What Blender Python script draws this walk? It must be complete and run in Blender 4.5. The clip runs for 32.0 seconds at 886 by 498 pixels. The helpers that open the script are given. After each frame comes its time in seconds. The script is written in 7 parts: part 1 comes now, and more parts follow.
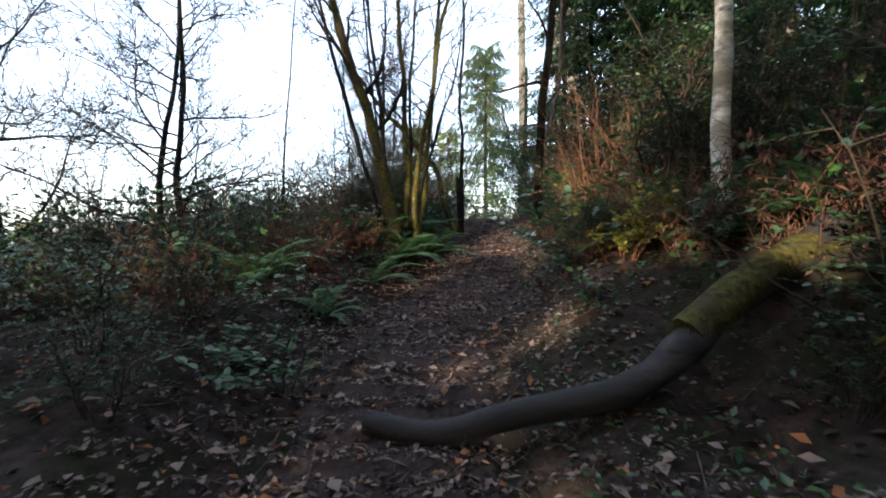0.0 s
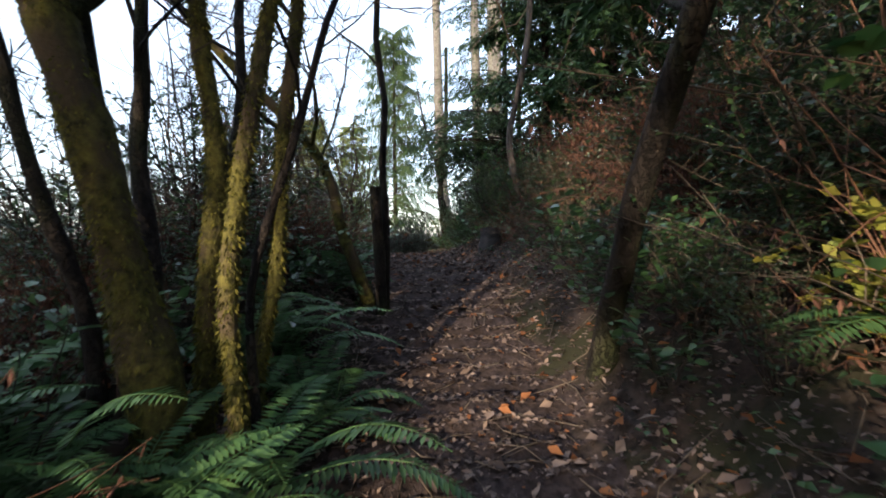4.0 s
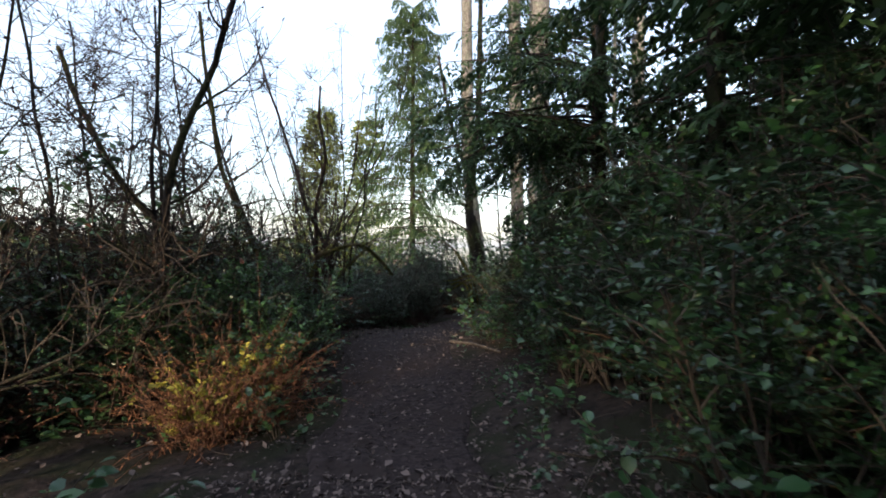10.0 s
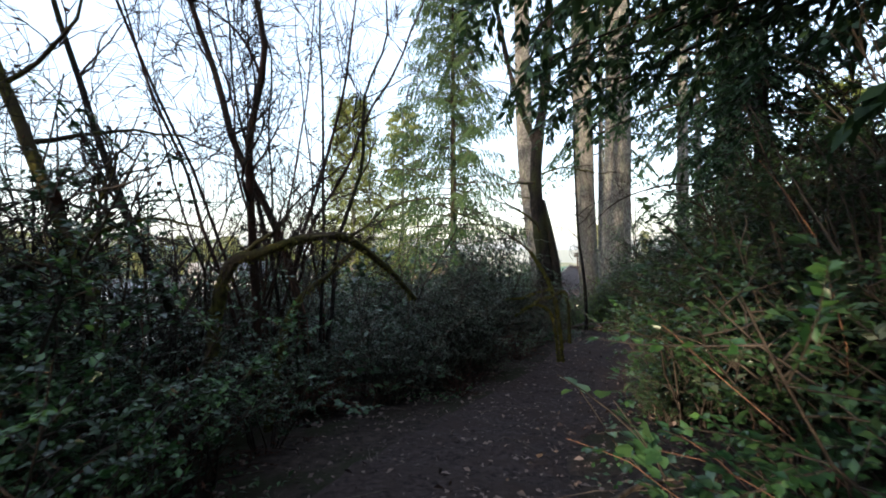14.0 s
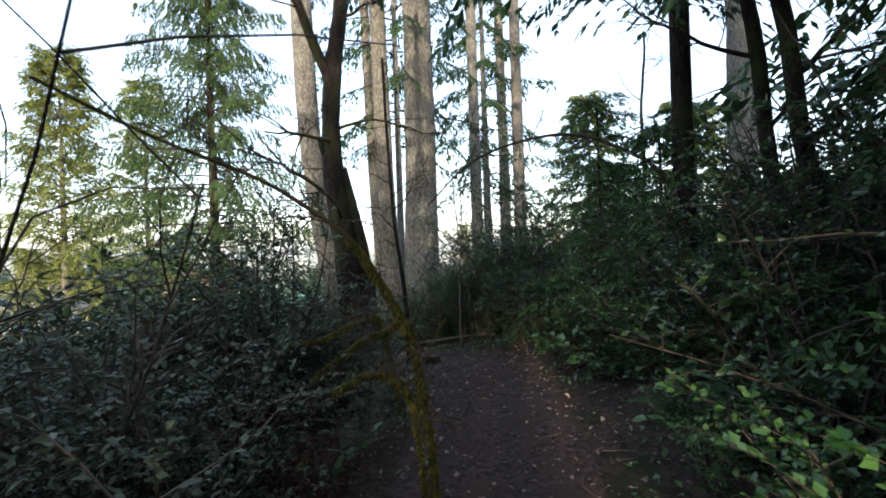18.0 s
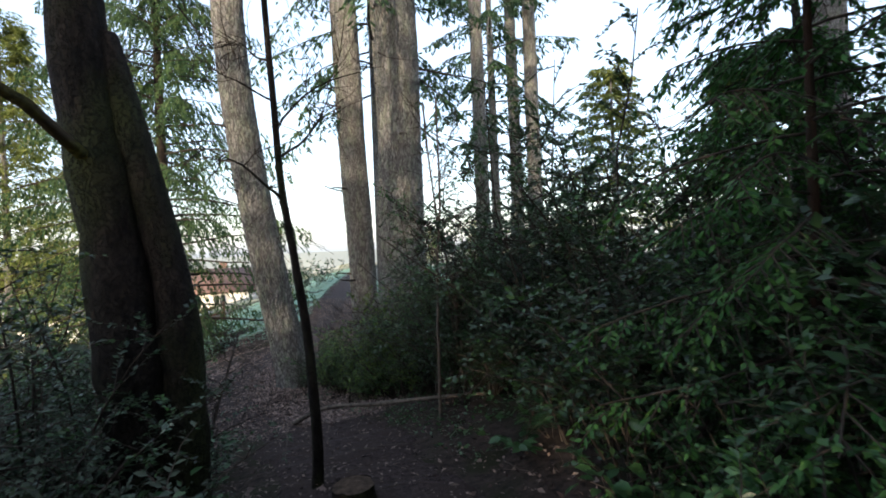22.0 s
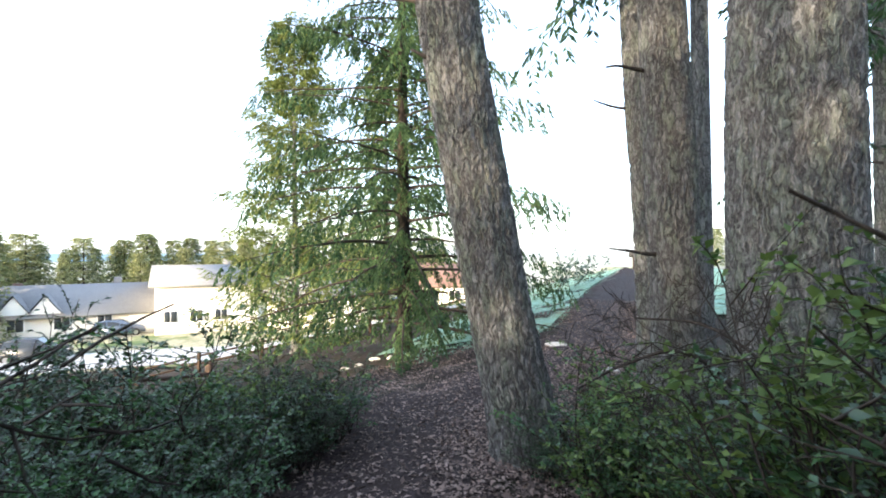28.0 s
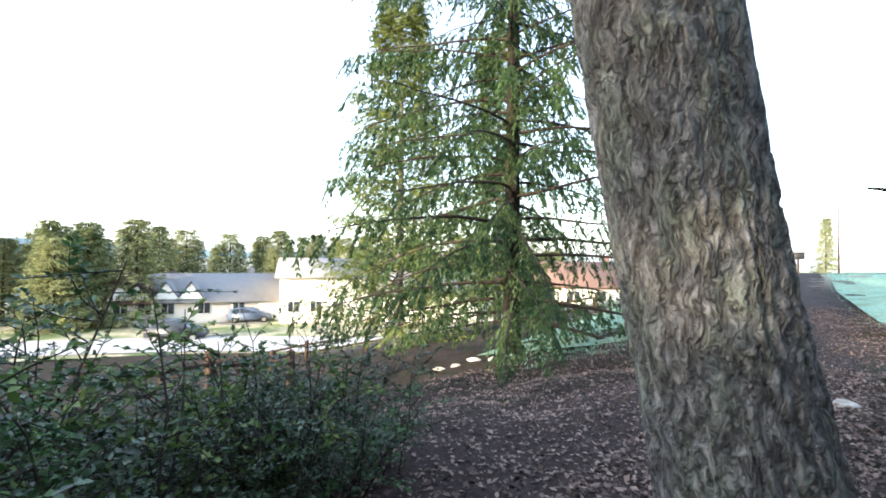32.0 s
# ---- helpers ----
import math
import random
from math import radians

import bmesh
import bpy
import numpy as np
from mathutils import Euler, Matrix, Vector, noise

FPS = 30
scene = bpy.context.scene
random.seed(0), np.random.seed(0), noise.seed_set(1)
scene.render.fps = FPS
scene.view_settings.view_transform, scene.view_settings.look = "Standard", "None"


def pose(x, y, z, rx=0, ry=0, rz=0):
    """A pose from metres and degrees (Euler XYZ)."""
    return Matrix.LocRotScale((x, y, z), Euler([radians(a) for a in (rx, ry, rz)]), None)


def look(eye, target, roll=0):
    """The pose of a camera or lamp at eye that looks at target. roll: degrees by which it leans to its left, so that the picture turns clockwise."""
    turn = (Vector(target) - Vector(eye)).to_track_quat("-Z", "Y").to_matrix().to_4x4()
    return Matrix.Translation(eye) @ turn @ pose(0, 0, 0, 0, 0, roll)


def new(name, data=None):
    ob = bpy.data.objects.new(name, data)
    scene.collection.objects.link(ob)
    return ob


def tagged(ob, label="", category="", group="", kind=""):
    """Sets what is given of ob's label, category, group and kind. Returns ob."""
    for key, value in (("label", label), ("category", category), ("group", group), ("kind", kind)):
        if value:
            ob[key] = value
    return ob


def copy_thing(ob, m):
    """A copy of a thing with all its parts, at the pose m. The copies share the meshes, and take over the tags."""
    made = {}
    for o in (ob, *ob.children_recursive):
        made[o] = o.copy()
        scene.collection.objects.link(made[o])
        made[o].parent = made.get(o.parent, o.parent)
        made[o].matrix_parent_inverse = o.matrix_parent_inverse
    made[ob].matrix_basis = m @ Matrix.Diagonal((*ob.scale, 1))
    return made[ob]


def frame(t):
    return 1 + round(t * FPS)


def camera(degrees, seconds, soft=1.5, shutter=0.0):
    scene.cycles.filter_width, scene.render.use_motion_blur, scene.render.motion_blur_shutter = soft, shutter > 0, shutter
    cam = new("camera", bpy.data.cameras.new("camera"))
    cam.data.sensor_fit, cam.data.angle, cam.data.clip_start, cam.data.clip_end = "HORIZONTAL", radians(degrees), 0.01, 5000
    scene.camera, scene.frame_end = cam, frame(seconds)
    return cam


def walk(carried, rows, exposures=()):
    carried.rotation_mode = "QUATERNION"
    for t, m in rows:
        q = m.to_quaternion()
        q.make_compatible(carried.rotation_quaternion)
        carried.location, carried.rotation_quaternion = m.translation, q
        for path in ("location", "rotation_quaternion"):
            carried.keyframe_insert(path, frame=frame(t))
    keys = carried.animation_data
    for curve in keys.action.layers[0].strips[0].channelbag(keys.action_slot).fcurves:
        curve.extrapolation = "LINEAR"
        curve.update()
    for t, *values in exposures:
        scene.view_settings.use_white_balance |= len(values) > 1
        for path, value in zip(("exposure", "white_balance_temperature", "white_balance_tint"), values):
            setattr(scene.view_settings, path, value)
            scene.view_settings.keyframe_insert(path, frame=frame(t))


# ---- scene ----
cam = camera(85.4, 32.0, soft=1.8, shutter=0.2)
PATH = [
    (0, (0.0, 0.0, 1.35), (0.0, 2.0, 1.35), 0.0),
    (0.5, (-0.039, 0.56, 1.484), (-0.036, 2.56, 1.484), -0.1),
    (1, (-0.146, 1.159, 1.524), (-0.135, 3.159, 1.517), 0.1),
    (1.5, (-0.213, 1.798, 1.613), (-0.202, 3.798, 1.606), -0.1),
    (2, (-0.252, 2.374, 1.798), (-0.217, 4.374, 1.798), -0.1),
    (2.5, (-0.297, 2.951, 1.972), (-0.178, 4.948, 1.972), -0.2),
    (3, (-0.196, 3.534, 2.05), (0.02, 5.522, 2.047), -0.6),
    (3.5, (-0.101, 4.166, 2.084), (0.222, 6.14, 2.077), -0.5),
    (4, (0.045, 4.816, 2.168), (0.433, 6.778, 2.161), -0.8),
    (4.5, (0.19, 5.426, 2.33), (0.589, 7.386, 2.327), -0.8),
    (6.5, (0.69, 7.676, 2.69), (1.093, 9.636, 2.69), 0.0),
    (7, (0.786, 8.142, 2.815), (1.181, 10.102, 2.815), -0.0),
    (7.5, (0.867, 8.661, 2.94), (1.259, 10.622, 2.94), -0.2),
    (8, (0.997, 9.17, 3.09), (1.365, 11.136, 3.093), -0.2),
    (8.5, (1.019, 9.651, 3.165), (1.373, 11.619, 3.162), 0.1),
    (9, (1.1, 10.17, 3.265), (1.444, 12.14, 3.265), -0.1),
    (9.5, (1.147, 10.645, 3.34), (1.46, 12.621, 3.337), 0.2),
    (10, (1.115, 11.239, 3.315), (1.411, 13.217, 3.305), 0.2),
    (10.5, (1.114, 11.852, 3.365), (1.305, 13.842, 3.358), 0.2),
    (11, (1.072, 12.396, 3.39), (1.243, 14.389, 3.38), 0.3),
    (11.5, (1.109, 12.95, 3.39), (1.273, 14.943, 3.38), 0.0),
    (12, (1.176, 13.523, 3.365), (1.329, 15.517, 3.351), -0.1),
    (12.5, (1.243, 14.096, 3.315), (1.393, 16.091, 3.308), -0.2),
    (13, (1.368, 14.709, 3.265), (1.501, 16.704, 3.258), -0.4),
    (13.5, (1.484, 15.272, 3.215), (1.606, 17.268, 3.212), -0.1),
    (15.5, (1.441, 17.425, 3.39), (1.792, 19.394, 3.397), -0.7),
    (16, (1.482, 17.875, 3.365), (2.01, 19.805, 3.365), -0.9),
    (16.5, (1.602, 18.336, 3.315), (2.293, 20.213, 3.312), -1.5),
    (17, (1.825, 18.8, 3.29), (2.674, 20.612, 3.283), -1.8),
    (17.5, (1.999, 19.275, 3.19), (2.966, 21.026, 3.183), -1.9),
    (18, (2.242, 19.71, 3.14), (3.22, 21.454, 3.137), -1.9),
    (18.5, (2.42, 20.082, 3.065), (3.402, 21.825, 3.051), -2.0),
    (19, (2.717, 20.532, 3.015), (3.701, 22.273, 2.994), -2.2),
    (19.5, (3.048, 21.025, 2.99), (4.041, 22.761, 2.969), -2.1),
    (20, (3.403, 21.514, 3.015), (4.414, 23.239, 2.994), -2.3),
    (20.5, (3.739, 21.904, 3.14), (4.759, 23.624, 3.126), -2.4),
    (21, (4.079, 22.319, 3.165), (5.096, 24.041, 3.148), -2.5),
    (21.5, (4.414, 22.71, 3.14), (5.411, 24.444, 3.126), -2.7),
    (22, (4.725, 23.105, 3.065), (5.661, 24.873, 3.051), -2.4),
    (22.5, (4.978, 23.589, 3.015), (5.838, 25.395, 3.008), -2.1),
    (23, (5.211, 24.103, 2.965), (5.934, 25.968, 2.958), -1.6),
    (23.5, (5.405, 24.676, 2.89), (6.049, 26.569, 2.887), -1.6),
    (24, (5.574, 25.126, 2.89), (6.068, 27.064, 2.897), -1.5),
    (24.5, (5.674, 25.616, 2.815), (6.097, 27.57, 2.822), -1.3),
    (25, (5.789, 26.051, 2.79), (6.085, 28.029, 2.807), -1.3),
    (25.5, (5.85, 26.345, 2.665), (5.965, 28.342, 2.693), -0.8),
    (26, (5.881, 26.747, 2.59), (5.888, 28.747, 2.614), -0.7),
    (26.5, (5.918, 27.174, 2.54), (5.838, 29.172, 2.564), -0.5),
    (28.5, (5.98, 28.845, 2.265), (5.896, 30.843, 2.296), -0.4),
    (29, (6.026, 29.193, 2.19), (5.866, 31.186, 2.225), -0.4),
    (29.5, (6.008, 29.477, 2.09), (5.761, 31.462, 2.132), -0.1),
    (30, (6.0, 29.811, 2.015), (5.708, 31.789, 2.053), -0.2),
    (30.5, (6.021, 30.164, 1.915), (5.609, 32.12, 1.953), 0.0),
    (31, (5.944, 30.537, 1.865), (5.501, 32.487, 1.9), 0.2),
    (31.5, (5.931, 30.846, 1.815), (5.437, 32.783, 1.853), 0.2),
    (32, (5.859, 31.116, 1.765), (5.301, 33.036, 1.803), 0.7),
]
EXPOSURES = ((0, 1.9, 6200, 14), (4, 1.65, 6200, 14), (10, 1.45, 6200, 14), (13, 1.5, 6150, 12), (17, 1.6, 6100, 12), (21, 1.45, 6050, 12), (23, 1.2, 6000, 11), (24.5, 1.3, 5950, 10), (26, 1.9, 5900, 10), (30, 2.15, 5850, 10), (32, 2.15, 5850, 10))
walk(cam, [(t, look(eye, target, roll)) for t, eye, target, roll in PATH], EXPOSURES)

# ---- world and sun ----
SUN_AZ, SUN_EL = radians(215), radians(10)
world = bpy.data.worlds.new("sky")
scene.world = world
world.use_nodes = True
wn = world.node_tree.nodes
sky = wn.new("ShaderNodeTexSky")
sky.sky_type, sky.sun_disc = "NISHITA", False
sky.sun_elevation, sky.sun_rotation = SUN_EL, SUN_AZ
sky.air_density, sky.dust_density, sky.ozone_density = 1.0, 2.0, 1.0
haze = wn.new("ShaderNodeMix")
haze.data_type, haze.blend_type = "RGBA", "ADD"
haze.inputs[0].default_value = 1.0
haze.inputs[7].default_value = (1.72, 1.86, 2.10, 1)
world.node_tree.links.new(sky.outputs[0], haze.inputs[6])
world.node_tree.links.new(haze.outputs[2], wn["Background"].inputs[0])
wn["Background"].inputs[1].default_value = 0.15
sun_dir = Vector((math.sin(SUN_AZ) * math.cos(SUN_EL), math.cos(SUN_AZ) * math.cos(SUN_EL), math.sin(SUN_EL)))
sun = new("sun", bpy.data.lights.new("sun", "SUN"))
sun.data.energy, sun.data.angle, sun.data.color = 3.9, radians(0.6), (1.0, 0.80, 0.54)
sun.matrix_world = look(sun_dir * 50, (0, 0, 0))

# ---- small maths ----
rng = np.random.default_rng(7)


def vnoise(p, seed=0):
    """Smooth value noise in 0..1 for rows of points."""
    p = np.asarray(p, float)
    i = np.floor(p).astype(np.int64)
    f = p - i
    f = f * f * (3 - 2 * f)
    out = 0
    for a in (0, 1):
        for b in (0, 1):
            for c in (0, 1):
                h = (i[:, 0] + a) * 374761393 + (i[:, 1] + b) * 668265263 + (i[:, 2] + c) * 1274126177 + seed * 974634777
                h = (h ^ (h >> 13)) * 1103515245 & 0x7FFFFFFF
                h = (h ^ (h >> 16)) & 0xFFFF
                w = (f[:, 0] if a else 1 - f[:, 0]) * (f[:, 1] if b else 1 - f[:, 1]) * (f[:, 2] if c else 1 - f[:, 2])
                out = out + w * h / 65535.0
    return out


def unit(v):
    v = np.asarray(v, float)
    return v / np.maximum(np.linalg.norm(v, axis=-1, keepdims=True), 1e-9)


class Geo:
    """Collects vertices and faces for one mesh."""

    def __init__(self):
        self.v, self.f, self.n = [], [], 0

    def add(self, v, f):
        v = np.asarray(v, float).reshape(-1, 3)
        self.v.append(v)
        self.f.append(np.asarray(f) + self.n)
        self.n += len(v)

    def mesh(self, name, mat, smooth=False):
        me = bpy.data.meshes.new(name)
        v = np.concatenate(self.v) if self.v else np.zeros((0, 3))
        sizes = np.concatenate([np.full(len(f), f.shape[1]) for f in self.f]) if self.f else np.zeros(0, int)
        corners = np.concatenate([f.ravel() for f in self.f]) if self.f else np.zeros(0, int)
        me.vertices.add(len(v))
        me.vertices.foreach_set("co", v.astype(np.float32).ravel())
        me.loops.add(len(corners))
        me.loops.foreach_set("vertex_index", corners.astype(np.int32))
        me.polygons.add(len(sizes))
        me.polygons.foreach_set("loop_start", (np.cumsum(sizes) - sizes).astype(np.int32))
        me.update(calc_edges=True)
        me.materials.append(mat)
        if smooth:
            me.polygons.foreach_set("use_smooth", np.ones(len(me.polygons), bool))
        return me


def tube(g, pts, rad, k=5, cap=False):
    pts, rad = np.asarray(pts, float), np.asarray(rad, float)
    n = len(pts)
    t = unit(np.gradient(pts, axis=0))
    ref = np.array([1.0, 0, 0]) if abs(t[0, 0]) < 0.8 else np.array([0, 1.0, 0])
    u = unit(np.cross(t, ref))
    w = np.cross(t, u)
    a = np.linspace(0, 2 * np.pi, k, endpoint=False)
    ring = pts[:, None] + rad[:, None, None] * (np.cos(a)[None, :, None] * u[:, None] + np.sin(a)[None, :, None] * w[:, None])
    idx = np.arange(n * k).reshape(n, k)
    nxt = np.roll(idx, -1, 1)
    g.add(ring, np.stack([idx[:-1], nxt[:-1], nxt[1:], idx[1:]], -1).reshape(-1, 4))
    if cap:
        for r, s in ((0, 1), (n - 1, -1)):
            c = np.concatenate([ring[r], pts[r : r + 1] + t[r] * 0.002 * -s])
            j = np.arange(k)
            g.add(c, np.stack([np.roll(j, -1) if s > 0 else j, j if s > 0 else np.roll(j, -1), np.full(k, k)], -1))


def spline(pts, n):
    """Catmull-Rom through control points, n samples."""
    p = np.asarray(pts, float)
    p = np.concatenate([[2 * p[0] - p[1]], p, [2 * p[-1] - p[-2]]])
    s = np.linspace(0, len(p) - 3 - 1e-6, n)
    i = s.astype(int)
    f = (s - i)[:, None]
    a, b, c, d = p[i], p[i + 1], p[i + 2], p[i + 3]
    return 0.5 * (2 * b + (c - a) * f + (2 * a - 5 * b + 4 * c - d) * f**2 + (3 * b - a - 3 * c + d) * f**3)


def limb(r, p, d, length, n=6, wander=0.15, lift=0.0):
    """A wandering twig line."""
    out, d, p = [np.array(p, float)], unit(d), np.array(p, float)
    for _ in range(n - 1):
        d = unit(d + r.normal(0, wander, 3) + (0, 0, lift))
        p = p + d * length / (n - 1)
        out.append(p)
    return np.array(out)


def limbs(r, p, d, length, n=5, wander=0.15, lift=0.0):
    """Many wandering twig lines at once: rows of base, direction, length."""
    p, d = np.array(p, float), unit(d)
    step = (np.broadcast_to(length, len(p)) / (n - 1))[:, None]
    up = np.zeros((len(p), 3))
    up[:, 2] = lift
    out = [p]
    for _ in range(n - 1):
        d = unit(d + r.normal(0, wander, p.shape) + up)
        p = p + d * step
        out.append(p)
    return np.stack(out, 1)


def tubes(g, lines, r0, r1, k=3):
    """Many tapering tubes at once."""
    m, n = lines.shape[:2]
    if not m:
        return
    t = unit(np.gradient(lines, axis=1))
    ref = np.where(np.abs(t[..., :1]) < 0.8, np.array([1.0, 0, 0]), np.array([0, 1.0, 0]))
    u = unit(np.cross(t, ref))
    w = np.cross(t, u)
    a = np.linspace(0, 2 * np.pi, k, endpoint=False)
    r0, r1 = np.broadcast_to(r0, m)[:, None], np.broadcast_to(r1, m)[:, None]
    rad = (r0 + (r1 - r0) * np.linspace(0, 1, n)[None])[..., None, None]
    ring = lines[:, :, None] + rad * (np.cos(a)[:, None] * u[:, :, None] + np.sin(a)[:, None] * w[:, :, None])
    idx = np.arange(m * n * k).reshape(m, n, k)
    nxt = np.roll(idx, -1, 2)
    g.add(ring, np.stack([idx[:, :-1], nxt[:, :-1], nxt[:, 1:], idx[:, 1:]], -1).reshape(-1, 4))


def along_line(line, u):
    """Points and directions at the places u (in steps) of lines, one line or one line per row."""
    k = np.minimum(u.astype(int), line.shape[-2] - 2)
    if line.ndim == 2:
        a, b = line[k], line[k + 1]
    else:
        rows = np.arange(len(line)).reshape(-1, *([1] * (u.ndim - 1)))
        a, b = line[rows, k], line[rows, k + 1]
    return a + (b - a) * (u - k)[..., None], unit(b - a)


def leaves(g, p, d, nrm, length, width, fold=0.25, six=False):
    """Folded pointed leaves: rows of base, direction, normal, length, width."""
    p, d = np.asarray(p, float), unit(d)
    length, width = np.broadcast_to(length, len(p))[:, None], np.broadcast_to(width, len(p))[:, None]
    s = unit(np.cross(d, nrm))
    m = np.cross(s, d)
    if not six:
        v = np.stack([p, p + d * length * 0.45 + s * width * 0.5 + m * width * fold, p + d * length, p + d * length * 0.45 - s * width * 0.5 + m * width * fold], 1)
        b = np.arange(len(p))[:, None] * 4
        g.add(v, np.concatenate([b + [0, 1, 2], b + [0, 2, 3]]))
    else:
        sag = -m * length * 0.12
        v = np.stack([p, p + d * length * 0.3 + s * width * 0.46 + m * width * fold, p + d * length * 0.68 + s * width * 0.38 + m * width * fold + sag * 0.4, p + d * length + sag,
                      p + d * length * 0.68 - s * width * 0.38 + m * width * fold + sag * 0.4, p + d * length * 0.3 - s * width * 0.46 + m * width * fold, p + d * length * 0.5 + sag * 0.2], 1)
        b = np.arange(len(p))[:, None] * 7
        g.add(v, np.concatenate([b + q for q in ([0, 1, 6], [1, 2, 6], [2, 3, 6], [3, 4, 6], [4, 5, 6], [5, 0, 6])]))


def part(name, me, parent, label=""):
    ob = new(name, me)
    ob.parent = parent
    return tagged(ob, label)


def stuff(ob):
    return tagged(ob, kind="stuff")


def thing(name, label, category, group="", kind=""):
    return tagged(new(name), label, category, group, kind)


# ---- materials ----
def mat(name, c1, c2=None, scale=8.0, rough=0.8, bump=0.0, metal=0.0, stretch=(1, 1, 1), detail=6.0, island=0.0, translucent=0.0, coat=0.0, c3=None, spread=(0.35, 0.65), rnd=0.15):
    m = bpy.data.materials.new(name)
    m.use_nodes = True
    n, l = m.node_tree.nodes, m.node_tree.links
    b = n["Principled BSDF"]
    b.inputs["Roughness"].default_value, b.inputs["Metallic"].default_value = rough, metal
    b.inputs["Coat Weight"].default_value = coat
    b.inputs["Specular IOR Level"].default_value = 0.5 if rough < 0.36 else (0.28 if rough < 0.6 else 0.12)
    co = n.new("ShaderNodeTexCoord")
    mp = n.new("ShaderNodeMapping")
    mp.inputs["Scale"].default_value = stretch
    l.new(co.outputs["Object"], mp.inputs[0])
    tx = n.new("ShaderNodeTexNoise")
    tx.inputs["Scale"].default_value, tx.inputs["Detail"].default_value, tx.inputs["Roughness"].default_value = scale, detail, 0.65
    l.new(mp.outputs[0], tx.inputs[0])
    ramp = n.new("ShaderNodeValToRGB")
    e = ramp.color_ramp.elements
    e[0].position, e[1].position = spread
    e[0].color, e[1].color = (*c1, 1), (*(c2 or c1), 1)
    if c3:
        big = n.new("ShaderNodeTexNoise")
        big.inputs["Scale"].default_value, big.inputs["Detail"].default_value = scale * 0.17, 4.0
        l.new(mp.outputs[0], big.inputs[0])
        r2 = n.new("ShaderNodeValToRGB")
        r2.color_ramp.elements[0].position, r2.color_ramp.elements[1].position = 0.47, 0.62
    if island:
        geo, add = n.new("ShaderNodeNewGeometry"), n.new("ShaderNodeMath")
        add.operation = "MULTIPLY_ADD"
        add.inputs[1].default_value, add.inputs[2].default_value = island, -island / 2
        l.new(geo.outputs["Random Per Island"], add.inputs[0])
        sm = n.new("ShaderNodeMath")
        l.new(add.outputs[0], sm.inputs[0])
        l.new(tx.outputs["Fac"], sm.inputs[1])
        l.new(sm.outputs[0], ramp.inputs[0])
    else:
        l.new(tx.outputs["Fac"], ramp.inputs[0])
    col = ramp.outputs[0]
    if c3:
        mx = n.new("ShaderNodeMix")
        mx.data_type = "RGBA"
        l.new(big.outputs["Fac"], r2.inputs[0])
        l.new(r2.outputs[0], mx.inputs[0])
        l.new(col, mx.inputs[6])
        mx.inputs[7].default_value = (*c3, 1)
        col = mx.outputs[2]
    if rnd:
        oi, hs, ma = n.new("ShaderNodeObjectInfo"), n.new("ShaderNodeHueSaturation"), n.new("ShaderNodeMapRange")
        ma.inputs[3].default_value, ma.inputs[4].default_value = 1 - rnd, 1 + rnd
        l.new(oi.outputs["Random"], ma.inputs[0])
        l.new(ma.outputs[0], hs.inputs["Value"])
        l.new(col, hs.inputs["Color"])
        col = hs.outputs[0]
    l.new(col, b.inputs["Base Color"])
    if bump:
        bp = n.new("ShaderNodeBump")
        bp.inputs["Strength"].default_value, bp.inputs["Distance"].default_value = min(1, bump), 0.02
        l.new(tx.outputs["Fac"], bp.inputs["Height"])
        l.new(bp.outputs[0], b.inputs["Normal"])
    if translucent:
        tr, mix = n.new("ShaderNodeBsdfTranslucent"), n.new("ShaderNodeMixShader")
        mix.inputs[0].default_value = translucent
        l.new(col, tr.inputs[0])
        l.new(b.outputs[0], mix.inputs[1])
        l.new(tr.outputs[0], mix.inputs[2])
        l.new(mix.outputs[0], n["Material Output"].inputs[0])
    return m


def plain(name, c, rough=0.6, metal=0.0, scale=30.0):
    return mat(name, tuple(v * 0.88 for v in c), c, scale=scale, rough=rough, metal=metal, bump=0.05, rnd=0)


M_SOIL = mat("forest_soil", (0.012, 0.0095, 0.009), (0.056, 0.041, 0.034), scale=14, rough=0.95, bump=0.8, c3=(0.022, 0.022, 0.012), rnd=0)
def pale_far_ground(m, y0, y1, colour):
    """Fades the wood soil to pale winter grass northwards, white haze put into its colour."""
    n, l = m.node_tree.nodes, m.node_tree.links
    b = n["Principled BSDF"]
    co, sep, ra, mx = n.new("ShaderNodeTexCoord"), n.new("ShaderNodeSeparateXYZ"), n.new("ShaderNodeMapRange"), n.new("ShaderNodeMix")
    l.new(co.outputs["Object"], sep.inputs[0])
    l.new(sep.outputs[1], ra.inputs[0])
    ra.inputs[1].default_value, ra.inputs[2].default_value = y0, y1
    mx.data_type = "RGBA"
    l.new(ra.outputs[0], mx.inputs[0])
    l.new(b.inputs["Base Color"].links[0].from_socket, mx.inputs[6])
    mx.inputs[7].default_value = (*colour, 1)
    l.new(mx.outputs[2], b.inputs["Base Color"])


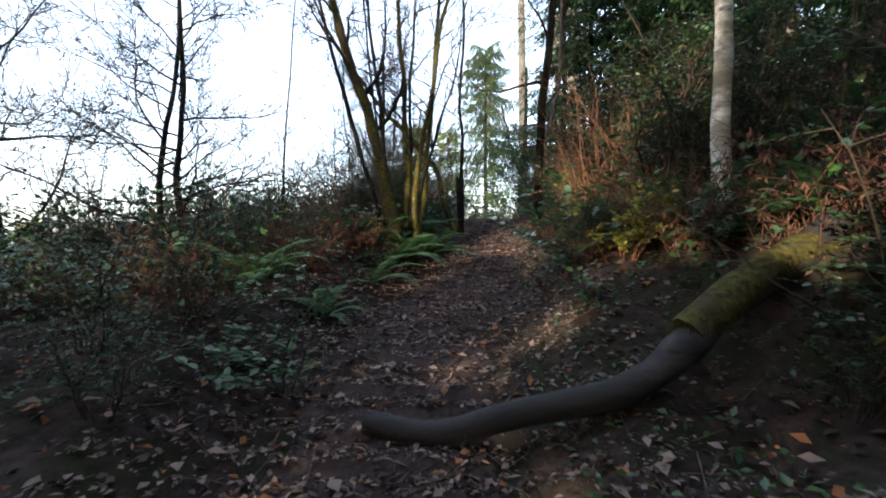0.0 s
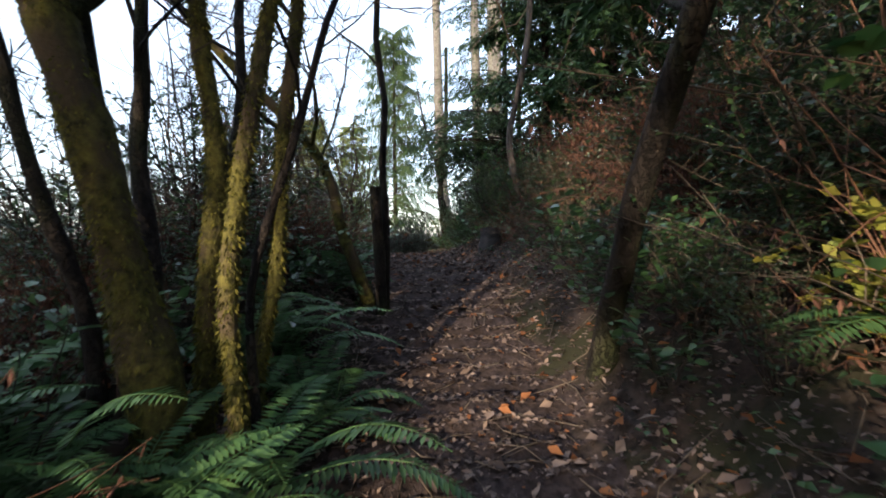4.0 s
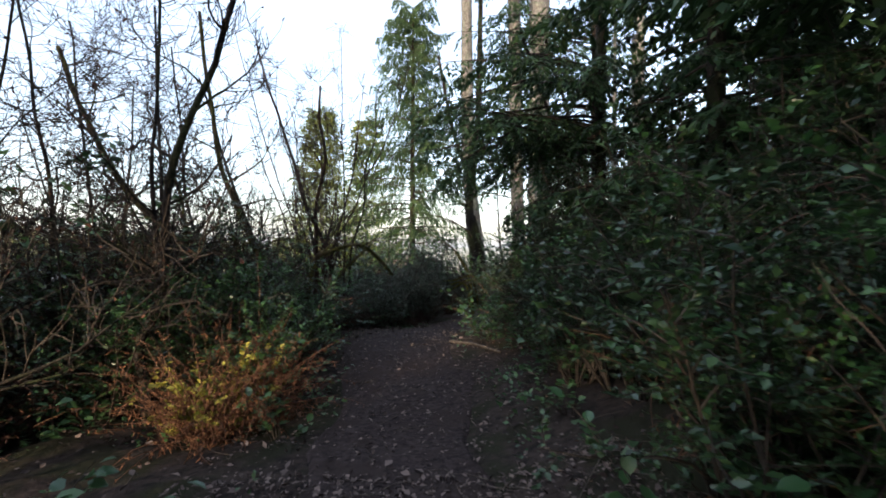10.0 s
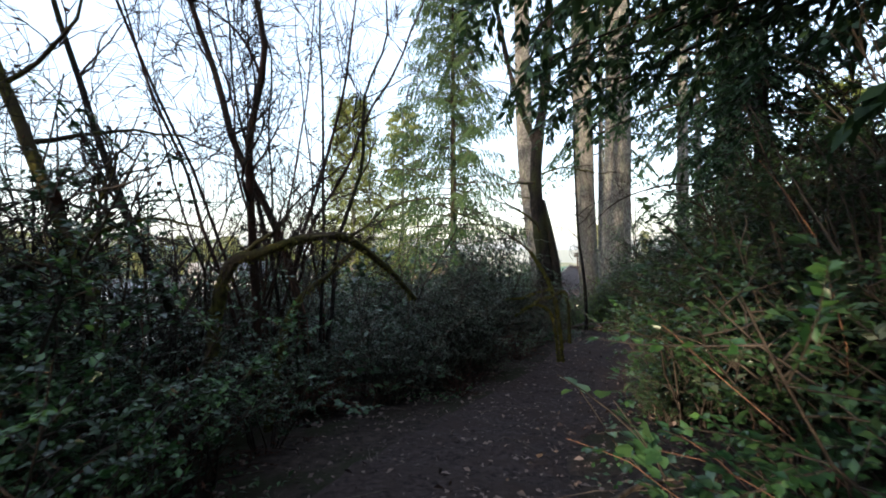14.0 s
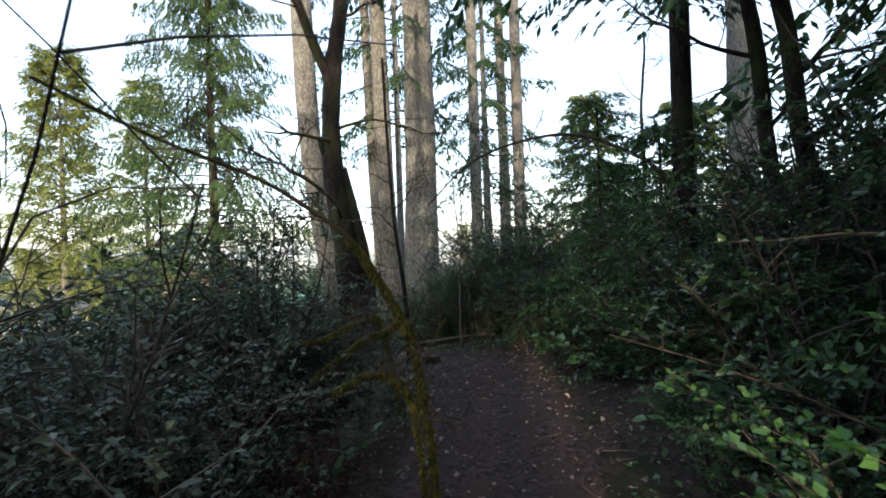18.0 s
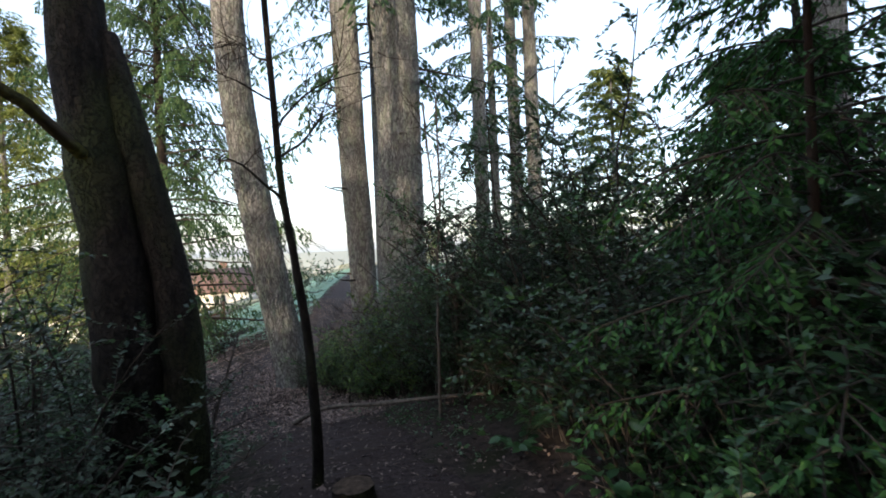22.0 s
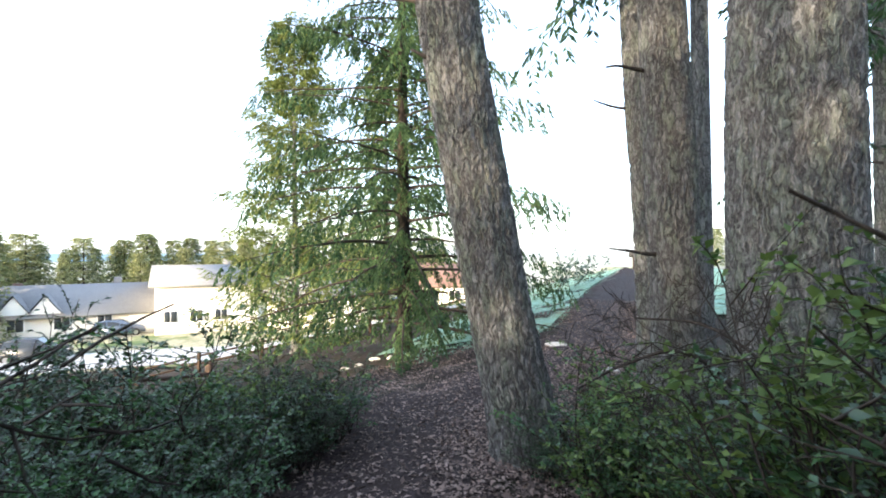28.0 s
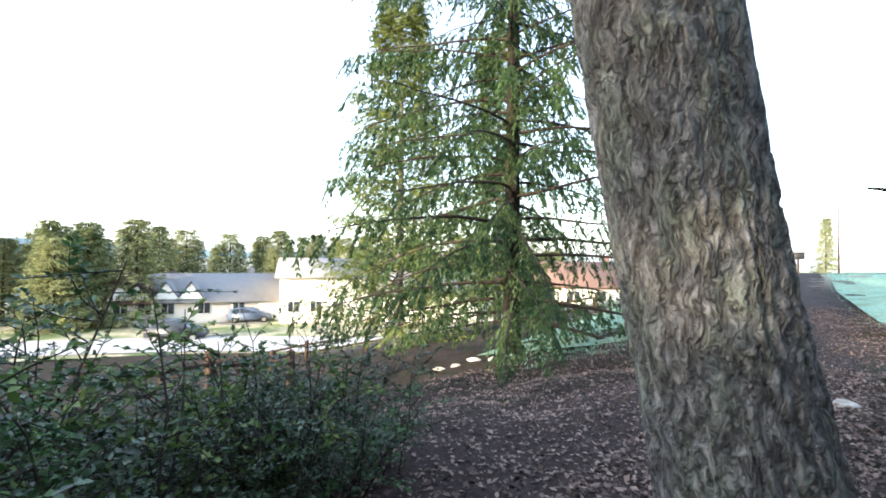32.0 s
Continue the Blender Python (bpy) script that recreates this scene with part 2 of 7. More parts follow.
pale_far_ground(M_SOIL, 58, 90, (0.40, 0.39, 0.31))
M_TRAIL = mat("trail_dirt", (0.015, 0.011, 0.011), (0.064, 0.047, 0.044), scale=22, rough=0.95, bump=0.9, c3=(0.038, 0.027, 0.024), rnd=0)
M_LITTER = mat("dead_leaf", (0.030, 0.021, 0.019), (0.185, 0.140, 0.122), scale=3, rough=0.75, island=1.4, spread=(0.1, 0.95), rnd=0)
M_PALELEAF = mat("pale_dead_leaf", (0.05, 0.036, 0.030), (0.20, 0.148, 0.122), scale=3, rough=0.6, island=1.4, spread=(0.1, 0.95), rnd=0)
# lighter than the dead leaf colour: daylight of the open ground put in
M_LIT_NEEDLE = mat("lit_needle_litter", (0.085, 0.062, 0.054), (0.27, 0.20, 0.17), scale=3, rough=0.8, island=1.4, spread=(0.1, 0.95), rnd=0)
M_LITTER2 = mat("rusty_leaf", (0.11, 0.042, 0.018), (0.30, 0.125, 0.05), scale=3, rough=0.75, island=1.2, spread=(0.1, 0.9), rnd=0, translucent=0.15)
M_HUCK = mat("huckleberry_leaf", (0.011, 0.031, 0.013), (0.046, 0.092, 0.034), scale=3, rough=0.33, island=0.9, spread=(0.1, 0.9), translucent=0.22)
M_FRESH = mat("fresh_leaf", (0.018, 0.060, 0.018), (0.066, 0.145, 0.038), scale=3, rough=0.34, island=0.9, spread=(0.1, 0.9), translucent=0.3)
M_GREY = mat("grey_green_leaf", (0.028, 0.043, 0.025), (0.074, 0.096, 0.058), scale=3, rough=0.5, island=0.9, spread=(0.1, 0.9), translucent=0.2)
M_LIGHT = mat("light_green_leaf", (0.045, 0.088, 0.020), (0.135, 0.190, 0.050), scale=3, rough=0.45, island=0.9, spread=(0.1, 0.9), translucent=0.3)
M_SALAL = mat("broad_leaf", (0.024, 0.068, 0.026), (0.075, 0.150, 0.055), scale=4, rough=0.3, island=0.8, spread=(0.1, 0.9), translucent=0.3)
M_YEL = mat("yellowing_leaf", (0.14, 0.17, 0.025), (0.34, 0.30, 0.06), scale=4, rough=0.45, island=0.8, spread=(0.1, 0.9), translucent=0.35)
M_FERN = mat("fern_leaf", (0.026, 0.076, 0.028), (0.078, 0.152, 0.052), scale=5, rough=0.45, island=0.5, spread=(0.1, 0.9), translucent=0.28)
M_DEAD = mat("dead_bracken", (0.058, 0.028, 0.017), (0.175, 0.085, 0.047), scale=5, rough=0.85, island=0.9, spread=(0.1, 0.9), translucent=0.2)
M_BROWNDEAD = mat("brown_dead_twigs", (0.035, 0.018, 0.014), (0.10, 0.05, 0.036), scale=5, rough=0.9, island=0.9, spread=(0.1, 0.9))
M_CEDAR = mat("cedar_foliage", (0.022, 0.056, 0.025), (0.088, 0.135, 0.052), scale=2, rough=0.6, island=0.8, spread=(0.1, 0.9), translucent=0.35)
M_HEM = mat("hemlock_foliage", (0.016, 0.042, 0.018), (0.055, 0.105, 0.038), scale=2, rough=0.55, island=0.8, spread=(0.1, 0.9), translucent=0.25)
M_YOUNG = mat("young_hemlock_foliage", (0.020, 0.075, 0.018), (0.060, 0.150, 0.032), scale=2, rough=0.5, island=0.8, spread=(0.1, 0.9), translucent=0.3)
# lighter, yellower take on the cedar colour, with the sunlight put into it
M_SPRUCE = mat("sunlit_spruce_foliage", (0.085, 0.120, 0.030), (0.225, 0.255, 0.075), scale=2, rough=0.6, island=0.8, spread=(0.1, 0.9), translucent=0.35)
# distant haze is mixed into both of these pale foliage colours
M_FARDARK = mat("far_dark_hazed_foliage", (0.09, 0.115, 0.05), (0.22, 0.24, 0.11), scale=1.2, rough=0.8, island=0.8, spread=(0.1, 0.9), translucent=0.3)
M_FAR = mat("far_hazed_foliage", (0.14, 0.16, 0.07), (0.32, 0.33, 0.16), scale=1.2, rough=0.8, island=0.8, spread=(0.1, 0.9), translucent=0.3)
M_TWIG = mat("twig_bark", (0.022, 0.018, 0.015), (0.065, 0.052, 0.042), scale=20, rough=0.85, bump=0.3)
M_REDTWIG = mat("red_cane", (0.06, 0.030, 0.020), (0.165, 0.085, 0.052), scale=12, rough=0.6)
M_PALETWIG = mat("pale_dry_stick", (0.042, 0.034, 0.028), (0.13, 0.105, 0.085), scale=18, rough=0.85, bump=0.3)
M_DARKBARK = mat("dark_bark", (0.008, 0.007, 0.007), (0.036, 0.029, 0.025), scale=16, rough=0.9, bump=0.9, stretch=(1, 1, 0.35), c3=(0.035, 0.040, 0.018))
M_REDBARK = mat("reddish_bark", (0.016, 0.010, 0.008), (0.06, 0.032, 0.023), scale=18, rough=0.8, bump=0.7, stretch=(1, 1, 0.4), c3=(0.03, 0.022, 0.018))
M_ALDER = mat("white_bark", (0.12, 0.10, 0.08), (0.66, 0.63, 0.57), scale=9, rough=0.75, bump=0.4, stretch=(1, 1, 2.2), c3=(0.16, 0.15, 0.10))
M_LOG = mat("wet_dark_wood", (0.012, 0.011, 0.012), (0.055, 0.050, 0.050), scale=14, rough=0.62, bump=0.6, stretch=(0.35, 1, 1), c3=(0.026, 0.025, 0.024))
M_FIR = mat("fir_bark", (0.15, 0.145, 0.140), (0.32, 0.312, 0.302), scale=46, rough=0.92, bump=0.5, stretch=(1, 1, 0.3), c3=(0.23, 0.245, 0.205), spread=(0.3, 0.7), rnd=0.06)
def furrows(m, scale, stretch, depth, dark=(0.045, 0.040, 0.036)):
    """Cracks between bark plates: a stretched cell pattern that darkens and sinks the joints."""
    n, l = m.node_tree.nodes, m.node_tree.links
    b = n["Principled BSDF"]
    co, mp, wob = n.new("ShaderNodeTexCoord"), n.new("ShaderNodeMapping"), n.new("ShaderNodeTexNoise")
    mp.inputs["Scale"].default_value = stretch
    wob.inputs["Scale"].default_value, wob.inputs["Detail"].default_value = 14.0, 6.0
    add = n.new("ShaderNodeMix")
    add.data_type, add.blend_type = "RGBA", "LINEAR_LIGHT"
    add.inputs[0].default_value = 0.10
    l.new(co.outputs["Object"], wob.inputs[0])
    l.new(co.outputs["Object"], add.inputs[6])
    l.new(wob.outputs["Color"], add.inputs[7])
    l.new(add.outputs[2], mp.inputs[0])
    vo = n.new("ShaderNodeTexVoronoi")
    vo.feature = "DISTANCE_TO_EDGE"
    vo.inputs["Scale"].default_value = scale
    l.new(mp.outputs[0], vo.inputs[0])
    ramp = n.new("ShaderNodeMapRange")
    ramp.inputs[1].default_value, ramp.inputs[2].default_value, ramp.inputs[3].default_value = 0.0, 0.12, 0.3
    l.new(vo.outputs["Distance"], ramp.inputs[0])
    old = b.inputs["Base Color"].links[0].from_socket
    mx = n.new("ShaderNodeMix")
    mx.data_type = "RGBA"
    mx.inputs[6].default_value = (*dark, 1)
    l.new(ramp.outputs[0], mx.inputs[0])
    l.new(old, mx.inputs[7])
    l.new(mx.outputs[2], b.inputs["Base Color"])
    bp = n.new("ShaderNodeBump")
    bp.inputs["Strength"].default_value, bp.inputs["Distance"].default_value = 1.0, depth
    l.new(ramp.outputs[0], bp.inputs["Height"])
    if b.inputs["Normal"].links:
        l.new(b.inputs["Normal"].links[0].from_socket, bp.inputs["Normal"])
    l.new(bp.outputs[0], b.inputs["Normal"])




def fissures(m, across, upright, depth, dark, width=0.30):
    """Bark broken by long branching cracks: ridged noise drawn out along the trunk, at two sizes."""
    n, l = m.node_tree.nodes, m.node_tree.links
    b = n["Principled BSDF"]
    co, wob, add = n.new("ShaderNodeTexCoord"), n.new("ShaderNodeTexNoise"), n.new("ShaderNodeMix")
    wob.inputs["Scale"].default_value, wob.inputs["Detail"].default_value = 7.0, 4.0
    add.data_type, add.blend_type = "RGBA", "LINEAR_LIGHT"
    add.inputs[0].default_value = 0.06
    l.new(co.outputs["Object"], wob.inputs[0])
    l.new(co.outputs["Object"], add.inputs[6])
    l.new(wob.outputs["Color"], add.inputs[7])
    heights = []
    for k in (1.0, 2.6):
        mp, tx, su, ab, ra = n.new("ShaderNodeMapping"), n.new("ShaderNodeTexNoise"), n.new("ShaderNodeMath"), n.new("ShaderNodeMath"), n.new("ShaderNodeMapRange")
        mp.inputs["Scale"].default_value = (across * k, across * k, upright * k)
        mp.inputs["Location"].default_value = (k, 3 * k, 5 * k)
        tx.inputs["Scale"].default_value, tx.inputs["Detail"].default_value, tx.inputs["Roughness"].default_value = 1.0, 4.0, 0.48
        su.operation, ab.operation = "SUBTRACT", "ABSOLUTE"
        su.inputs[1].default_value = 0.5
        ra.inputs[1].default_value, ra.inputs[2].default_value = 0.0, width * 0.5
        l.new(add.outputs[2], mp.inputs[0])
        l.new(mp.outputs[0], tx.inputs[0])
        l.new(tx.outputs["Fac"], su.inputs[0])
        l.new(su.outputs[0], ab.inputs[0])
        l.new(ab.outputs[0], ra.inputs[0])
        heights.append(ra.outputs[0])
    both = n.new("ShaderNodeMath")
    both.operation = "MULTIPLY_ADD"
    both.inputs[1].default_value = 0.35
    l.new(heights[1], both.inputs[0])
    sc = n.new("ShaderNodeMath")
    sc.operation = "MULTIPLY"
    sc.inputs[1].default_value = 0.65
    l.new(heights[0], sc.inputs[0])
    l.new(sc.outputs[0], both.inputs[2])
    # crack bottoms take the darker colour, following the same noise as the bump
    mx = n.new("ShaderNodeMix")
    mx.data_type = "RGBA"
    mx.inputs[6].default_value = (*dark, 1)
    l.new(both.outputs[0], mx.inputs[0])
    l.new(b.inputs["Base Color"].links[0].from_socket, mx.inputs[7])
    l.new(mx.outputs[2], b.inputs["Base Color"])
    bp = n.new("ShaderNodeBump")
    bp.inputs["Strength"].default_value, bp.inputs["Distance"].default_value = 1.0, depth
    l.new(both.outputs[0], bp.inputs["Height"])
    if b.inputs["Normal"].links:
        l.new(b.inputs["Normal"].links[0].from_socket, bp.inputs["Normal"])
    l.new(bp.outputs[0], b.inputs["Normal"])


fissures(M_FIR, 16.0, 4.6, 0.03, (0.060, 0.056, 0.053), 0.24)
furrows(M_DARKBARK, 30.0, (1, 1, 0.3), 0.012, (0.006, 0.005, 0.005))
M_SNAG = mat("weathered_wood", (0.028, 0.024, 0.022), (0.11, 0.092, 0.078), scale=14, rough=0.9, bump=0.7, stretch=(1, 1, 0.2), c3=(0.055, 0.046, 0.04))
M_MOSSBARK = mat("mossy_bark", (0.018, 0.018, 0.009), (0.10, 0.092, 0.024), scale=24, rough=0.95, bump=0.9, c3=(0.055, 0.042, 0.028))
M_MOSS = mat("moss", (0.030, 0.036, 0.010), (0.135, 0.122, 0.026), scale=16, rough=0.95, island=0.7, spread=(0.1, 0.9), translucent=0.25)
M_VERGE = mat("frosty_verge", (0.09, 0.19, 0.13), (0.30, 0.44, 0.35), scale=9, rough=0.9, rnd=0, c3=(0.16, 0.22, 0.14))
M_GRASS = mat("frosty_grass", (0.10, 0.21, 0.15), (0.32, 0.46, 0.37), scale=3, rough=0.7, island=0.9, spread=(0.1, 0.9), translucent=0.25, rnd=0)
M_LAWN = mat("lawn", (0.26, 0.24, 0.15), (0.44, 0.40, 0.27), scale=2, rough=0.95, rnd=0, c3=(0.13, 0.17, 0.07))
M_ROAD = mat("worn_concrete", (0.34, 0.33, 0.32), (0.48, 0.47, 0.45), scale=40, rough=0.9, bump=0.3, rnd=0)
M_WALL = mat("pale_siding", (0.66, 0.62, 0.55), (0.78, 0.74, 0.67), scale=6, rough=0.7, stretch=(1, 1, 6), rnd=0.04)
M_TRIM = plain("white_trim", (0.8, 0.79, 0.76), 0.5)
M_ROOF = mat("grey_shingle", (0.16, 0.16, 0.165), (0.27, 0.265, 0.26), scale=14, rough=0.9, bump=0.4, rnd=0.05)
M_ROOF2 = mat("reddish_shingle", (0.10, 0.065, 0.055), (0.18, 0.12, 0.10), scale=14, rough=0.9, bump=0.4, rnd=0.05)
M_FENCE = mat("weathered_fence_wood", (0.028, 0.019, 0.014), (0.085, 0.058, 0.042), scale=18, rough=0.9, bump=0.5, stretch=(1, 1, 0.3))
M_CUT = mat("cut_wood", (0.03, 0.022, 0.016), (0.10, 0.07, 0.05), scale=20, rough=0.9, bump=0.4)
M_STONE = mat("pale_stone", (0.34, 0.32, 0.29), (0.56, 0.54, 0.50), scale=7, rough=0.9, bump=0.4)
M_CARDARK = plain("dark_car_paint", (0.045, 0.05, 0.06), 0.25)
M_CARBLUE = plain("blue_grey_car_paint", (0.10, 0.13, 0.19), 0.25)
M_TYRE = plain("tyre_rubber", (0.02, 0.02, 0.02), 0.9)
M_RIM = plain("alloy", (0.5, 0.5, 0.5), 0.3, 0.9)
M_BLACK = plain("black_metal", (0.03, 0.028, 0.026), 0.5)
M_GLASS = plain("window_glass", (0.03, 0.035, 0.04), 0.08)
M_LAMP = plain("lamp_lens", (0.6, 0.55, 0.5), 0.15)
M_REDLAMP = plain("red_lens", (0.35, 0.02, 0.02), 0.2)
# the blue of the distance haze is painted into the hill colour
M_HILL = mat("far_hill_haze", (0.16, 0.24, 0.30), (0.20, 0.29, 0.36), scale=0.004, rough=1, rnd=0)

# ---- the ground plan ----
# line of the footpath: x, y, ground height
LINE = np.array([(0.1, -40, -2.0), (0.05, -12, -1.3), (0.02, -4, -0.55)] + [(e[0], e[1], e[2] - 1.35) for t, e, g, r in PATH] +
                [(5.62, 32.6, 0.33), (5.6, 34, 0.27), (6.3, 35.7, 0.2), (8.2, 38.4, 0.12), (10.2, 43, 0.15), (15, 57, 0.4), (23, 77, 0.75), (27, 88, 0.7), (33, 110, 0.2)])
_y = np.arange(-40, 110, 0.2)
_k = np.ones(9) / 9
LX = np.convolve(np.pad(np.interp(_y, LINE[:, 1], LINE[:, 0]), 4, "edge"), _k, "valid")
LZ = np.convolve(np.pad(np.interp(_y, LINE[:, 1], LINE[:, 2]), 4, "edge"), _k, "valid")
LINE_XY = np.stack([LX, _y], 1)
LT = unit(np.gradient(LINE_XY, axis=0))


def sstep(a, b, v):
    u = np.clip((v - a) / (b - a), 0, 1)
    return u * u * (3 - 2 * u)


def beside(x, y):
    """Signed distance from the path line (right positive) and the line's height and y there."""
    p = np.stack([np.atleast_1d(x), np.atleast_1d(y)], -1).astype(float)
    d2 = np.full(len(p), 1e18)
    best = np.zeros(len(p), int)
    for c in range(0, len(p), 4000):
        q = ((p[c : c + 4000, None] - LINE_XY[None]) ** 2).sum(-1)
        best[c : c + 4000] = q.argmin(1)
        d2[c : c + 4000] = q.min(1)
    off = p - LINE_XY[best]
    side = np.sign(LT[best, 1] * off[:, 0] - LT[best, 0] * off[:, 1])
    return side * np.sqrt(d2), LZ[best], _y[best]


def ground(x, y, rough=True):
    x, y = np.atleast_1d(np.asarray(x, float)), np.atleast_1d(np.asarray(y, float))
    d, z, s = beside(x, y)
    half = 0.55 + 0.8 * sstep(33, 44, s)
    r = np.maximum(d - half, 0)
    l = np.maximum(-d - half, 0)
    bank = 0.34 * (1 - sstep(13, 18, s)) + 0.14 * (sstep(13, 18, s) - sstep(26, 31, s)) + 0.03
    early = 1 - sstep(8, 11, s)
    rise = bank * np.minimum(r, 4.5) + 0.35 * bank * np.clip(r - 4.5, 0, 14) + early * 0.28 * sstep(0.0, 0.8, r)
    slope = 0.07 + 0.13 * sstep(30, 37, s)
    fall = slope * np.minimum(l, 5) + (0.16 + 0.05 * sstep(30, 37, s)) * np.clip(l - 5, 0, 30)
    h = z + rise - fall + early * 0.32 * sstep(0.0, 0.9, l)
    h = h - 0.5 * np.exp(-((x - 1.7) ** 2 / 0.75 + (y - 1.9) ** 2 / 0.7))
    far = np.maximum(np.hypot(x - 4, y - 25) - 75, 0)
    h = np.where(l > 0, np.maximum(h, -5.2), h)
    h = h - 6 * sstep(0, 160, far)
    if rough:
        p = np.stack([x, y, 0 * x], -1)
        amp = sstep(0.4, 1.6, np.abs(d)) * (1 - sstep(45, 60, np.abs(d)))
        h = h + amp * (0.22 * (vnoise(p * 0.9, 3) - 0.5) + 0.10 * (vnoise(p * 3.1, 4) - 0.5)) + 0.025 * (vnoise(p * 6, 5) - 0.5) * (1 - sstep(20, 40, np.abs(d)))
    return h


def gz(x, y):
    return float(ground(x, y)[0])


def spread_lines(a, b, step, out, grow):
    mid = np.arange(a, b, step)
    tail = [step]
    while sum(tail) < out:
        tail.append(tail[-1] * grow)
    t = np.cumsum(tail)
    return np.concatenate([(a - t)[::-1], mid, b + t])


gx, gy = spread_lines(-7, 15, 0.2, 3500, 1.16), spread_lines(-3, 46, 0.2, 3500, 1.16)
GX, GY = np.meshgrid(gx, gy)
GH = ground(GX.ravel(), GY.ravel())
d_, z_, s_ = beside(GX.ravel(), GY.ravel())
GH = GH - 0.02 * (np.abs(d_) < 0.5)
g = Geo()
idx = np.arange(GX.size).reshape(GX.shape)
g.add(np.stack([GX.ravel(), GY.ravel(), GH], -1), np.stack([idx[:-1, :-1], idx[:-1, 1:], idx[1:, 1:], idx[1:, :-1]], -1).reshape(-1, 4))
tagged(new("ground", g.mesh("ground", M_SOIL, True)), "dark forest soil with moss and debris, falling away from the path", "ground", kind="structure")

# footpath strip
g = Geo()
m_ = (_y > -6) & (_y < 100)
ys = np.arange(-6, 90, 0.12)
cx = np.interp(ys, _y, LX)
tx_, ty_ = np.interp(ys, _y, LT[:, 0]), np.interp(ys, _y, LT[:, 1])
lat = np.linspace(-1, 1, 21)
wob = np.stack([ys * 1.3, 0 * ys, 0 * ys], -1)
halfL = 0.62 + 0.75 * sstep(34, 44, ys) + 0.35 * (vnoise(wob, 11) - 0.5) + 0.9 * sstep(29.5, 33, ys) * (1 - sstep(37, 42, ys))
halfR = 0.62 + 0.75 * sstep(34, 44, ys) + 0.35 * (vnoise(wob, 12) - 0.5)
off = np.where(lat[None] < 0, lat[None] * halfL[:, None], lat[None] * halfR[:, None])
PX, PY = cx[:, None] + off * ty_[:, None], ys[:, None] - off * tx_[:, None]
PZ = ground(PX.ravel(), PY.ravel()).reshape(PX.shape) + 0.02 - 0.05 * (np.abs(lat[None]) > 0.94)
PZ = PZ + 0.018 * (vnoise(np.stack([PX.ravel() * 9, PY.ravel() * 9, 0 * PX.ravel()], -1), 8) - 0.5).reshape(PX.shape)
idx = np.arange(PX.size).reshape(PX.shape)
g.add(np.stack([PX, PY, PZ], -1), np.stack([idx[:-1, :-1], idx[:-1, 1:], idx[1:, 1:], idx[1:, :-1]], -1).reshape(-1, 4))
tagged(new("footpath", g.mesh("footpath", M_TRAIL, True)), "trodden earth footpath strewn with bits of dead leaves", "path", kind="structure")


# ---- plant kinds, built once and copied ----
def shrub_kind(name, seed, leaf_mat, stem_mat, label, stems=11, height=1.2, spread=0.65, sprays=9, per=22, leaf=(0.034, 0.02), six=False, droop=-0.05, bare=0.25, radius=0.009, yellow=None):
    r = np.random.default_rng(seed)
    top = thing(name, label, "shrub")
    gs, gl, gy_ = Geo(), Geo(), Geo()
    a = r.uniform(0, 2 * np.pi, stems)
    out = np.stack([np.cos(a), np.sin(a), 0 * a], -1)
    st = limbs(r, out * 0.07 + (0, 0, -0.08), out * (spread * r.uniform(0.2, 1.0, stems))[:, None] + (0, 0, 1), height * r.uniform(0.6, 1.05, stems), 7, 0.15, -0.02)
    tubes(gs, st, radius, radius * 0.25, 4)
    p0, _ = along_line(st, r.uniform(bare, 1.0, (stems, sprays)) * 5.99)
    b = r.uniform(0, 2 * np.pi, stems * sprays)
    tw = limbs(r, p0.reshape(-1, 3), np.stack([np.cos(b), np.sin(b), r.uniform(0.1, 1.1, len(b))], -1), min(height, 1.5) * r.uniform(0.16, 0.36, len(b)), 4, 0.18, droop * 1.5)
    tubes(gs, tw, radius * 0.4, radius * 0.12, 3)
    p, td = along_line(tw, r.uniform(0.08, 1.0, (len(tw), per)) * 2.99)
    sh = p.shape
    side = unit(np.cross(td, (0, 0, 1.0))) * np.where(r.random(sh[:2]) < 0.5, -1, 1)[..., None]
    ld = unit(side + td * 0.7 + r.normal(0, 0.35, sh))
    nr = unit(np.array([0, 0, 1.0]) + r.normal(0, 0.45, sh))
    sz = r.uniform(0.65, 1.25, sh[:2])
    pick = (r.random(len(tw)) < 0.15) & (yellow is not None)
    for tgt, m in ((gl, ~pick), (gy_, pick)):
        if m.any():
            z = sz[m].ravel()
            leaves(tgt, p[m].reshape(-1, 3), ld[m].reshape(-1, 3), nr[m].reshape(-1, 3), leaf[0] * z, leaf[1] * z, 0.2, six)
    stuff(part("branchwork", gs.mesh("branchwork", stem_mat), top))
    stuff(part("foliage", gl.mesh("foliage", leaf_mat), top))
    if gy_.n:
        stuff(part("yellowed_foliage", gy_.mesh("yellowed_foliage", yellow), top, "yellowing autumn leaves"))
    return top


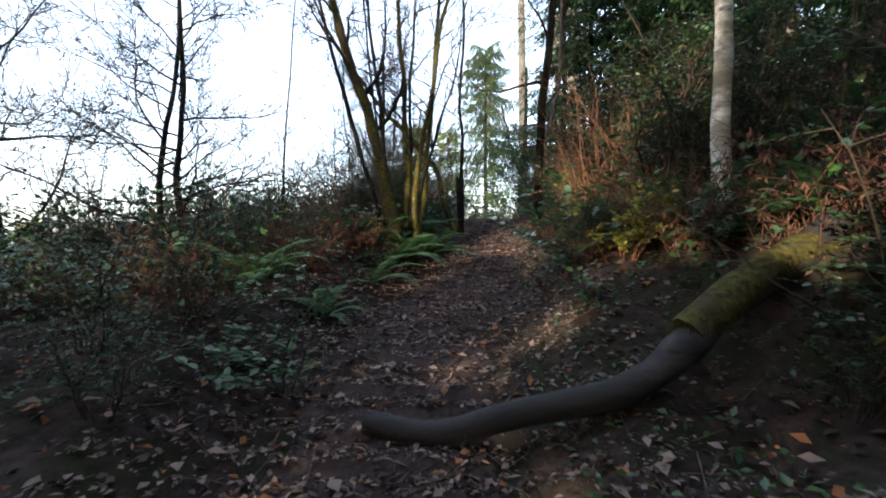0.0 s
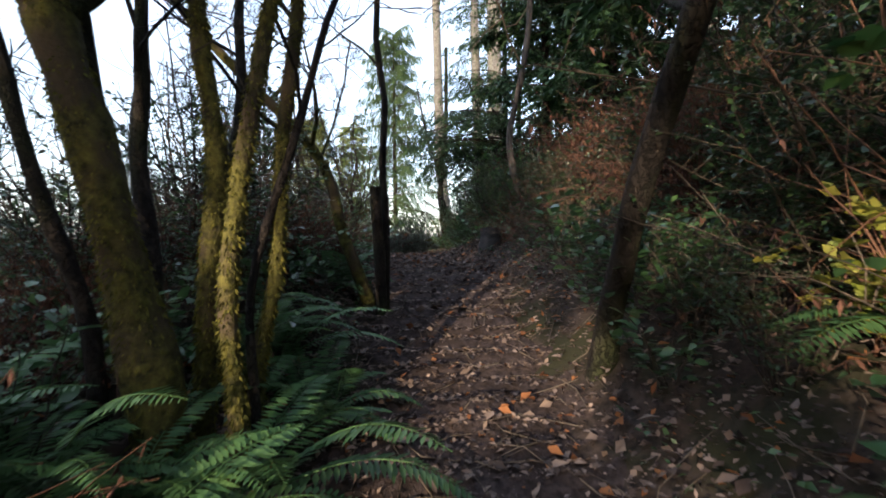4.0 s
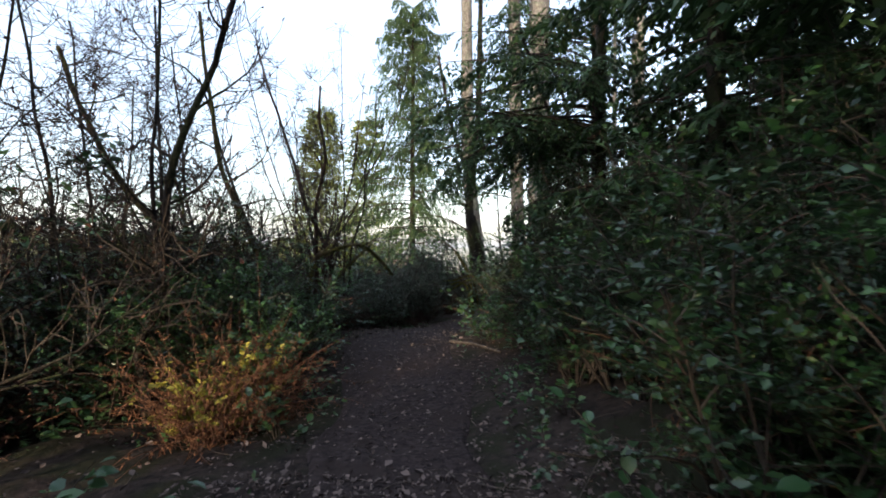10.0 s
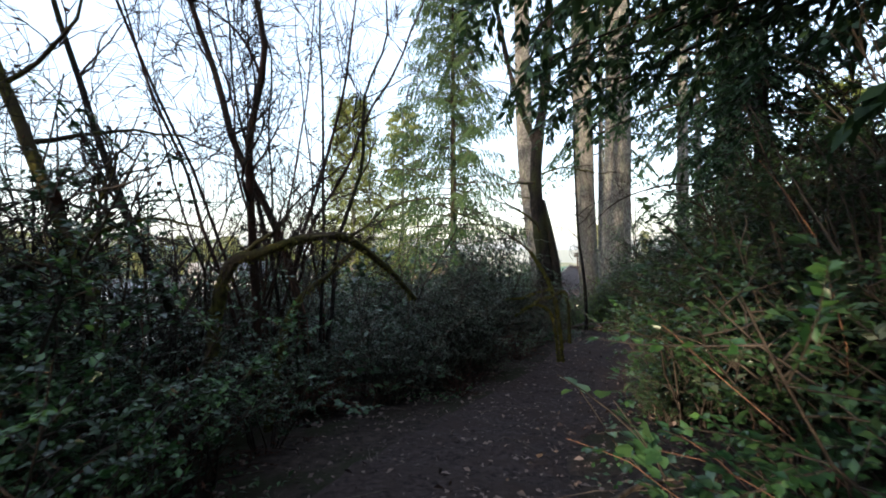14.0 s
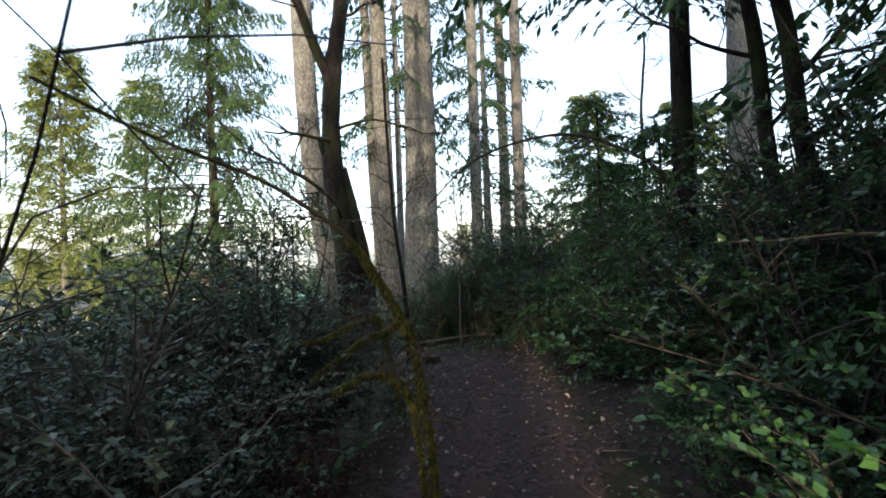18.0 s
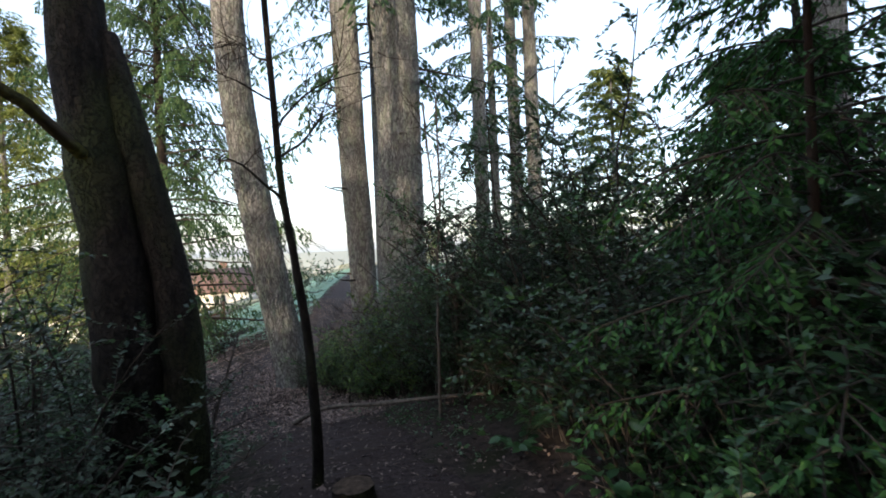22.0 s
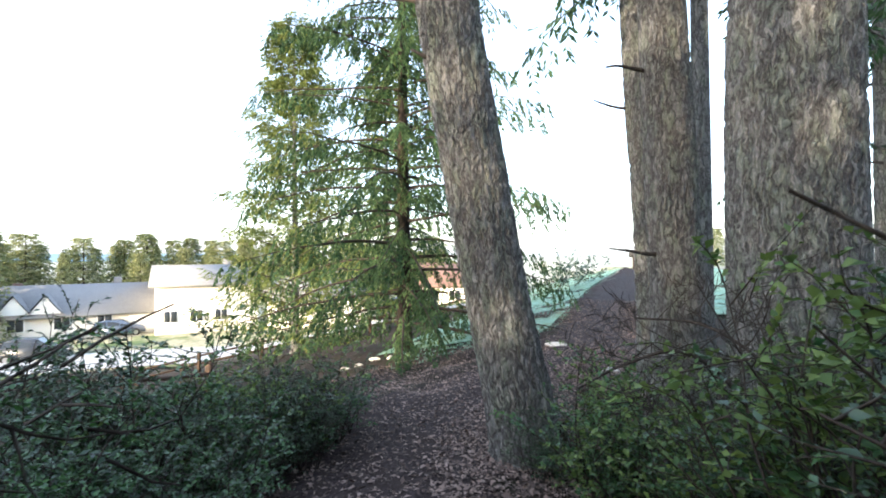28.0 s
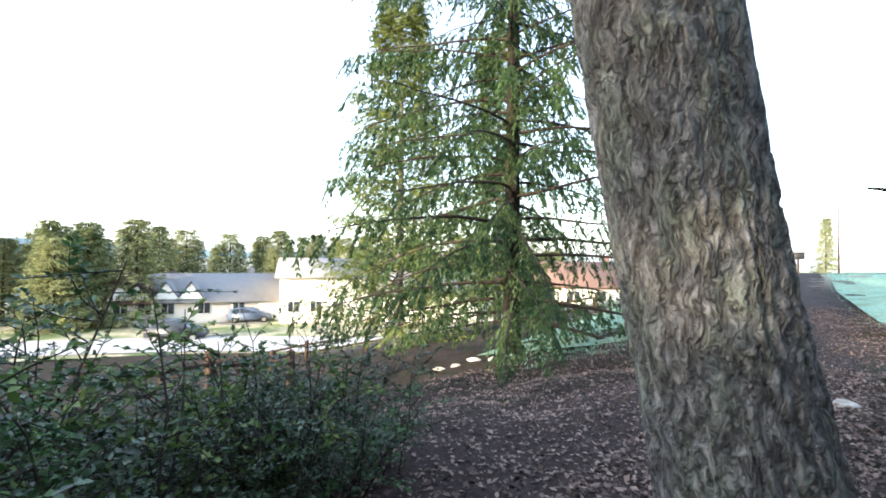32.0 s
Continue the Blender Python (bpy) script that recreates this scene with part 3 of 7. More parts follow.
def dead_kind(name, seed, blade_mat, stem_mat, label, stems=95, height=0.9, blades=22, blade=(0.045, 0.008), arch=-0.16, spread=0.8):
    r = np.random.default_rng(seed)
    top = thing(name, label, "dead brush")
    gs, gl = Geo(), Geo()
    a = r.uniform(0, 2 * np.pi, stems)
    out = np.stack([np.cos(a), np.sin(a), 0 * a], -1)
    st = limbs(r, np.stack([r.normal(0, 0.12, stems), r.normal(0, 0.12, stems), 0 * a - 0.05], -1), out * (spread * r.uniform(0.2, 1, stems))[:, None] + (0, 0, 1), height * r.uniform(0.6, 1.25, stems), 7, 0.14, arch * 1.1)
    tubes(gs, st, 0.004, 0.0015, 3)
    p, td = along_line(st, r.uniform(1.6, 5.99, (stems, blades)))
    p = p.reshape(-1, 3)
    n = len(p)
    leaves(gl, p, r.normal(0, 0.7, (n, 3)) + (0, 0, -0.8), r.normal(0, 1, (n, 3)), blade[0] * r.uniform(0.5, 1.3, n), blade[1] * r.uniform(0.6, 1.4, n), 0.5)
    stuff(part("stalkwork", gs.mesh("stalkwork", stem_mat), top))
    stuff(part("withered_foliage", gl.mesh("withered_foliage", blade_mat), top))
    return top


def fern_kind(seed, label, fronds=13, length=0.8):
    r = np.random.default_rng(seed)
    top = thing("sword_fern", label, "fern")
    metas = []
    for v in range(3):
        g = Geo()
        n = 14
        s = np.linspace(0, 1, n)
        rise = r.uniform(0.75, 1.0)
        st = np.stack([s * length * 0.8, 0.05 * np.sin(s * 3 + v), length * (rise * 0.62 * s - 0.55 * rise * s**2.3)], -1)
        tube(g, st, np.linspace(0.004, 0.001, n), 3)
        m = 34
        u = np.linspace(0.1, 0.995, m) * (n - 1.001)
        k = u.astype(int)
        p = st[k] + (st[k + 1] - st[k]) * (u - k)[:, None]
        td = unit(st[k + 1] - st[k])
        w = 0.125 * length * np.sin(np.pi * np.clip(np.linspace(0.14, 1.0, m), 0, 1)) ** 0.7 + 0.006
        for sg in (-1, 1):
            ld = unit(np.array([0, sg, 0]) + td * 0.32 + np.array([0, 0, -0.18]) + r.normal(0, 0.06, (m, 3)))
            leaves(g, p, ld, np.array([0, 0, 1.0]) + r.normal(0, 0.12, (m, 3)), w, np.minimum(w * 0.3, 0.02 * length / 0.8), 0.15)
        metas.append(g.mesh("frond", M_FERN))
    for i in range(fronds):
        ob = part("frond", metas[i % 3], top)
        sc = r.uniform(0.7, 1.1)
        ob.matrix_basis = pose(0, 0, 0.02, 0, r.uniform(-28, 14), i * 360 / fronds + r.uniform(-14, 14)) @ Matrix.Diagonal((sc, sc, sc, 1))
    return top


def broad_kind(name, seed, leaf_mat, label, stems=7, height=0.5, per=13, leaf=(0.085, 0.055), arch=-0.05, category="plant", triple=False):
    """Salal and bramble: few canes with broad leaves."""
    r = np.random.default_rng(seed)
    top = thing(name, label, category)
    gs, gl = Geo(), Geo()
    for i in range(stems):
        a = r.uniform(0, 2 * np.pi)
        d = np.array([np.cos(a), np.sin(a), 0]) * r.uniform(0.3, 1.1) + (0, 0, 1)
        st = limb(r, (np.cos(a) * 0.03, np.sin(a) * 0.03, -0.05), d, height * r.uniform(0.8, 1.7), 9, 0.12, arch)
        tube(gs, st, np.linspace(0.004, 0.0015, 9), 4)
        n = per
        u = r.uniform(1.5, 7.99, n)
        k = u.astype(int)
        p = st[k] + (st[k + 1] - st[k]) * (u - k)[:, None]
        td = unit(st[k + 1] - st[k])
        side = unit(np.cross(td, (0, 0, 1.0))) * np.where(np.arange(n) % 2, -1, 1)[:, None]
        ld = unit(side + td * 0.5 + r.normal(0, 0.3, (n, 3)))
        nr = np.array([0, 0, 1.0]) + r.normal(0, 0.35, (n, 3))
        sz = r.uniform(0.6, 1.2, n)
        q = p + ld * 0.03
        leaves(gl, q, ld, nr, leaf[0] * sz, leaf[1] * sz, 0.12, True)
        if triple:
            for sg in (-1, 1):
                l2 = unit(ld + sg * 1.2 * np.cross(unit(nr), ld))
                leaves(gl, q, l2, nr, leaf[0] * sz * 0.8, leaf[1] * sz * 0.8, 0.12, True)
    stuff(part("stalkwork", gs.mesh("stalkwork", M_REDTWIG if triple else M_TWIG), top))
    stuff(part("foliage", gl.mesh("foliage", leaf_mat), top))
    return top


def cane_kind(name, seed, label, m, stems=26, height=1.6, twigs=5, radius=0.006, spread=0.35, category="dry canes"):
    r = np.random.default_rng(seed)
    top = thing(name, label, category)
    gs, gt = Geo(), Geo()
    a = r.uniform(0, 2 * np.pi, stems)
    out = np.stack([np.cos(a), np.sin(a), 0 * a], -1)
    L = height * r.uniform(0.5, 1.1, stems)
    st = limbs(r, np.stack([r.normal(0, 0.18, stems), r.normal(0, 0.18, stems), 0 * a - 0.05], -1), out * (spread * r.uniform(0, 1.6, stems))[:, None] + (0, 0, 1), L, 8, 0.09, -0.02)
    tubes(gs, st, radius, radius * 0.35, 4)
    p, td = along_line(st, r.uniform(1.5, 6.99, (stems, twigs)))
    tw = limbs(r, p.reshape(-1, 3), td.reshape(-1, 3) + r.normal(0, 0.7, (stems * twigs, 3)), height * r.uniform(0.1, 0.35, stems * twigs), 4, 0.2)
    tubes(gt, tw, radius * 0.4, radius * 0.15, 3)
    stuff(part("canework", gs.mesh("canework", m), top))
    stuff(part("twigwork", gt.mesh("twigwork", m), top))
    return top


def branchwork(r, top, bark, gt, base_pts, rads, count=9, t0=0.3, length=1.6, twigs=7, fine=4, lift=0.04, up=0.6, fine_len=0.35, name="limb"):
    """Limbs as parts of their own, with twigs; fine twigs are gathered in gt."""
    n = len(base_pts)
    t = t0 + (1 - t0) * (np.arange(count) + r.random(count)) / count
    k = np.minimum((t * (n - 1)).astype(int), n - 2)
    a = r.uniform(0, 2 * np.pi, count)
    L = length * (1.15 - 0.6 * t) * r.uniform(0.6, 1.2, count)
    lm = limbs(r, base_pts[k], np.stack([np.cos(a), np.sin(a), up * r.uniform(0.4, 1.6, count)], -1), L, 9, 0.16, lift)
    r0 = rads[k] * r.uniform(0.35, 0.55, count)
    ends = []
    for i in range(count):
        g = Geo()
        tube(g, lm[i], np.linspace(r0[i], r0[i] * 0.25, 9), 5)
        p, td = along_line(lm[i], r.uniform(1.5, 7.9, twigs))
        tw = limbs(r, p, td + r.normal(0, 0.6, (twigs, 3)), L[i] * r.uniform(0.2, 0.5, twigs), 6, 0.18, lift)
        tubes(gt, tw, r0[i] * 0.35, r0[i] * 0.12, 4)
        part(name, g.mesh(name, bark, True), top)
        p, td = along_line(tw, r.uniform(0.6, 4.9, (twigs, fine)))
        m = twigs * fine
        ft = limbs(r, p.reshape(-1, 3), td.reshape(-1, 3) + r.normal(0, 0.7, (m, 3)), fine_len * r.uniform(0.4, 1.2, m), 4, 0.22, 0.02)
        tubes(gt, ft, max(0.0042, r0[i] * 0.12), 0.0022, 3)
        ends.append(ft.reshape(-1, 3))
    return np.concatenate(ends)


def bare_tree(name, label, x, y, path, r0, r1, seed, bark, count=9, t0=0.3, length=1.6, twigs=6, fine=4, up=0.6, sides=9, buds=False, fine_len=0.35, lift=0.04, twig_mat=None, wave=0.08):
    """A leafless tree: path gives the trunk's offsets from its foot."""
    r = np.random.default_rng(seed)
    top = thing(name, label, "tree")
    top.location = (x, y, gz(x, y))
    pts = spline([(0, 0, -0.15)] + list(path), 26)
    pts[:, :2] += wave * (np.stack([vnoise(pts * 1.7, seed), vnoise(pts * 1.7, seed + 1)], -1) - 0.5) * np.clip(pts[:, 2:], 0, 1)
    rad = np.linspace(r0, r1, 26)
    rad[:3] *= (1.35, 1.2, 1.07)
    rad *= 1 + 0.12 * (vnoise(pts * 7, seed) - 0.5)
    g = Geo()
    tube(g, pts, rad, sides, True)
    part("trunk", g.mesh("trunk", bark, True), top)
    gt = Geo()
    if count:
        e = branchwork(r, top, bark, gt, pts, rad, count, t0, length, twigs, fine, lift, up, fine_len)
        stuff(part("twigwork", gt.mesh("twigwork", twig_mat or M_TWIG), top))
        if buds:
            gb = Geo()
            e = e[r.random(len(e)) < 0.14]
            leaves(gb, e, r.normal(0, 1, e.shape) + (0, 0, -0.6), r.normal(0, 1, e.shape), r.uniform(0.02, 0.05, len(e)), r.uniform(0.012, 0.03, len(e)), 0.3)
            stuff(part("withered_foliage", gb.mesh("withered_foliage", M_BROWNDEAD), top, "few withered brown leaves"))
    return top


def moss_tufts(gm, pts, rad, n, r, hang=0.05):
    """Moss as many short hanging tufts round a line."""
    u = r.uniform(0, len(pts) - 1.01, n)
    k = u.astype(int)
    p = pts[k] + (pts[k + 1] - pts[k]) * (u - k)[:, None]
    d = unit(r.normal(0, 1, (n, 3)))
    p = p + d * rad[k][:, None] * 0.9
    leaves(gm, p, unit(d * 0.7 + (0, 0, -0.9)), r.normal(0, 1, (n, 3)), hang * r.uniform(0.3, 1.3, n), hang * 0.3 * r.uniform(0.6, 1.3, n), 0.2)


def conifer(name, label, x, y, h, r0, crown_r, z0, seed, bark, foliage, boughs=60, sprays=16, per=10, spray=0.45, leaf=(0.10, 0.022), droop=-0.07, hang=0.5, lean=(0, 0), top_r=0.04, sides=12, sparse=0.15, cone=0.75, bough_up=0.05, trunk=True, zfoot=None, kind_cat="conifer tree", twiggy=True, extra=None):
    """A conifer with drooping boughs; z0 is the height of the lowest bough."""
    r = np.random.default_rng(seed)
    top = thing(name, label, kind_cat)
    top.location = (x, y, gz(x, y) if zfoot is None else zfoot)
    n = 30
    s = np.linspace(0, 1, n)
    pts = np.stack([lean[0] * s * h, lean[1] * s * h, s * h * 1.0 - 0.2], -1)
    rad = r0 + (top_r - r0) * s
    rad[:2] *= (1.3, 1.12)
    if trunk:
        g = Geo()
        tube(g, pts, rad, sides)
        part("trunk", g.mesh("trunk", bark, True), top)
    gb, gf = Geo(), Geo()
    i = np.arange(boughs)
    t = (i + r.random(boughs)) / boughs
    z = z0 + (h - z0) * t
    a = i * 2.39996 + r.uniform(-0.4, 0.4, boughs)
    base, _ = along_line(pts, np.minimum((z + 0.2) / h, 0.999) * (n - 1))
    L = crown_r * (1 - cone * t) * r.uniform(0.7, 1.1, boughs)
    if extra:
        more, a0, a1, low, high, reach = extra
        a[:more], z[:more], L[:more] = radians(a0) + radians(a1 - a0) * r.random(more), r.uniform(low, high, more), reach * r.uniform(0.75, 1.05, more)
        base, _ = along_line(pts, np.minimum((z + 0.2) / h, 0.999) * (n - 1))
    bg = limbs(r, base, np.stack([np.cos(a), np.sin(a), bough_up + 0.3 * t], -1), L, 10, 0.06, droop)
    tubes(gb, bg, np.maximum(0.008, 0.01 * L), 0.003, 4)
    u = (sparse + (1 - sparse) * (np.arange(sprays) + r.random((boughs, sprays))) / sprays) * 8.99
    p0, fw = along_line(bg, u)
    sd = unit(np.cross(fw, (0, 0, 1.0))) * np.where(np.arange(sprays) % 2, 1, -1)[None, :, None]
    dn = np.zeros(p0.shape)
    dn[..., 2] = -hang * r.uniform(0.5, 1.5, u.shape)
    tw = limbs(r, p0.reshape(-1, 3), (sd * 0.9 + fw * 0.7 + dn).reshape(-1, 3), (spray * r.uniform(0.6, 1.2, u.shape) * (1.2 - 0.5 * u / 9)).ravel(), 4, 0.12, -hang * 0.2)
    if twiggy:
        tubes(gb, tw, 0.004, 0.0015, 3)
    p, td = along_line(tw, r.uniform(0.0, 2.99, (len(tw), per)))
    ss = unit(np.cross(td, (0, 0, 1.0)) + 1e-3) * np.where(np.arange(per) % 2, 1, -1)[None, :, None]
    ld = (td * 0.8 + ss * 0.75 + np.array([0, 0, -hang * 0.5]) + r.normal(0, 0.2, p.shape)).reshape(-1, 3)
    m = len(ld)
    leaves(gf, p.reshape(-1, 3), ld, np.array([0, 0, 1.0]) + r.normal(0, 0.5, (m, 3)), leaf[0] * r.uniform(0.6, 1.4, m), leaf[1] * r.uniform(0.7, 1.4, m), 0.1)
    stuff(part("branchwork", gb.mesh("branchwork", M_TWIG), top))
    stuff(part("crown", gf.mesh("crown", foliage), top))
    return top


def park(ob):
    """The patterns that copies were taken from leave the scene."""
    for o in (*ob.children_recursive, ob):
        bpy.data.objects.remove(o)


KINDS = {}
KINDS["huck"] = [shrub_kind("huckleberry_shrub", 20 + i, M_HUCK, M_TWIG, "dark green small-leaved evergreen shrub beside the path", stems=10, sprays=11, per=20, leaf=(0.036, 0.021), yellow=M_GREY if i == 1 else None) for i in range(3)]
KINDS["fresh"] = [shrub_kind("green_shrub", 30 + i, M_FRESH, M_TWIG, "bright green small-leaved shrub", stems=9, sprays=11, per=26, leaf=(0.036, 0.022), yellow=M_HUCK if i == 0 else M_SALAL) for i in range(2)]
KINDS["grey"] = [shrub_kind("twiggy_shrub", 40 + i, M_GREY, M_PALETWIG if i else M_TWIG, "grey-green twiggy shrub with thin foliage", stems=12, sprays=12, per=13, leaf=(0.034, 0.018), spread=0.8) for i in range(2)]
KINDS["back"] = [shrub_kind("dense_shrub", 50 + i, M_HUCK, M_TWIG, "dark dense evergreen shrub behind the path's edge", stems=7, sprays=7, per=9, leaf=(0.085, 0.05)) for i in range(2)]
KINDS["tall"] = [shrub_kind("tall_evergreen_shrub", 55 + i, M_HUCK, M_TWIG, "tall dark green small-leaved evergreen shrub", stems=12, height=2.5, spread=0.5, sprays=20, per=26, leaf=(0.042, 0.025), bare=0.12, radius=0.014, yellow=M_FRESH if i else None) for i in range(2)]
# thinner patterns of the same shrubs for places well back from the path
KINDS["huck_back"] = [shrub_kind("huckleberry_shrub", 120 + i, M_HUCK, M_TWIG, "dark green small-leaved evergreen shrub beside the path", stems=8, sprays=7, per=9, leaf=(0.066, 0.038), yellow=M_GREY if i == 1 else None) for i in range(2)]
KINDS["grey_back"] = [shrub_kind("twiggy_shrub", 140 + i, M_GREY, M_TWIG, "grey-green twiggy shrub with thin foliage", stems=8, sprays=7, per=7, leaf=(0.062, 0.032), spread=0.8) for i in range(2)]
KINDS["tall_back"] = [shrub_kind("tall_evergreen_shrub", 155 + i, M_HUCK, M_TWIG, "tall dark green small-leaved evergreen shrub", stems=10, height=2.5, spread=0.5, sprays=12, per=8, leaf=(0.09, 0.05), bare=0.12, radius=0.014, yellow=M_FRESH if i else None) for i in range(2)]
KINDS["leafy"] = [shrub_kind("leafy_tall_shrub", 58, M_HUCK, M_TWIG, "tall shrub with fresh green small leaves", stems=11, height=2.8, spread=0.4, sprays=22, per=26, leaf=(0.040, 0.025), bare=0.12, radius=0.014, yellow=M_FRESH)]
KINDS["open"] = [shrub_kind("yellow_green_shrub", 160 + i, M_LIGHT, M_TWIG, "light yellow-green small-leaved shrub at the opening", stems=11, sprays=10, per=16, leaf=(0.042, 0.025), yellow=M_FRESH) for i in range(2)]
KINDS["sapling"] = [shrub_kind("leafy_sapling", 59, M_FRESH, M_TWIG, "slim grey-stemmed sapling hung with small green leaves", stems=3, height=3.0, spread=0.14, sprays=34, per=16, leaf=(0.05, 0.03), bare=0.3, radius=0.018, yellow=M_HUCK)]
KINDS["yellow"] = [shrub_kind("yellow_green_shrub", 60, M_YEL, M_REDTWIG, "yellow-green shrub catching the sun", stems=8, height=0.7, sprays=6, per=18, leaf=(0.045, 0.03))]
KINDS["dead"] = [dead_kind("dead_bracken", 70 + i, M_DEAD, M_REDTWIG, "rust-brown withered bracken heap") for i in range(2)]
KINDS["brown"] = [dead_kind("withered_brush", 75 + i, M_BROWNDEAD, M_BROWNDEAD, "dull brown withered undergrowth", stems=70, height=1.1, blades=13, blade=(0.055, 0.013)) for i in range(2)]
KINDS["fern"] = [fern_kind(80 + i, "green sword fern with arching fronds", fronds=(13, 10)[i]) for i in range(2)]
KINDS["salal"] = [broad_kind("salal_plant", 90 + i, M_SALAL, "low green broad-leaved plant among dead leaves") for i in range(2)]
KINDS["bramble"] = [broad_kind("bramble", 95 + i, M_SALAL if i else M_FRESH, "arching bramble with green toothed leaves", stems=5, height=0.8, per=8, leaf=(0.07, 0.05), arch=-0.09, triple=True) for i in range(2)]
KINDS["cane"] = [cane_kind("reddish_canes", 100 + i, "thin reddish dry canes standing in the undergrowth", M_REDTWIG, stems=18) for i in range(2)]
KINDS["twig"] = [cane_kind("bare_twig_bush", 105 + i, "leafless bush of thin dark twigs", M_TWIG, stems=16, height=1.7, twigs=9, radius=0.008, spread=0.5, category="bush") for i in range(2)]
KINDS["stick"] = [cane_kind("dead_stick_tangle", 110 + i, "tangle of pale dead sticks on the bank", M_PALETWIG, stems=22, height=1.0, twigs=4, spread=1.6, category="brush") for i in range(2)]
GROUPS = {"huck": "huckleberry shrubs along the path", "fresh": "green shrubs along the path", "grey": "twiggy shrubs of the brush", "back": "dense shrubs of the thicket", "tall": "tall shrubs of the thicket", "leafy": "leafy shrubs by the opening", "dead": "heaps of withered bracken", "brown": "withered undergrowth", "fern": "sword ferns along the path", "salal": "broad-leaved plants along the path", "bramble": "brambles along the path", "cane": "canes on the bank", "twig": "bare twig bushes", "stick": "stick tangles on the bank", "yellow": "yellow-green shrubs", "sapling": "leafy saplings by the opening", "open": "light green shrubs at the opening"}


SHAPE = {}


def reach_of(o, scale, tall):
    """How far a plant spreads at the height of a walker's head and chest."""
    if o.name not in SHAPE:
        rows = []
        for c in o.children:
            v = np.empty(len(c.data.vertices) * 3)
            c.data.vertices.foreach_get("co", v)
            rows.append(v.reshape(-1, 3) @ np.array(c.matrix_basis)[:3, :3].T)
        v = np.concatenate(rows)
        SHAPE[o.name] = np.hypot(v[:, 0], v[:, 1]), v[:, 2]
    d, z = SHAPE[o.name]
    high = z * scale * tall > 0.4
    return scale * float(np.quantile(d[high], 0.995)) if high.sum() > 20 else 0.0


def plant(kind, x, y, scale=1.0, turn=None, tilt=0.0, tall=1.0, sink=0.0, group=""):
    k = KINDS[kind + "_back" if kind in ("huck", "grey", "tall") and abs(beside(x, y)[0][0]) > 2.9 else kind]
    o = k[int(rng.integers(len(k)))]
    turn = rng.uniform(0, 360) if turn is None else turn
    need = 0.38 + reach_of(o, scale, tall)
    for _ in range(3):
        l, _z, s = beside(x, y)
        if abs(l[0]) < need:
            x, y = along(s[0], math.copysign(need + 0.03, l[0]))
    q = copy_thing(o, pose(x, y, gz(x, y) - sink, rng.uniform(-6, 6) + tilt, rng.uniform(-6, 6), turn))
    q.scale = (scale, scale, scale * tall)
    tagged(q, group=group or GROUPS[kind])
    return q


def along(y, lat):
    """The place at a lateral distance from the path, abreast of its point at y."""
    x0, tx, ty = np.interp(y, _y, LX), np.interp(y, _y, LT[:, 0]), np.interp(y, _y, LT[:, 1])
    return x0 + lat * ty, y - lat * tx


EYES = np.array([e for t, e, g_, r_ in PATH])


def scatter(kind, y0, y1, l0, l1, count, s0, s1, tall=1.0, clear=0.62):
    made = 0
    for _ in range(count * 3):
        if made >= count:
            break
        x, y = along(rng.uniform(y0, y1), rng.uniform(l0, l1))
        d = abs(beside(x, y)[0][0])
        if -10.2 < 0.819 * x - 0.574 * y < -7.7 and x < -0.7 and kind in ("tall", "back", "grey", "twig", "brown", "huck", "dead"):
            continue  # open corridor in the brush where the low sun comes through
        if 13.0 < y < 15.6 and -1.1 < x < 0.45:
            continue  # the sunlit bush and the bracken heap stand here
        if 10.2 < y < 12.1 and 1.5 < x < 2.75 and kind in ("huck", "fresh", "tall", "brown", "back", "twig"):
            continue  # the dead trunk stands clear of the shrubs
        s = rng.uniform(s0, s1)
        reach = {"fern": 0.55, "salal": 0.3, "bramble": 0.4, "dead": 0.5, "brown": 0.55, "yellow": 0.35, "cane": 0.35, "stick": 0.5, "tall": 1.4, "leafy": 1.4, "back": 0.85}.get(kind, 0.62) * s
        if d - reach < clear - 0.25:
            continue
        plant(kind, x, y, s, tall=tall)
        made += 1

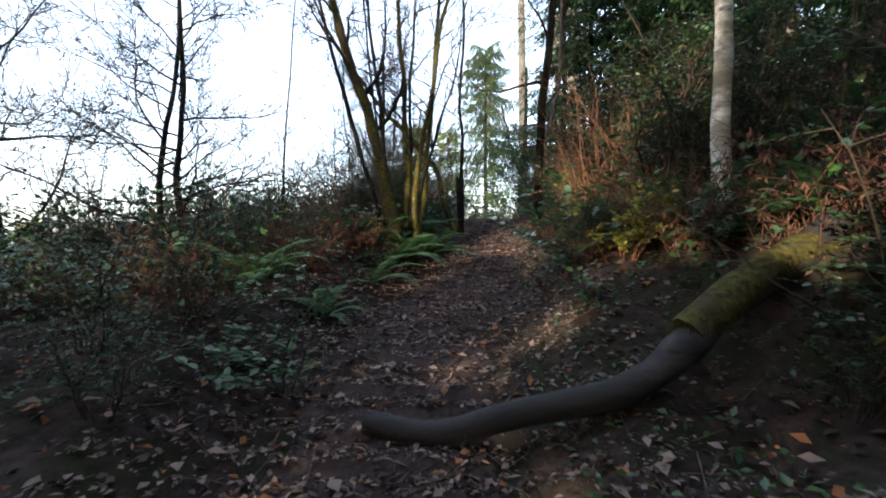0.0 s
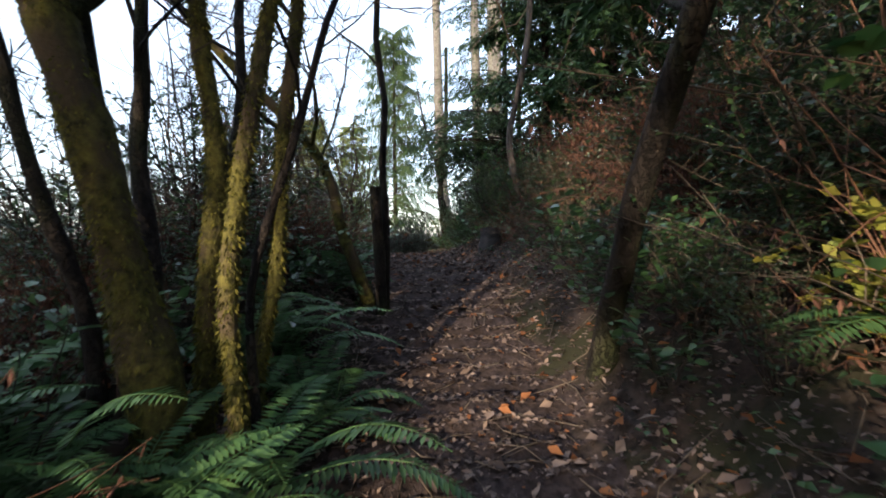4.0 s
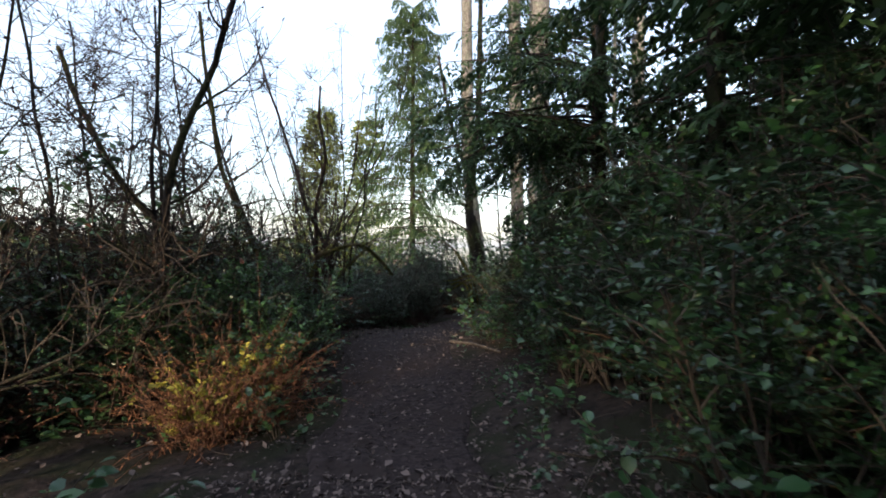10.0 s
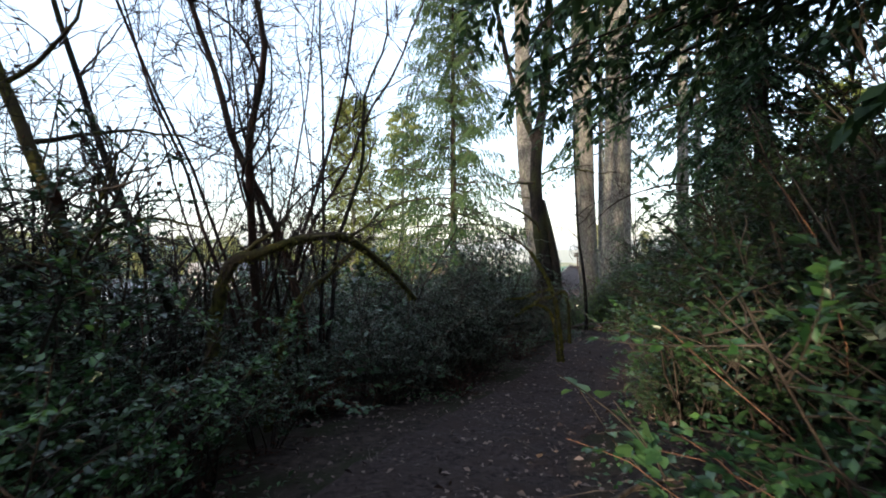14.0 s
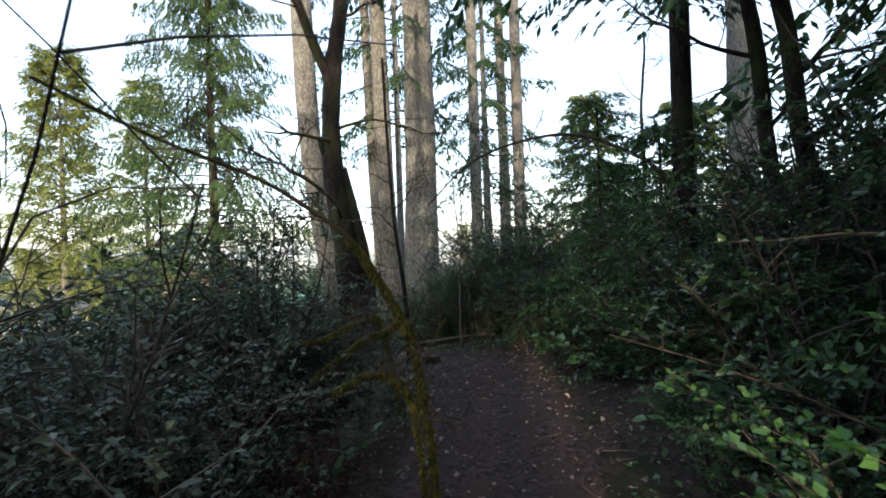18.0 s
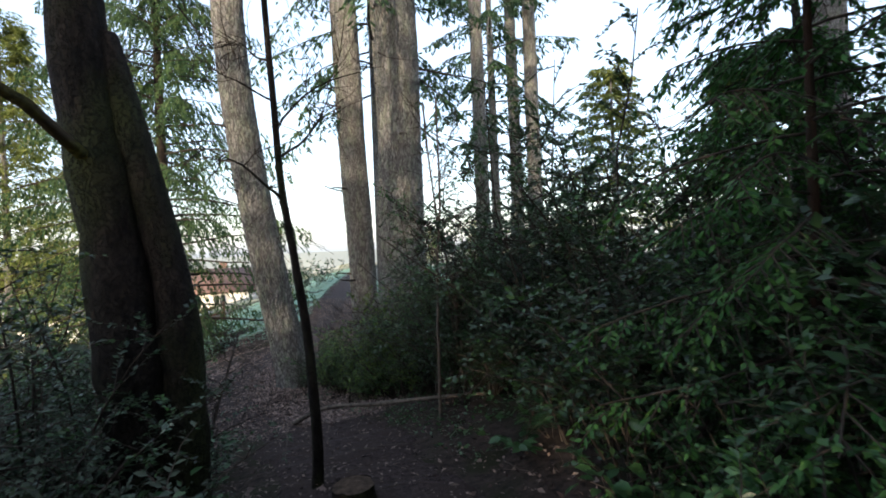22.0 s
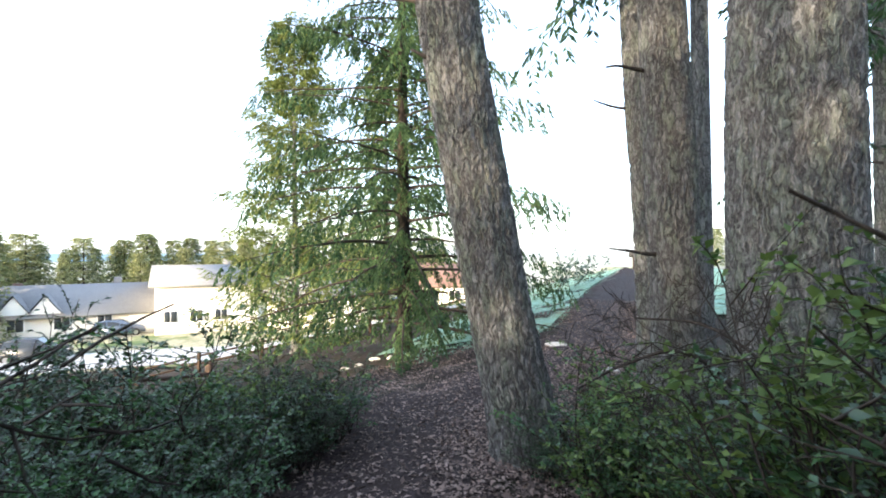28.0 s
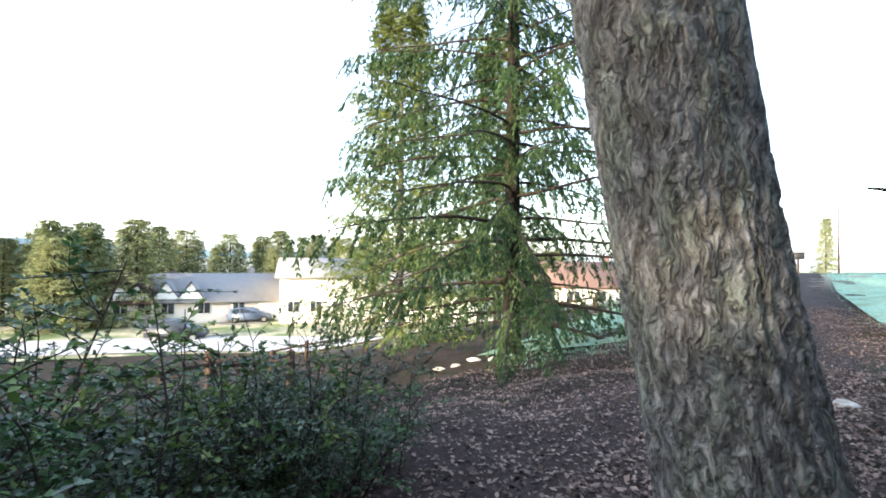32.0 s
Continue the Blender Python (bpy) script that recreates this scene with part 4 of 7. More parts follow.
# ---- named trees along the path ----
# clump of mossy stems
def mossy_clump(x, y):
    r = np.random.default_rng(5)
    top = thing("mossy_tree_clump", "clump of leaning mossy tree stems lit by low sun", "tree")
    top.location = (x, y, gz(x, y))
    rows = [((-0.02, 0.0), (-0.75, -0.15), 3.0, 0.092, 1), ((0.12, 0.1), (-0.12, 0.1), 3.4, 0.042, 1), ((0.3, 0.3), (0.22, 0.25), 3.2, 0.034, 1), ((-0.3, 0.0), (-0.7, 0.2), 3.0, 0.036, 0),
            ((0.2, -0.1), (0.45, 0.2), 3.3, 0.034, 1), ((-0.1, 0.25), (-0.45, 0.8), 3.4, 0.04, 0), ((0.05, 0.35), (0.1, 0.9), 3.4, 0.032, 0), ((-0.16, 0.12), (-0.3, -0.1), 3.1, 0.022, 0), ((0.22, 0.2), (0.6, 0.5), 3.0, 0.02, 0), ((-0.2, 0.3), (-0.1, 0.5), 3.6, 0.024, 0)]
    for (bx, by), (tx, ty), h, r0, moss in rows:
        pts = spline([(bx, by, -0.15), (bx + tx * 0.1, by + ty * 0.15, h * 0.25), (bx + tx * 0.55, by + ty * 0.5, h * 0.62), (bx + tx, by + ty, h), (bx + tx * 1.6, by + ty * 1.6, h * 1.6), (bx + tx * 1.7, by + ty * 2, h * 2.1)], 34)
        pts[:, :2] += 0.16 * (np.stack([vnoise(pts * 1.6 + bx * 9, 5), vnoise(pts * 1.6 + bx * 9, 6)], -1) - 0.5)
        rad = np.linspace(r0 * 1.15, r0 * 0.35, 34) * (1 + 0.45 * (vnoise(pts * 6, 3) - 0.5))
        g = Geo()
        tube(g, pts, rad, 10)
        st = part("stem", g.mesh("stem", M_MOSSBARK if moss else M_DARKBARK, True), top)
        gt = Geo()
        branchwork(r, st, M_DARKBARK, gt, pts, rad, 8, 0.3, 1.5, 6, 5, 0.05, 0.9, name="side_branch")
        stuff(part("twigwork", gt.mesh("twigwork", M_TWIG), st))
        if moss:
            gm = Geo()
            moss_tufts(gm, pts[1:26], rad[1:26], int(110000 * r0 + 2500), r, 0.03)
            stuff(part("moss", gm.mesh("moss", M_MOSS), st, "yellow-green moss"))
    return top


mossy_clump(-0.64, 6.85)
bare_tree("slender_tree", "slender dark tree beside the footpath", 0.34, 8.9, [(0.02, 0, 0.8), (0.0, 0.05, 2.2), (0.04, 0.0, 4.5), (0.05, 0.1, 8)], 0.037, 0.018, 41, M_DARKBARK, 8, 0.45, 1.3, 5, 4)
bare_tree("leaning_tree", "mossy stem leaning away from the footpath", 0.28, 9.0, [(-0.25, 0.05, 0.6), (-0.55, 0.05, 1.4), (-1.45, 0.1, 2.4), (-2.3, 0.2, 3.6), (-3, 0.3, 5)], 0.06, 0.018, 42, M_MOSSBARK, 7, 0.35, 1.3, 5, 4)
bare_tree("broken_stub", "snapped dark stem beside the slender tree", 0.31, 8.82, [(0, 0, 0.4), (-0.02, 0, 0.8), (-0.02, 0, 1.05)], 0.05, 0.045, 43, M_DARKBARK, 0)
bare_tree("dark_leaning_tree", "dark reddish-barked tree leaning over the path", 1.42, 7.28, [(0.0, -0.08, 0.3), (-0.03, -0.32, 0.7), (-0.08, -0.72, 1.25), (-0.13, -1.05, 1.75), (-0.1, -1.3, 2.4), (0.0, -1.6, 4), (0.2, -1.8, 7)], 0.075, 0.035, 44, M_DARKBARK, 6, 0.55, 1.6, 5, 4, sides=12)
bare_tree("white_barked_tree", "slim tree with pale blotched bark on the bank", 2.05, 3.5, [(-0.02, 0, 0.8), (0.02, 0.02, 2.0), (0.0, 0.05, 4.0), (0.1, 0.1, 8)], 0.075, 0.035, 45, M_ALDER, 7, 0.45, 1.5, 5, 4, sides=12, wave=0.02)
for sx, sy, sd, lean_x in ((-3.1, 5.7, 46, -0.1), (-3.6, 6.1, 47, 0.25), (-4.6, 5.0, 48, -0.5)):
    bare_tree("bare_thin_tree", "leafless thin tree with lichen on its twigs", sx, sy, [(lean_x * 0.1, 0, 0.8), (lean_x * 0.3, 0, 1.8), (lean_x * 0.8, 0.1, 3.2), (lean_x * 1.4, 0.1, 5)], 0.05, 0.014, sd, M_DARKBARK, 20, 0.2, 1.7, 9, 6, up=0.35, buds=True)
bare_tree("bare_thin_tree", "leafless thin tree with lichen on its twigs", -2.9, 8.4, [(0.1, 0, 0.9), (0.1, 0.1, 2), (0.3, 0.1, 4.4)], 0.03, 0.01, 49, M_DARKBARK, 9, 0.25, 1.1, 5, 4, buds=True)


def snag(x, y):
    top = thing("broken_snag", "weathered crooked dead trunk with a side fork", "dead tree")
    top.location = (x, y, gz(x, y))
    z = -gz(x, y)
    pts = spline([(0.03, 0, -0.2), (0.02, 0.0, 0.35), (-0.04, 0.0, 0.75), (-0.1, 0.02, z + 3.45), (-0.13, 0.05, z + 3.9), (-0.02, 0.08, z + 4.4), (0.12, 0.08, z + 5.0), (0.26, 0.1, z + 6.0), (0.3, 0.1, z + 8)], 40)
    rad = np.linspace(0.056, 0.042, 40) * (1 + 0.4 * (vnoise(pts * 5, 9) - 0.5))
    g = Geo()
    tube(g, pts, rad, 14, True)
    part("trunk", g.mesh("trunk", M_SNAG, True), top)
    g = Geo()
    f = spline([(-0.07, 0, z + 3.12), (0.1, -0.06, z + 3.18), (0.26, -0.1, z + 3.36), (0.3, -0.1, z + 3.72)], 14)
    tube(g, f, np.linspace(0.035, 0.02, 14) * (1 + 0.3 * (vnoise(f * 9, 2) - 0.5)), 10, True)
    part("fork", g.mesh("fork", M_SNAG, True), top)


snag(2.7, 12.0)
bare_tree("crooked_sapling", "dark crooked sapling with bare spreading twigs", -0.72, 15.6, [(-0.04, 0, 0.35), (-0.08, 0, 0.65), (0.1, 0, 1.1), (0.12, 0, 1.9), (0.3, 0, 2.6), (0.6, 0.1, 3.5), (0.9, 0.2, 5)], 0.05, 0.02, 51, M_DARKBARK, 12, 0.4, 1.5, 6, 4, buds=True)
bare_tree("bare_thin_tree", "leafless thin tree with spreading twigs", -1.9, 16.5, [(-0.1, 0, 0.9), (-0.2, 0.1, 2.2), (-0.5, 0.1, 4.2)], 0.035, 0.012, 52, M_DARKBARK, 14, 0.25, 1.6, 6, 4, up=0.4, buds=True)
bare_tree("bare_thin_tree", "leafless thin tree with spreading twigs", -1.5, 12.6, [(0.1, 0, 0.9), (0.2, 0.1, 2.2), (0.3, 0.1, 3.8)], 0.03, 0.01, 53, M_DARKBARK, 9, 0.25, 1.2, 6, 4, up=0.5, buds=True)
bare_tree("leaning_mossy_tree", "mossy tree leaning down the slope", -0.9, 18.6, [(-0.3, 0, 0.6), (-0.9, 0.1, 1.5), (-1.7, 0.1, 2.6), (-2.4, 0.2, 4.2)], 0.085, 0.03, 54, M_MOSSBARK, 12, 0.25, 1.8, 6, 4, buds=True)
bare_tree("leaning_mossy_tree", "mossy tree leaning down the slope", -0.2, 18.9, [(-0.2, 0, 0.6), (-0.55, 0.1, 1.6), (-1.0, 0.1, 2.8), (-1.3, 0.2, 5)], 0.06, 0.025, 55, M_MOSSBARK, 10, 0.3, 1.6, 6, 4, buds=True)


def stem_clump(x, y):
    r = np.random.default_rng(12)
    top = thing("multi_stem_tree", "clump of many thin upright bare stems", "tree")
    top.location = (x, y, gz(x, y))
    for i in range(15):
        a = r.uniform(0, 6.28)
        bx, by = 0.3 * np.cos(a) * r.random() * 1.5, 0.3 * np.sin(a)
        lx, ly = r.normal(-0.04, 0.2), r.normal(0, 0.16)
        if i == 0:
            bx, by, lx, ly = -0.6, -0.2, -0.32, 0.0
        h = r.uniform(3.8, 6)
        pts = spline([(bx, by, -0.1), (bx + lx * h * 0.25, by + ly * h * 0.25, h * 0.3), (bx + lx * h * 0.7, by + ly * h * 0.6, h * 0.65), (bx + lx * h, by + ly * h, h)], 20)
        pts[:, :2] += 0.22 * (np.stack([vnoise(pts * 1.3 + 5 * i, 31), vnoise(pts * 1.3 + 5 * i, 32)], -1) - 0.5) * np.clip(pts[:, 2:], 0, 1)
        r0 = r.uniform(0.012, 0.03) if i > 2 else 0.05
        rad = np.linspace(r0, r0 * 0.3, 20)
        g = Geo()
        tube(g, pts, rad, 7)
        st = part("stem", g.mesh("stem", M_REDBARK if i % 3 else M_DARKBARK, True), top)
        gt = Geo()
        branchwork(r, st, M_REDBARK, gt, pts, rad, 8, 0.25, 1.1, 5, 4, 0.05, 1.1, name="side_branch")
        stuff(part("twigwork", gt.mesh("twigwork", M_TWIG), st))


stem_clump(0.2, 20.4)


def mossy_branch(name, label, pts, r0, r1, seed, tufts=900, hang=0.06, side=5, mat_=None, reach=0.5, moss_to=1.0):
    r = np.random.default_rng(seed)
    top = thing(name, label, "branch")
    pts = np.array(pts, float)
    foot = pts[0].copy()
    top.location = foot
    ln = spline(pts - foot, 40)
    rad = np.linspace(r0, r1, 40) * (1 + 0.3 * (vnoise(ln * 6, seed) - 0.5))
    g = Geo()
    tube(g, ln, rad, 9, True)
    part("stem", g.mesh("stem", mat_ or M_MOSSBARK, True), top)
    gt, gm = Geo(), Geo()
    if side:
        branchwork(r, top, mat_ or M_MOSSBARK, gt, ln, rad, side, 0.25, reach, 4, 3, 0.0, 0.5, 0.2, name="side_branch")
        stuff(part("twigwork", gt.mesh("twigwork", M_TWIG), top))
    if tufts:
        moss_tufts(gm, ln[: int(40 * moss_to)], rad, tufts, r, hang)
        stuff(part("moss", gm.mesh("moss", M_MOSS), top, "hanging yellow-green moss"))
    return top


mossy_branch("arching_mossy_branch", "dark arching branch furred with moss", [(0.05, 19.2, gz(0.05, 19.2) - 0.1), (0.2, 19.15, 3.0), (0.45, 19.2, 3.22), (0.9, 19.5, 3.34), (1.25, 19.8, 3.1), (1.5, 20.1, 2.8)], 0.05, 0.02, 61, 700, 0.04)
mossy_branch("forked_mossy_branch", "thin mossy branch rising from the brush", [(0.35, 19.6, gz(0.35, 19.6) - 0.1), (0.5, 19.7, 2.7), (0.8, 19.9, 3.05), (1.1, 20.2, 3.35)], 0.035, 0.012, 62, 300, 0.04)
mossy_branch("leaning_moss_stem", "stem leaning over the brush, its lower half thick with golden moss", [(3.44, 21.98, gz(3.44, 21.98) - 0.1), (3.38, 22.01, 2.4), (3.29, 22.05, 2.76), (3.15, 22.1, 3.04), (3.03, 22.14, 3.22), (2.83, 22.19, 3.38), (2.6, 22.22, 3.52), (2.18, 22.21, 3.68), (1.75, 22.25, 3.9)], 0.018, 0.008, 63, 3600, 0.032, moss_to=0.5)
mossy_branch("moss_covered_limb", "fallen limb under thick golden moss", [(3.92, 23.15, gz(3.92, 23.15) - 0.05), (3.88, 23.2, 2.52), (3.64, 23.25, 2.49), (3.51, 23.26, 2.46), (3.35, 23.26, 2.37), (3.1, 23.3, 2.2)], 0.026, 0.014, 64, 3000, 0.035)
mossy_branch("moss_covered_limb", "low mossy limb arching through the brush", [(3.9, 23.45, gz(3.9, 23.45) - 0.05), (3.74, 23.49, 2.51), (3.58, 23.51, 2.56), (3.4, 23.51, 2.51), (3.23, 23.51, 2.45), (2.9, 23.47, 2.45)], 0.024, 0.012, 74, 2600, 0.032)
mossy_branch("moss_covered_limb", "mossy side stem leaning from the golden one", [(3.4, 22.02, gz(3.4, 22.02) - 0.05), (3.3, 22.0, 2.35), (3.12, 22.02, 2.52), (2.9, 22.05, 2.45)], 0.014, 0.008, 75, 1800, 0.032)


def dark_twin(x, y):
    r = np.random.default_rng(21)
    top = thing("dark_twin_tree", "dark twin-stemmed tree with rough bark beside the path", "tree")
    top.location = (x, y, gz(x, y))
    for i, (rows, r0, r1) in enumerate([([(0, 0, -0.2), (0, 0, 0.8), (-0.08, 0, 1.8), (-0.2, 0.05, 3.0), (-0.15, 0.1, 4.2), (0.1, 0.2, 6), (0.2, 0.3, 10)], 0.2, 0.08),
                                        ([(0.2, -0.04, -0.2), (0.24, -0.03, 0.7), (0.2, -0.02, 1.5), (0.06, 0.0, 2.2), (-0.08, 0.03, 2.9)], 0.13, 0.08),
                                        ([(-0.15, 0.05, 2.9), (-0.3, 0.05, 3.1), (-0.36, 0.05, 3.3)], 0.05, 0.045),
                                        ([(-0.16, 0.1, 4.1), (-0.5, 0.1, 4.9), (-0.8, 0.2, 6), (-1.2, 0.2, 8)], 0.08, 0.04)]):
        pts = spline(rows, 40)
        rad = np.linspace(r0, r1, 40) * (1 + 0.3 * (vnoise(pts * 5, i) - 0.5))
        g = Geo()
        tube(g, pts, rad, 16, True)
        st = part("stem", g.mesh("stem", M_DARKBARK, True), top)
        if i in (0, 3):
            gt = Geo()
            branchwork(r, st, M_MOSSBARK, gt, pts, rad * 0.5, 9, 0.35, 2.0, 6, 4, 0.0, 0.3, name="side_branch")
            stuff(part("twigwork", gt.mesh("twigwork", M_TWIG), st))
    return top


dark_twin(4.43, 26.3)
bare_tree("dark_sapling", "slim dark sapling standing at the path's edge", 5.52, 26.82, [(0.02, 0.0, 0.5), (-0.03, 0.02, 1.2), (-0.09, 0.03, 1.75), (-0.15, 0.05, 2.3), (-0.2, 0.06, 3.2), (-0.25, 0.1, 5.0)], 0.045, 0.02, 71, M_DARKBARK, 7, 0.55, 1.2, 5, 4, wave=0.03)
bare_tree("thin_grey_stem", "thin pale-barked stem among the shrubs", 7.0, 27.6, [(0, 0, 0.7), (0.03, 0, 1.3), (0.1, 0, 2.2), (0.1, 0, 3.4)], 0.021, 0.010, 72, M_PALETWIG, 6, 0.45, 0.8, 4, 4)
bare_tree("thin_grey_stem", "thin pale-barked stem among the shrubs", 7.5, 27.9, [(-0.1, 0, 0.7), (-0.13, 0, 1.3), (-0.3, 0, 2.2), (-0.4, 0, 3.4)], 0.021, 0.010, 73, M_PALETWIG, 6, 0.45, 0.8, 4, 4)
for k_, (qx, qy, ln) in enumerate(((5.8, 21.2, -0.4), (6.2, 21.6, -0.3))):
    bare_tree("leaning_dark_tree", "dark tree leaning over the path from the bank", qx, qy, [(0.05, 0, 0.8), (-0.05, 0.02, 1.6), (ln * 0.8, 0.1, 2.9), (ln * 2.0, 0.2, 4.2), (ln * 3.6, 0.3, 6.0)], 0.07, 0.035, 74 + k_, M_DARKBARK, 9, 0.45, 1.3, 6, 5, up=0.4)
mossy_branch("overhanging_branch", "long bare branch arching out over the path", [(6.68, 22.68, 3.3), (6.5, 22.75, 3.75), (6.2, 22.97, 4.05), (5.94, 23.47, 4.3), (5.4, 23.75, 4.22), (4.95, 23.95, 4.0), (4.6, 24.2, 3.6)], 0.026, 0.008, 66, 0, 0.05, 9, M_TWIG, 0.7)
bare_tree("bare_thin_tree", "leafless thin tree in the brush", 9.6, 25.4, [(0, 0, 0.9), (0, 0, 2.0), (0.0, 0, 3.4), (0.2, 0.1, 5)], 0.06, 0.02, 77, M_DARKBARK, 8, 0.4, 1.4, 5, 4)


# ---- great firs ----
def fir(name, label, x, y, rows, r0, r1, seed, k=72, nl=260, depth=0.03, stubs=(), zbase=None):
    """A big fir trunk with furrowed bark plates and dead branch stubs."""
    r = np.random.default_rng(seed)
    top = thing(name, label, "conifer tree")
    top.location = (x, y, gz(x, y))
    pts = spline([(0, 0, -0.4)] + rows, nl)
    zr = (pts[:, 2] - pts[0, 2]) / (pts[-1, 2] - pts[0, 2])
    rad = r0 + (r1 - r0) * zr + r0 * 0.45 * np.exp(-np.maximum(pts[:, 2], -0.3) / 0.45) * 0.6
    a = np.linspace(0, 2 * np.pi, k, endpoint=False)
    A, Z = np.meshgrid(a, pts[:, 2])
    R = rad[:, None] * np.ones_like(A)
    q = np.stack([np.cos(A) * r0 * 8, np.sin(A) * r0 * 8, Z * 3.0], -1).reshape(-1, 3)
    w = q + 0.5 * (np.stack([vnoise(q * 1.4, seed + 1), vnoise(q * 1.4, seed + 2), vnoise(q * 1.4, seed + 3)], -1) - 0.5)
    crack = np.abs(2 * vnoise(w * (2.4, 2.4, 2.0), seed + 4) - 1)
    fine = np.abs(2 * vnoise(w * (5.5, 5.5, 5.0), seed + 6) - 1)
    rough = depth * (sstep(0.0, 0.42, crack) - 0.7) + 0.4 * depth * (sstep(0.0, 0.4, fine) - 0.6) + 0.008 * (vnoise(q * 7, seed + 5) - 0.5)
    R = R + rough.reshape(A.shape) + 0.05 * r0 * (vnoise(q * 0.2, seed + 7).reshape(A.shape) - 0.5) * 2
    V = np.stack([pts[:, 0][:, None] + R * np.cos(A), pts[:, 1][:, None] + R * np.sin(A), Z], -1)
    idx = np.arange(A.size).reshape(A.shape)
    nxt = np.roll(idx, -1, 1)
    g = Geo()
    g.add(V, np.stack([idx[:-1], nxt[:-1], nxt[1:], idx[1:]], -1).reshape(-1, 4))
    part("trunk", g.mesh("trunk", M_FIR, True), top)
    for z, ang, L, up in stubs:
        i = int(np.abs(pts[:, 2] - z).argmin())
        d = np.array([np.cos(radians(ang)), np.sin(radians(ang)), up])
        st = limb(r, pts[i] + d * rad[i] * 0.8, d, L, 6, 0.08, 0)
        g = Geo()
        tube(g, st, np.linspace(0.028, 0.012, 6), 7, True)
        part("branch_stub", g.mesh("branch_stub", M_SNAG, True), top)
    return top, pts


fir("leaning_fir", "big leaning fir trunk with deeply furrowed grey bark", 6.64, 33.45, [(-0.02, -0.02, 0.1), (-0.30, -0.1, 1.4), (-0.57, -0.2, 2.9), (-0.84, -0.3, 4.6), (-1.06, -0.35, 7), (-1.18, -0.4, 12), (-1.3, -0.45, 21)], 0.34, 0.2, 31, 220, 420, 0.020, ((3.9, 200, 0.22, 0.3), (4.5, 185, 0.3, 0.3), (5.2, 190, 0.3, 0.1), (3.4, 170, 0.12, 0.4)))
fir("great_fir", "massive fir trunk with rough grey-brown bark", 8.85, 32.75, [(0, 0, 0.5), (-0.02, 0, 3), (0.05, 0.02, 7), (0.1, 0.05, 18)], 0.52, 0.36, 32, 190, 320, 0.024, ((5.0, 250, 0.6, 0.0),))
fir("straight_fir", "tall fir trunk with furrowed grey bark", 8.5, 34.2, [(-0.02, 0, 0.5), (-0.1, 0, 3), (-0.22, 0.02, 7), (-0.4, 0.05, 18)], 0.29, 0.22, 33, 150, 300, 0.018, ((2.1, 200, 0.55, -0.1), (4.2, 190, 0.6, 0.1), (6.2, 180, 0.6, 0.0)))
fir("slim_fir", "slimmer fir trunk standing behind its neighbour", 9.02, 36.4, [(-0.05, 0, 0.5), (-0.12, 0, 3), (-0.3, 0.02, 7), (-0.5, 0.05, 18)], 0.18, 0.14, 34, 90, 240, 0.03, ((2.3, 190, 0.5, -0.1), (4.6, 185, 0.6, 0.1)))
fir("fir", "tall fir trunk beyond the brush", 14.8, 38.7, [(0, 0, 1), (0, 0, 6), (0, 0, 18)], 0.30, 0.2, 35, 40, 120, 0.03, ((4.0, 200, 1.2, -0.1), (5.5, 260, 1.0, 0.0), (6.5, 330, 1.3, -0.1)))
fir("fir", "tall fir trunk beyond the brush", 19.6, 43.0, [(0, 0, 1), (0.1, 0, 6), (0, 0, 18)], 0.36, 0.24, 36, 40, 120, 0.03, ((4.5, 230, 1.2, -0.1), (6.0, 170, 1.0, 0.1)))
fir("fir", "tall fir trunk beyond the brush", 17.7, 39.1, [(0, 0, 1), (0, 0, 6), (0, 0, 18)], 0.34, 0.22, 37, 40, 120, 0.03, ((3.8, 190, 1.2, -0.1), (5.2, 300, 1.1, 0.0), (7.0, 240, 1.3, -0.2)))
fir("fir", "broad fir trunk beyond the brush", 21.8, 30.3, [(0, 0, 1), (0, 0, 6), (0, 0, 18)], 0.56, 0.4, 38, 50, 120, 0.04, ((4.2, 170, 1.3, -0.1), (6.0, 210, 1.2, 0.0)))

# ---- conifers with foliage ----
conifer("hemlock", "dark hemlock with drooping boughs above the path", 6.7, 22.7, 17, 0.11, 5.2, 5.6, 81, M_DARKBARK, M_HEM, 84, 24, 20, 0.8, (0.10, 0.034), -0.05, 0.55, cone=0.65, extra=(20, 180, 232, 3.4, 7.0, 3.9))
conifer("hemlock", "dense dark green conifer behind the bank", 8.0, 18.4, 18, 0.22, 3.9, 1.6, 82, M_DARKBARK, M_HEM, 80, 28, 16, 0.8, (0.21, 0.08), -0.05, 0.5, twiggy=False)
conifer("hemlock", "dense dark green conifer behind the bank", 6.2, 15.2, 16, 0.18, 3.8, 1.8, 83, M_DARKBARK, M_HEM, 80, 28, 16, 0.75, (0.19, 0.075), -0.05, 0.5, twiggy=False)
HEMLOCK = conifer("hemlock", "shaded conifer on top of the bank, with unseen copies shading the start", 7.6, 11.2, 15, 0.17, 4.2, 1.0, 84, M_DARKBARK, M_HEM, 64, 18, 9, 0.8, (0.28, 0.09), -0.05, 0.45, twiggy=False)
# the last three, unseen behind the start, are added to shade it
for hx, hy, hs in ((7.2, 6.8, 0.95), (9.8, 16.5, 1.1), (6.9, 2.6, 0.9), (10.5, 9.5, 1.1), (10.5, 21, 1.05), (9.5, 0, 1.1), (8.6, 13.8, 1.0), (3.6, -7.5, 0.9), (6.0, -5.0, 0.95), (3.9, -1.5, 0.8)):
    q = copy_thing(HEMLOCK, pose(hx, hy, gz(hx, hy), 0, 0, rng.uniform(0, 360)))
    q.scale = (hs, hs, hs)
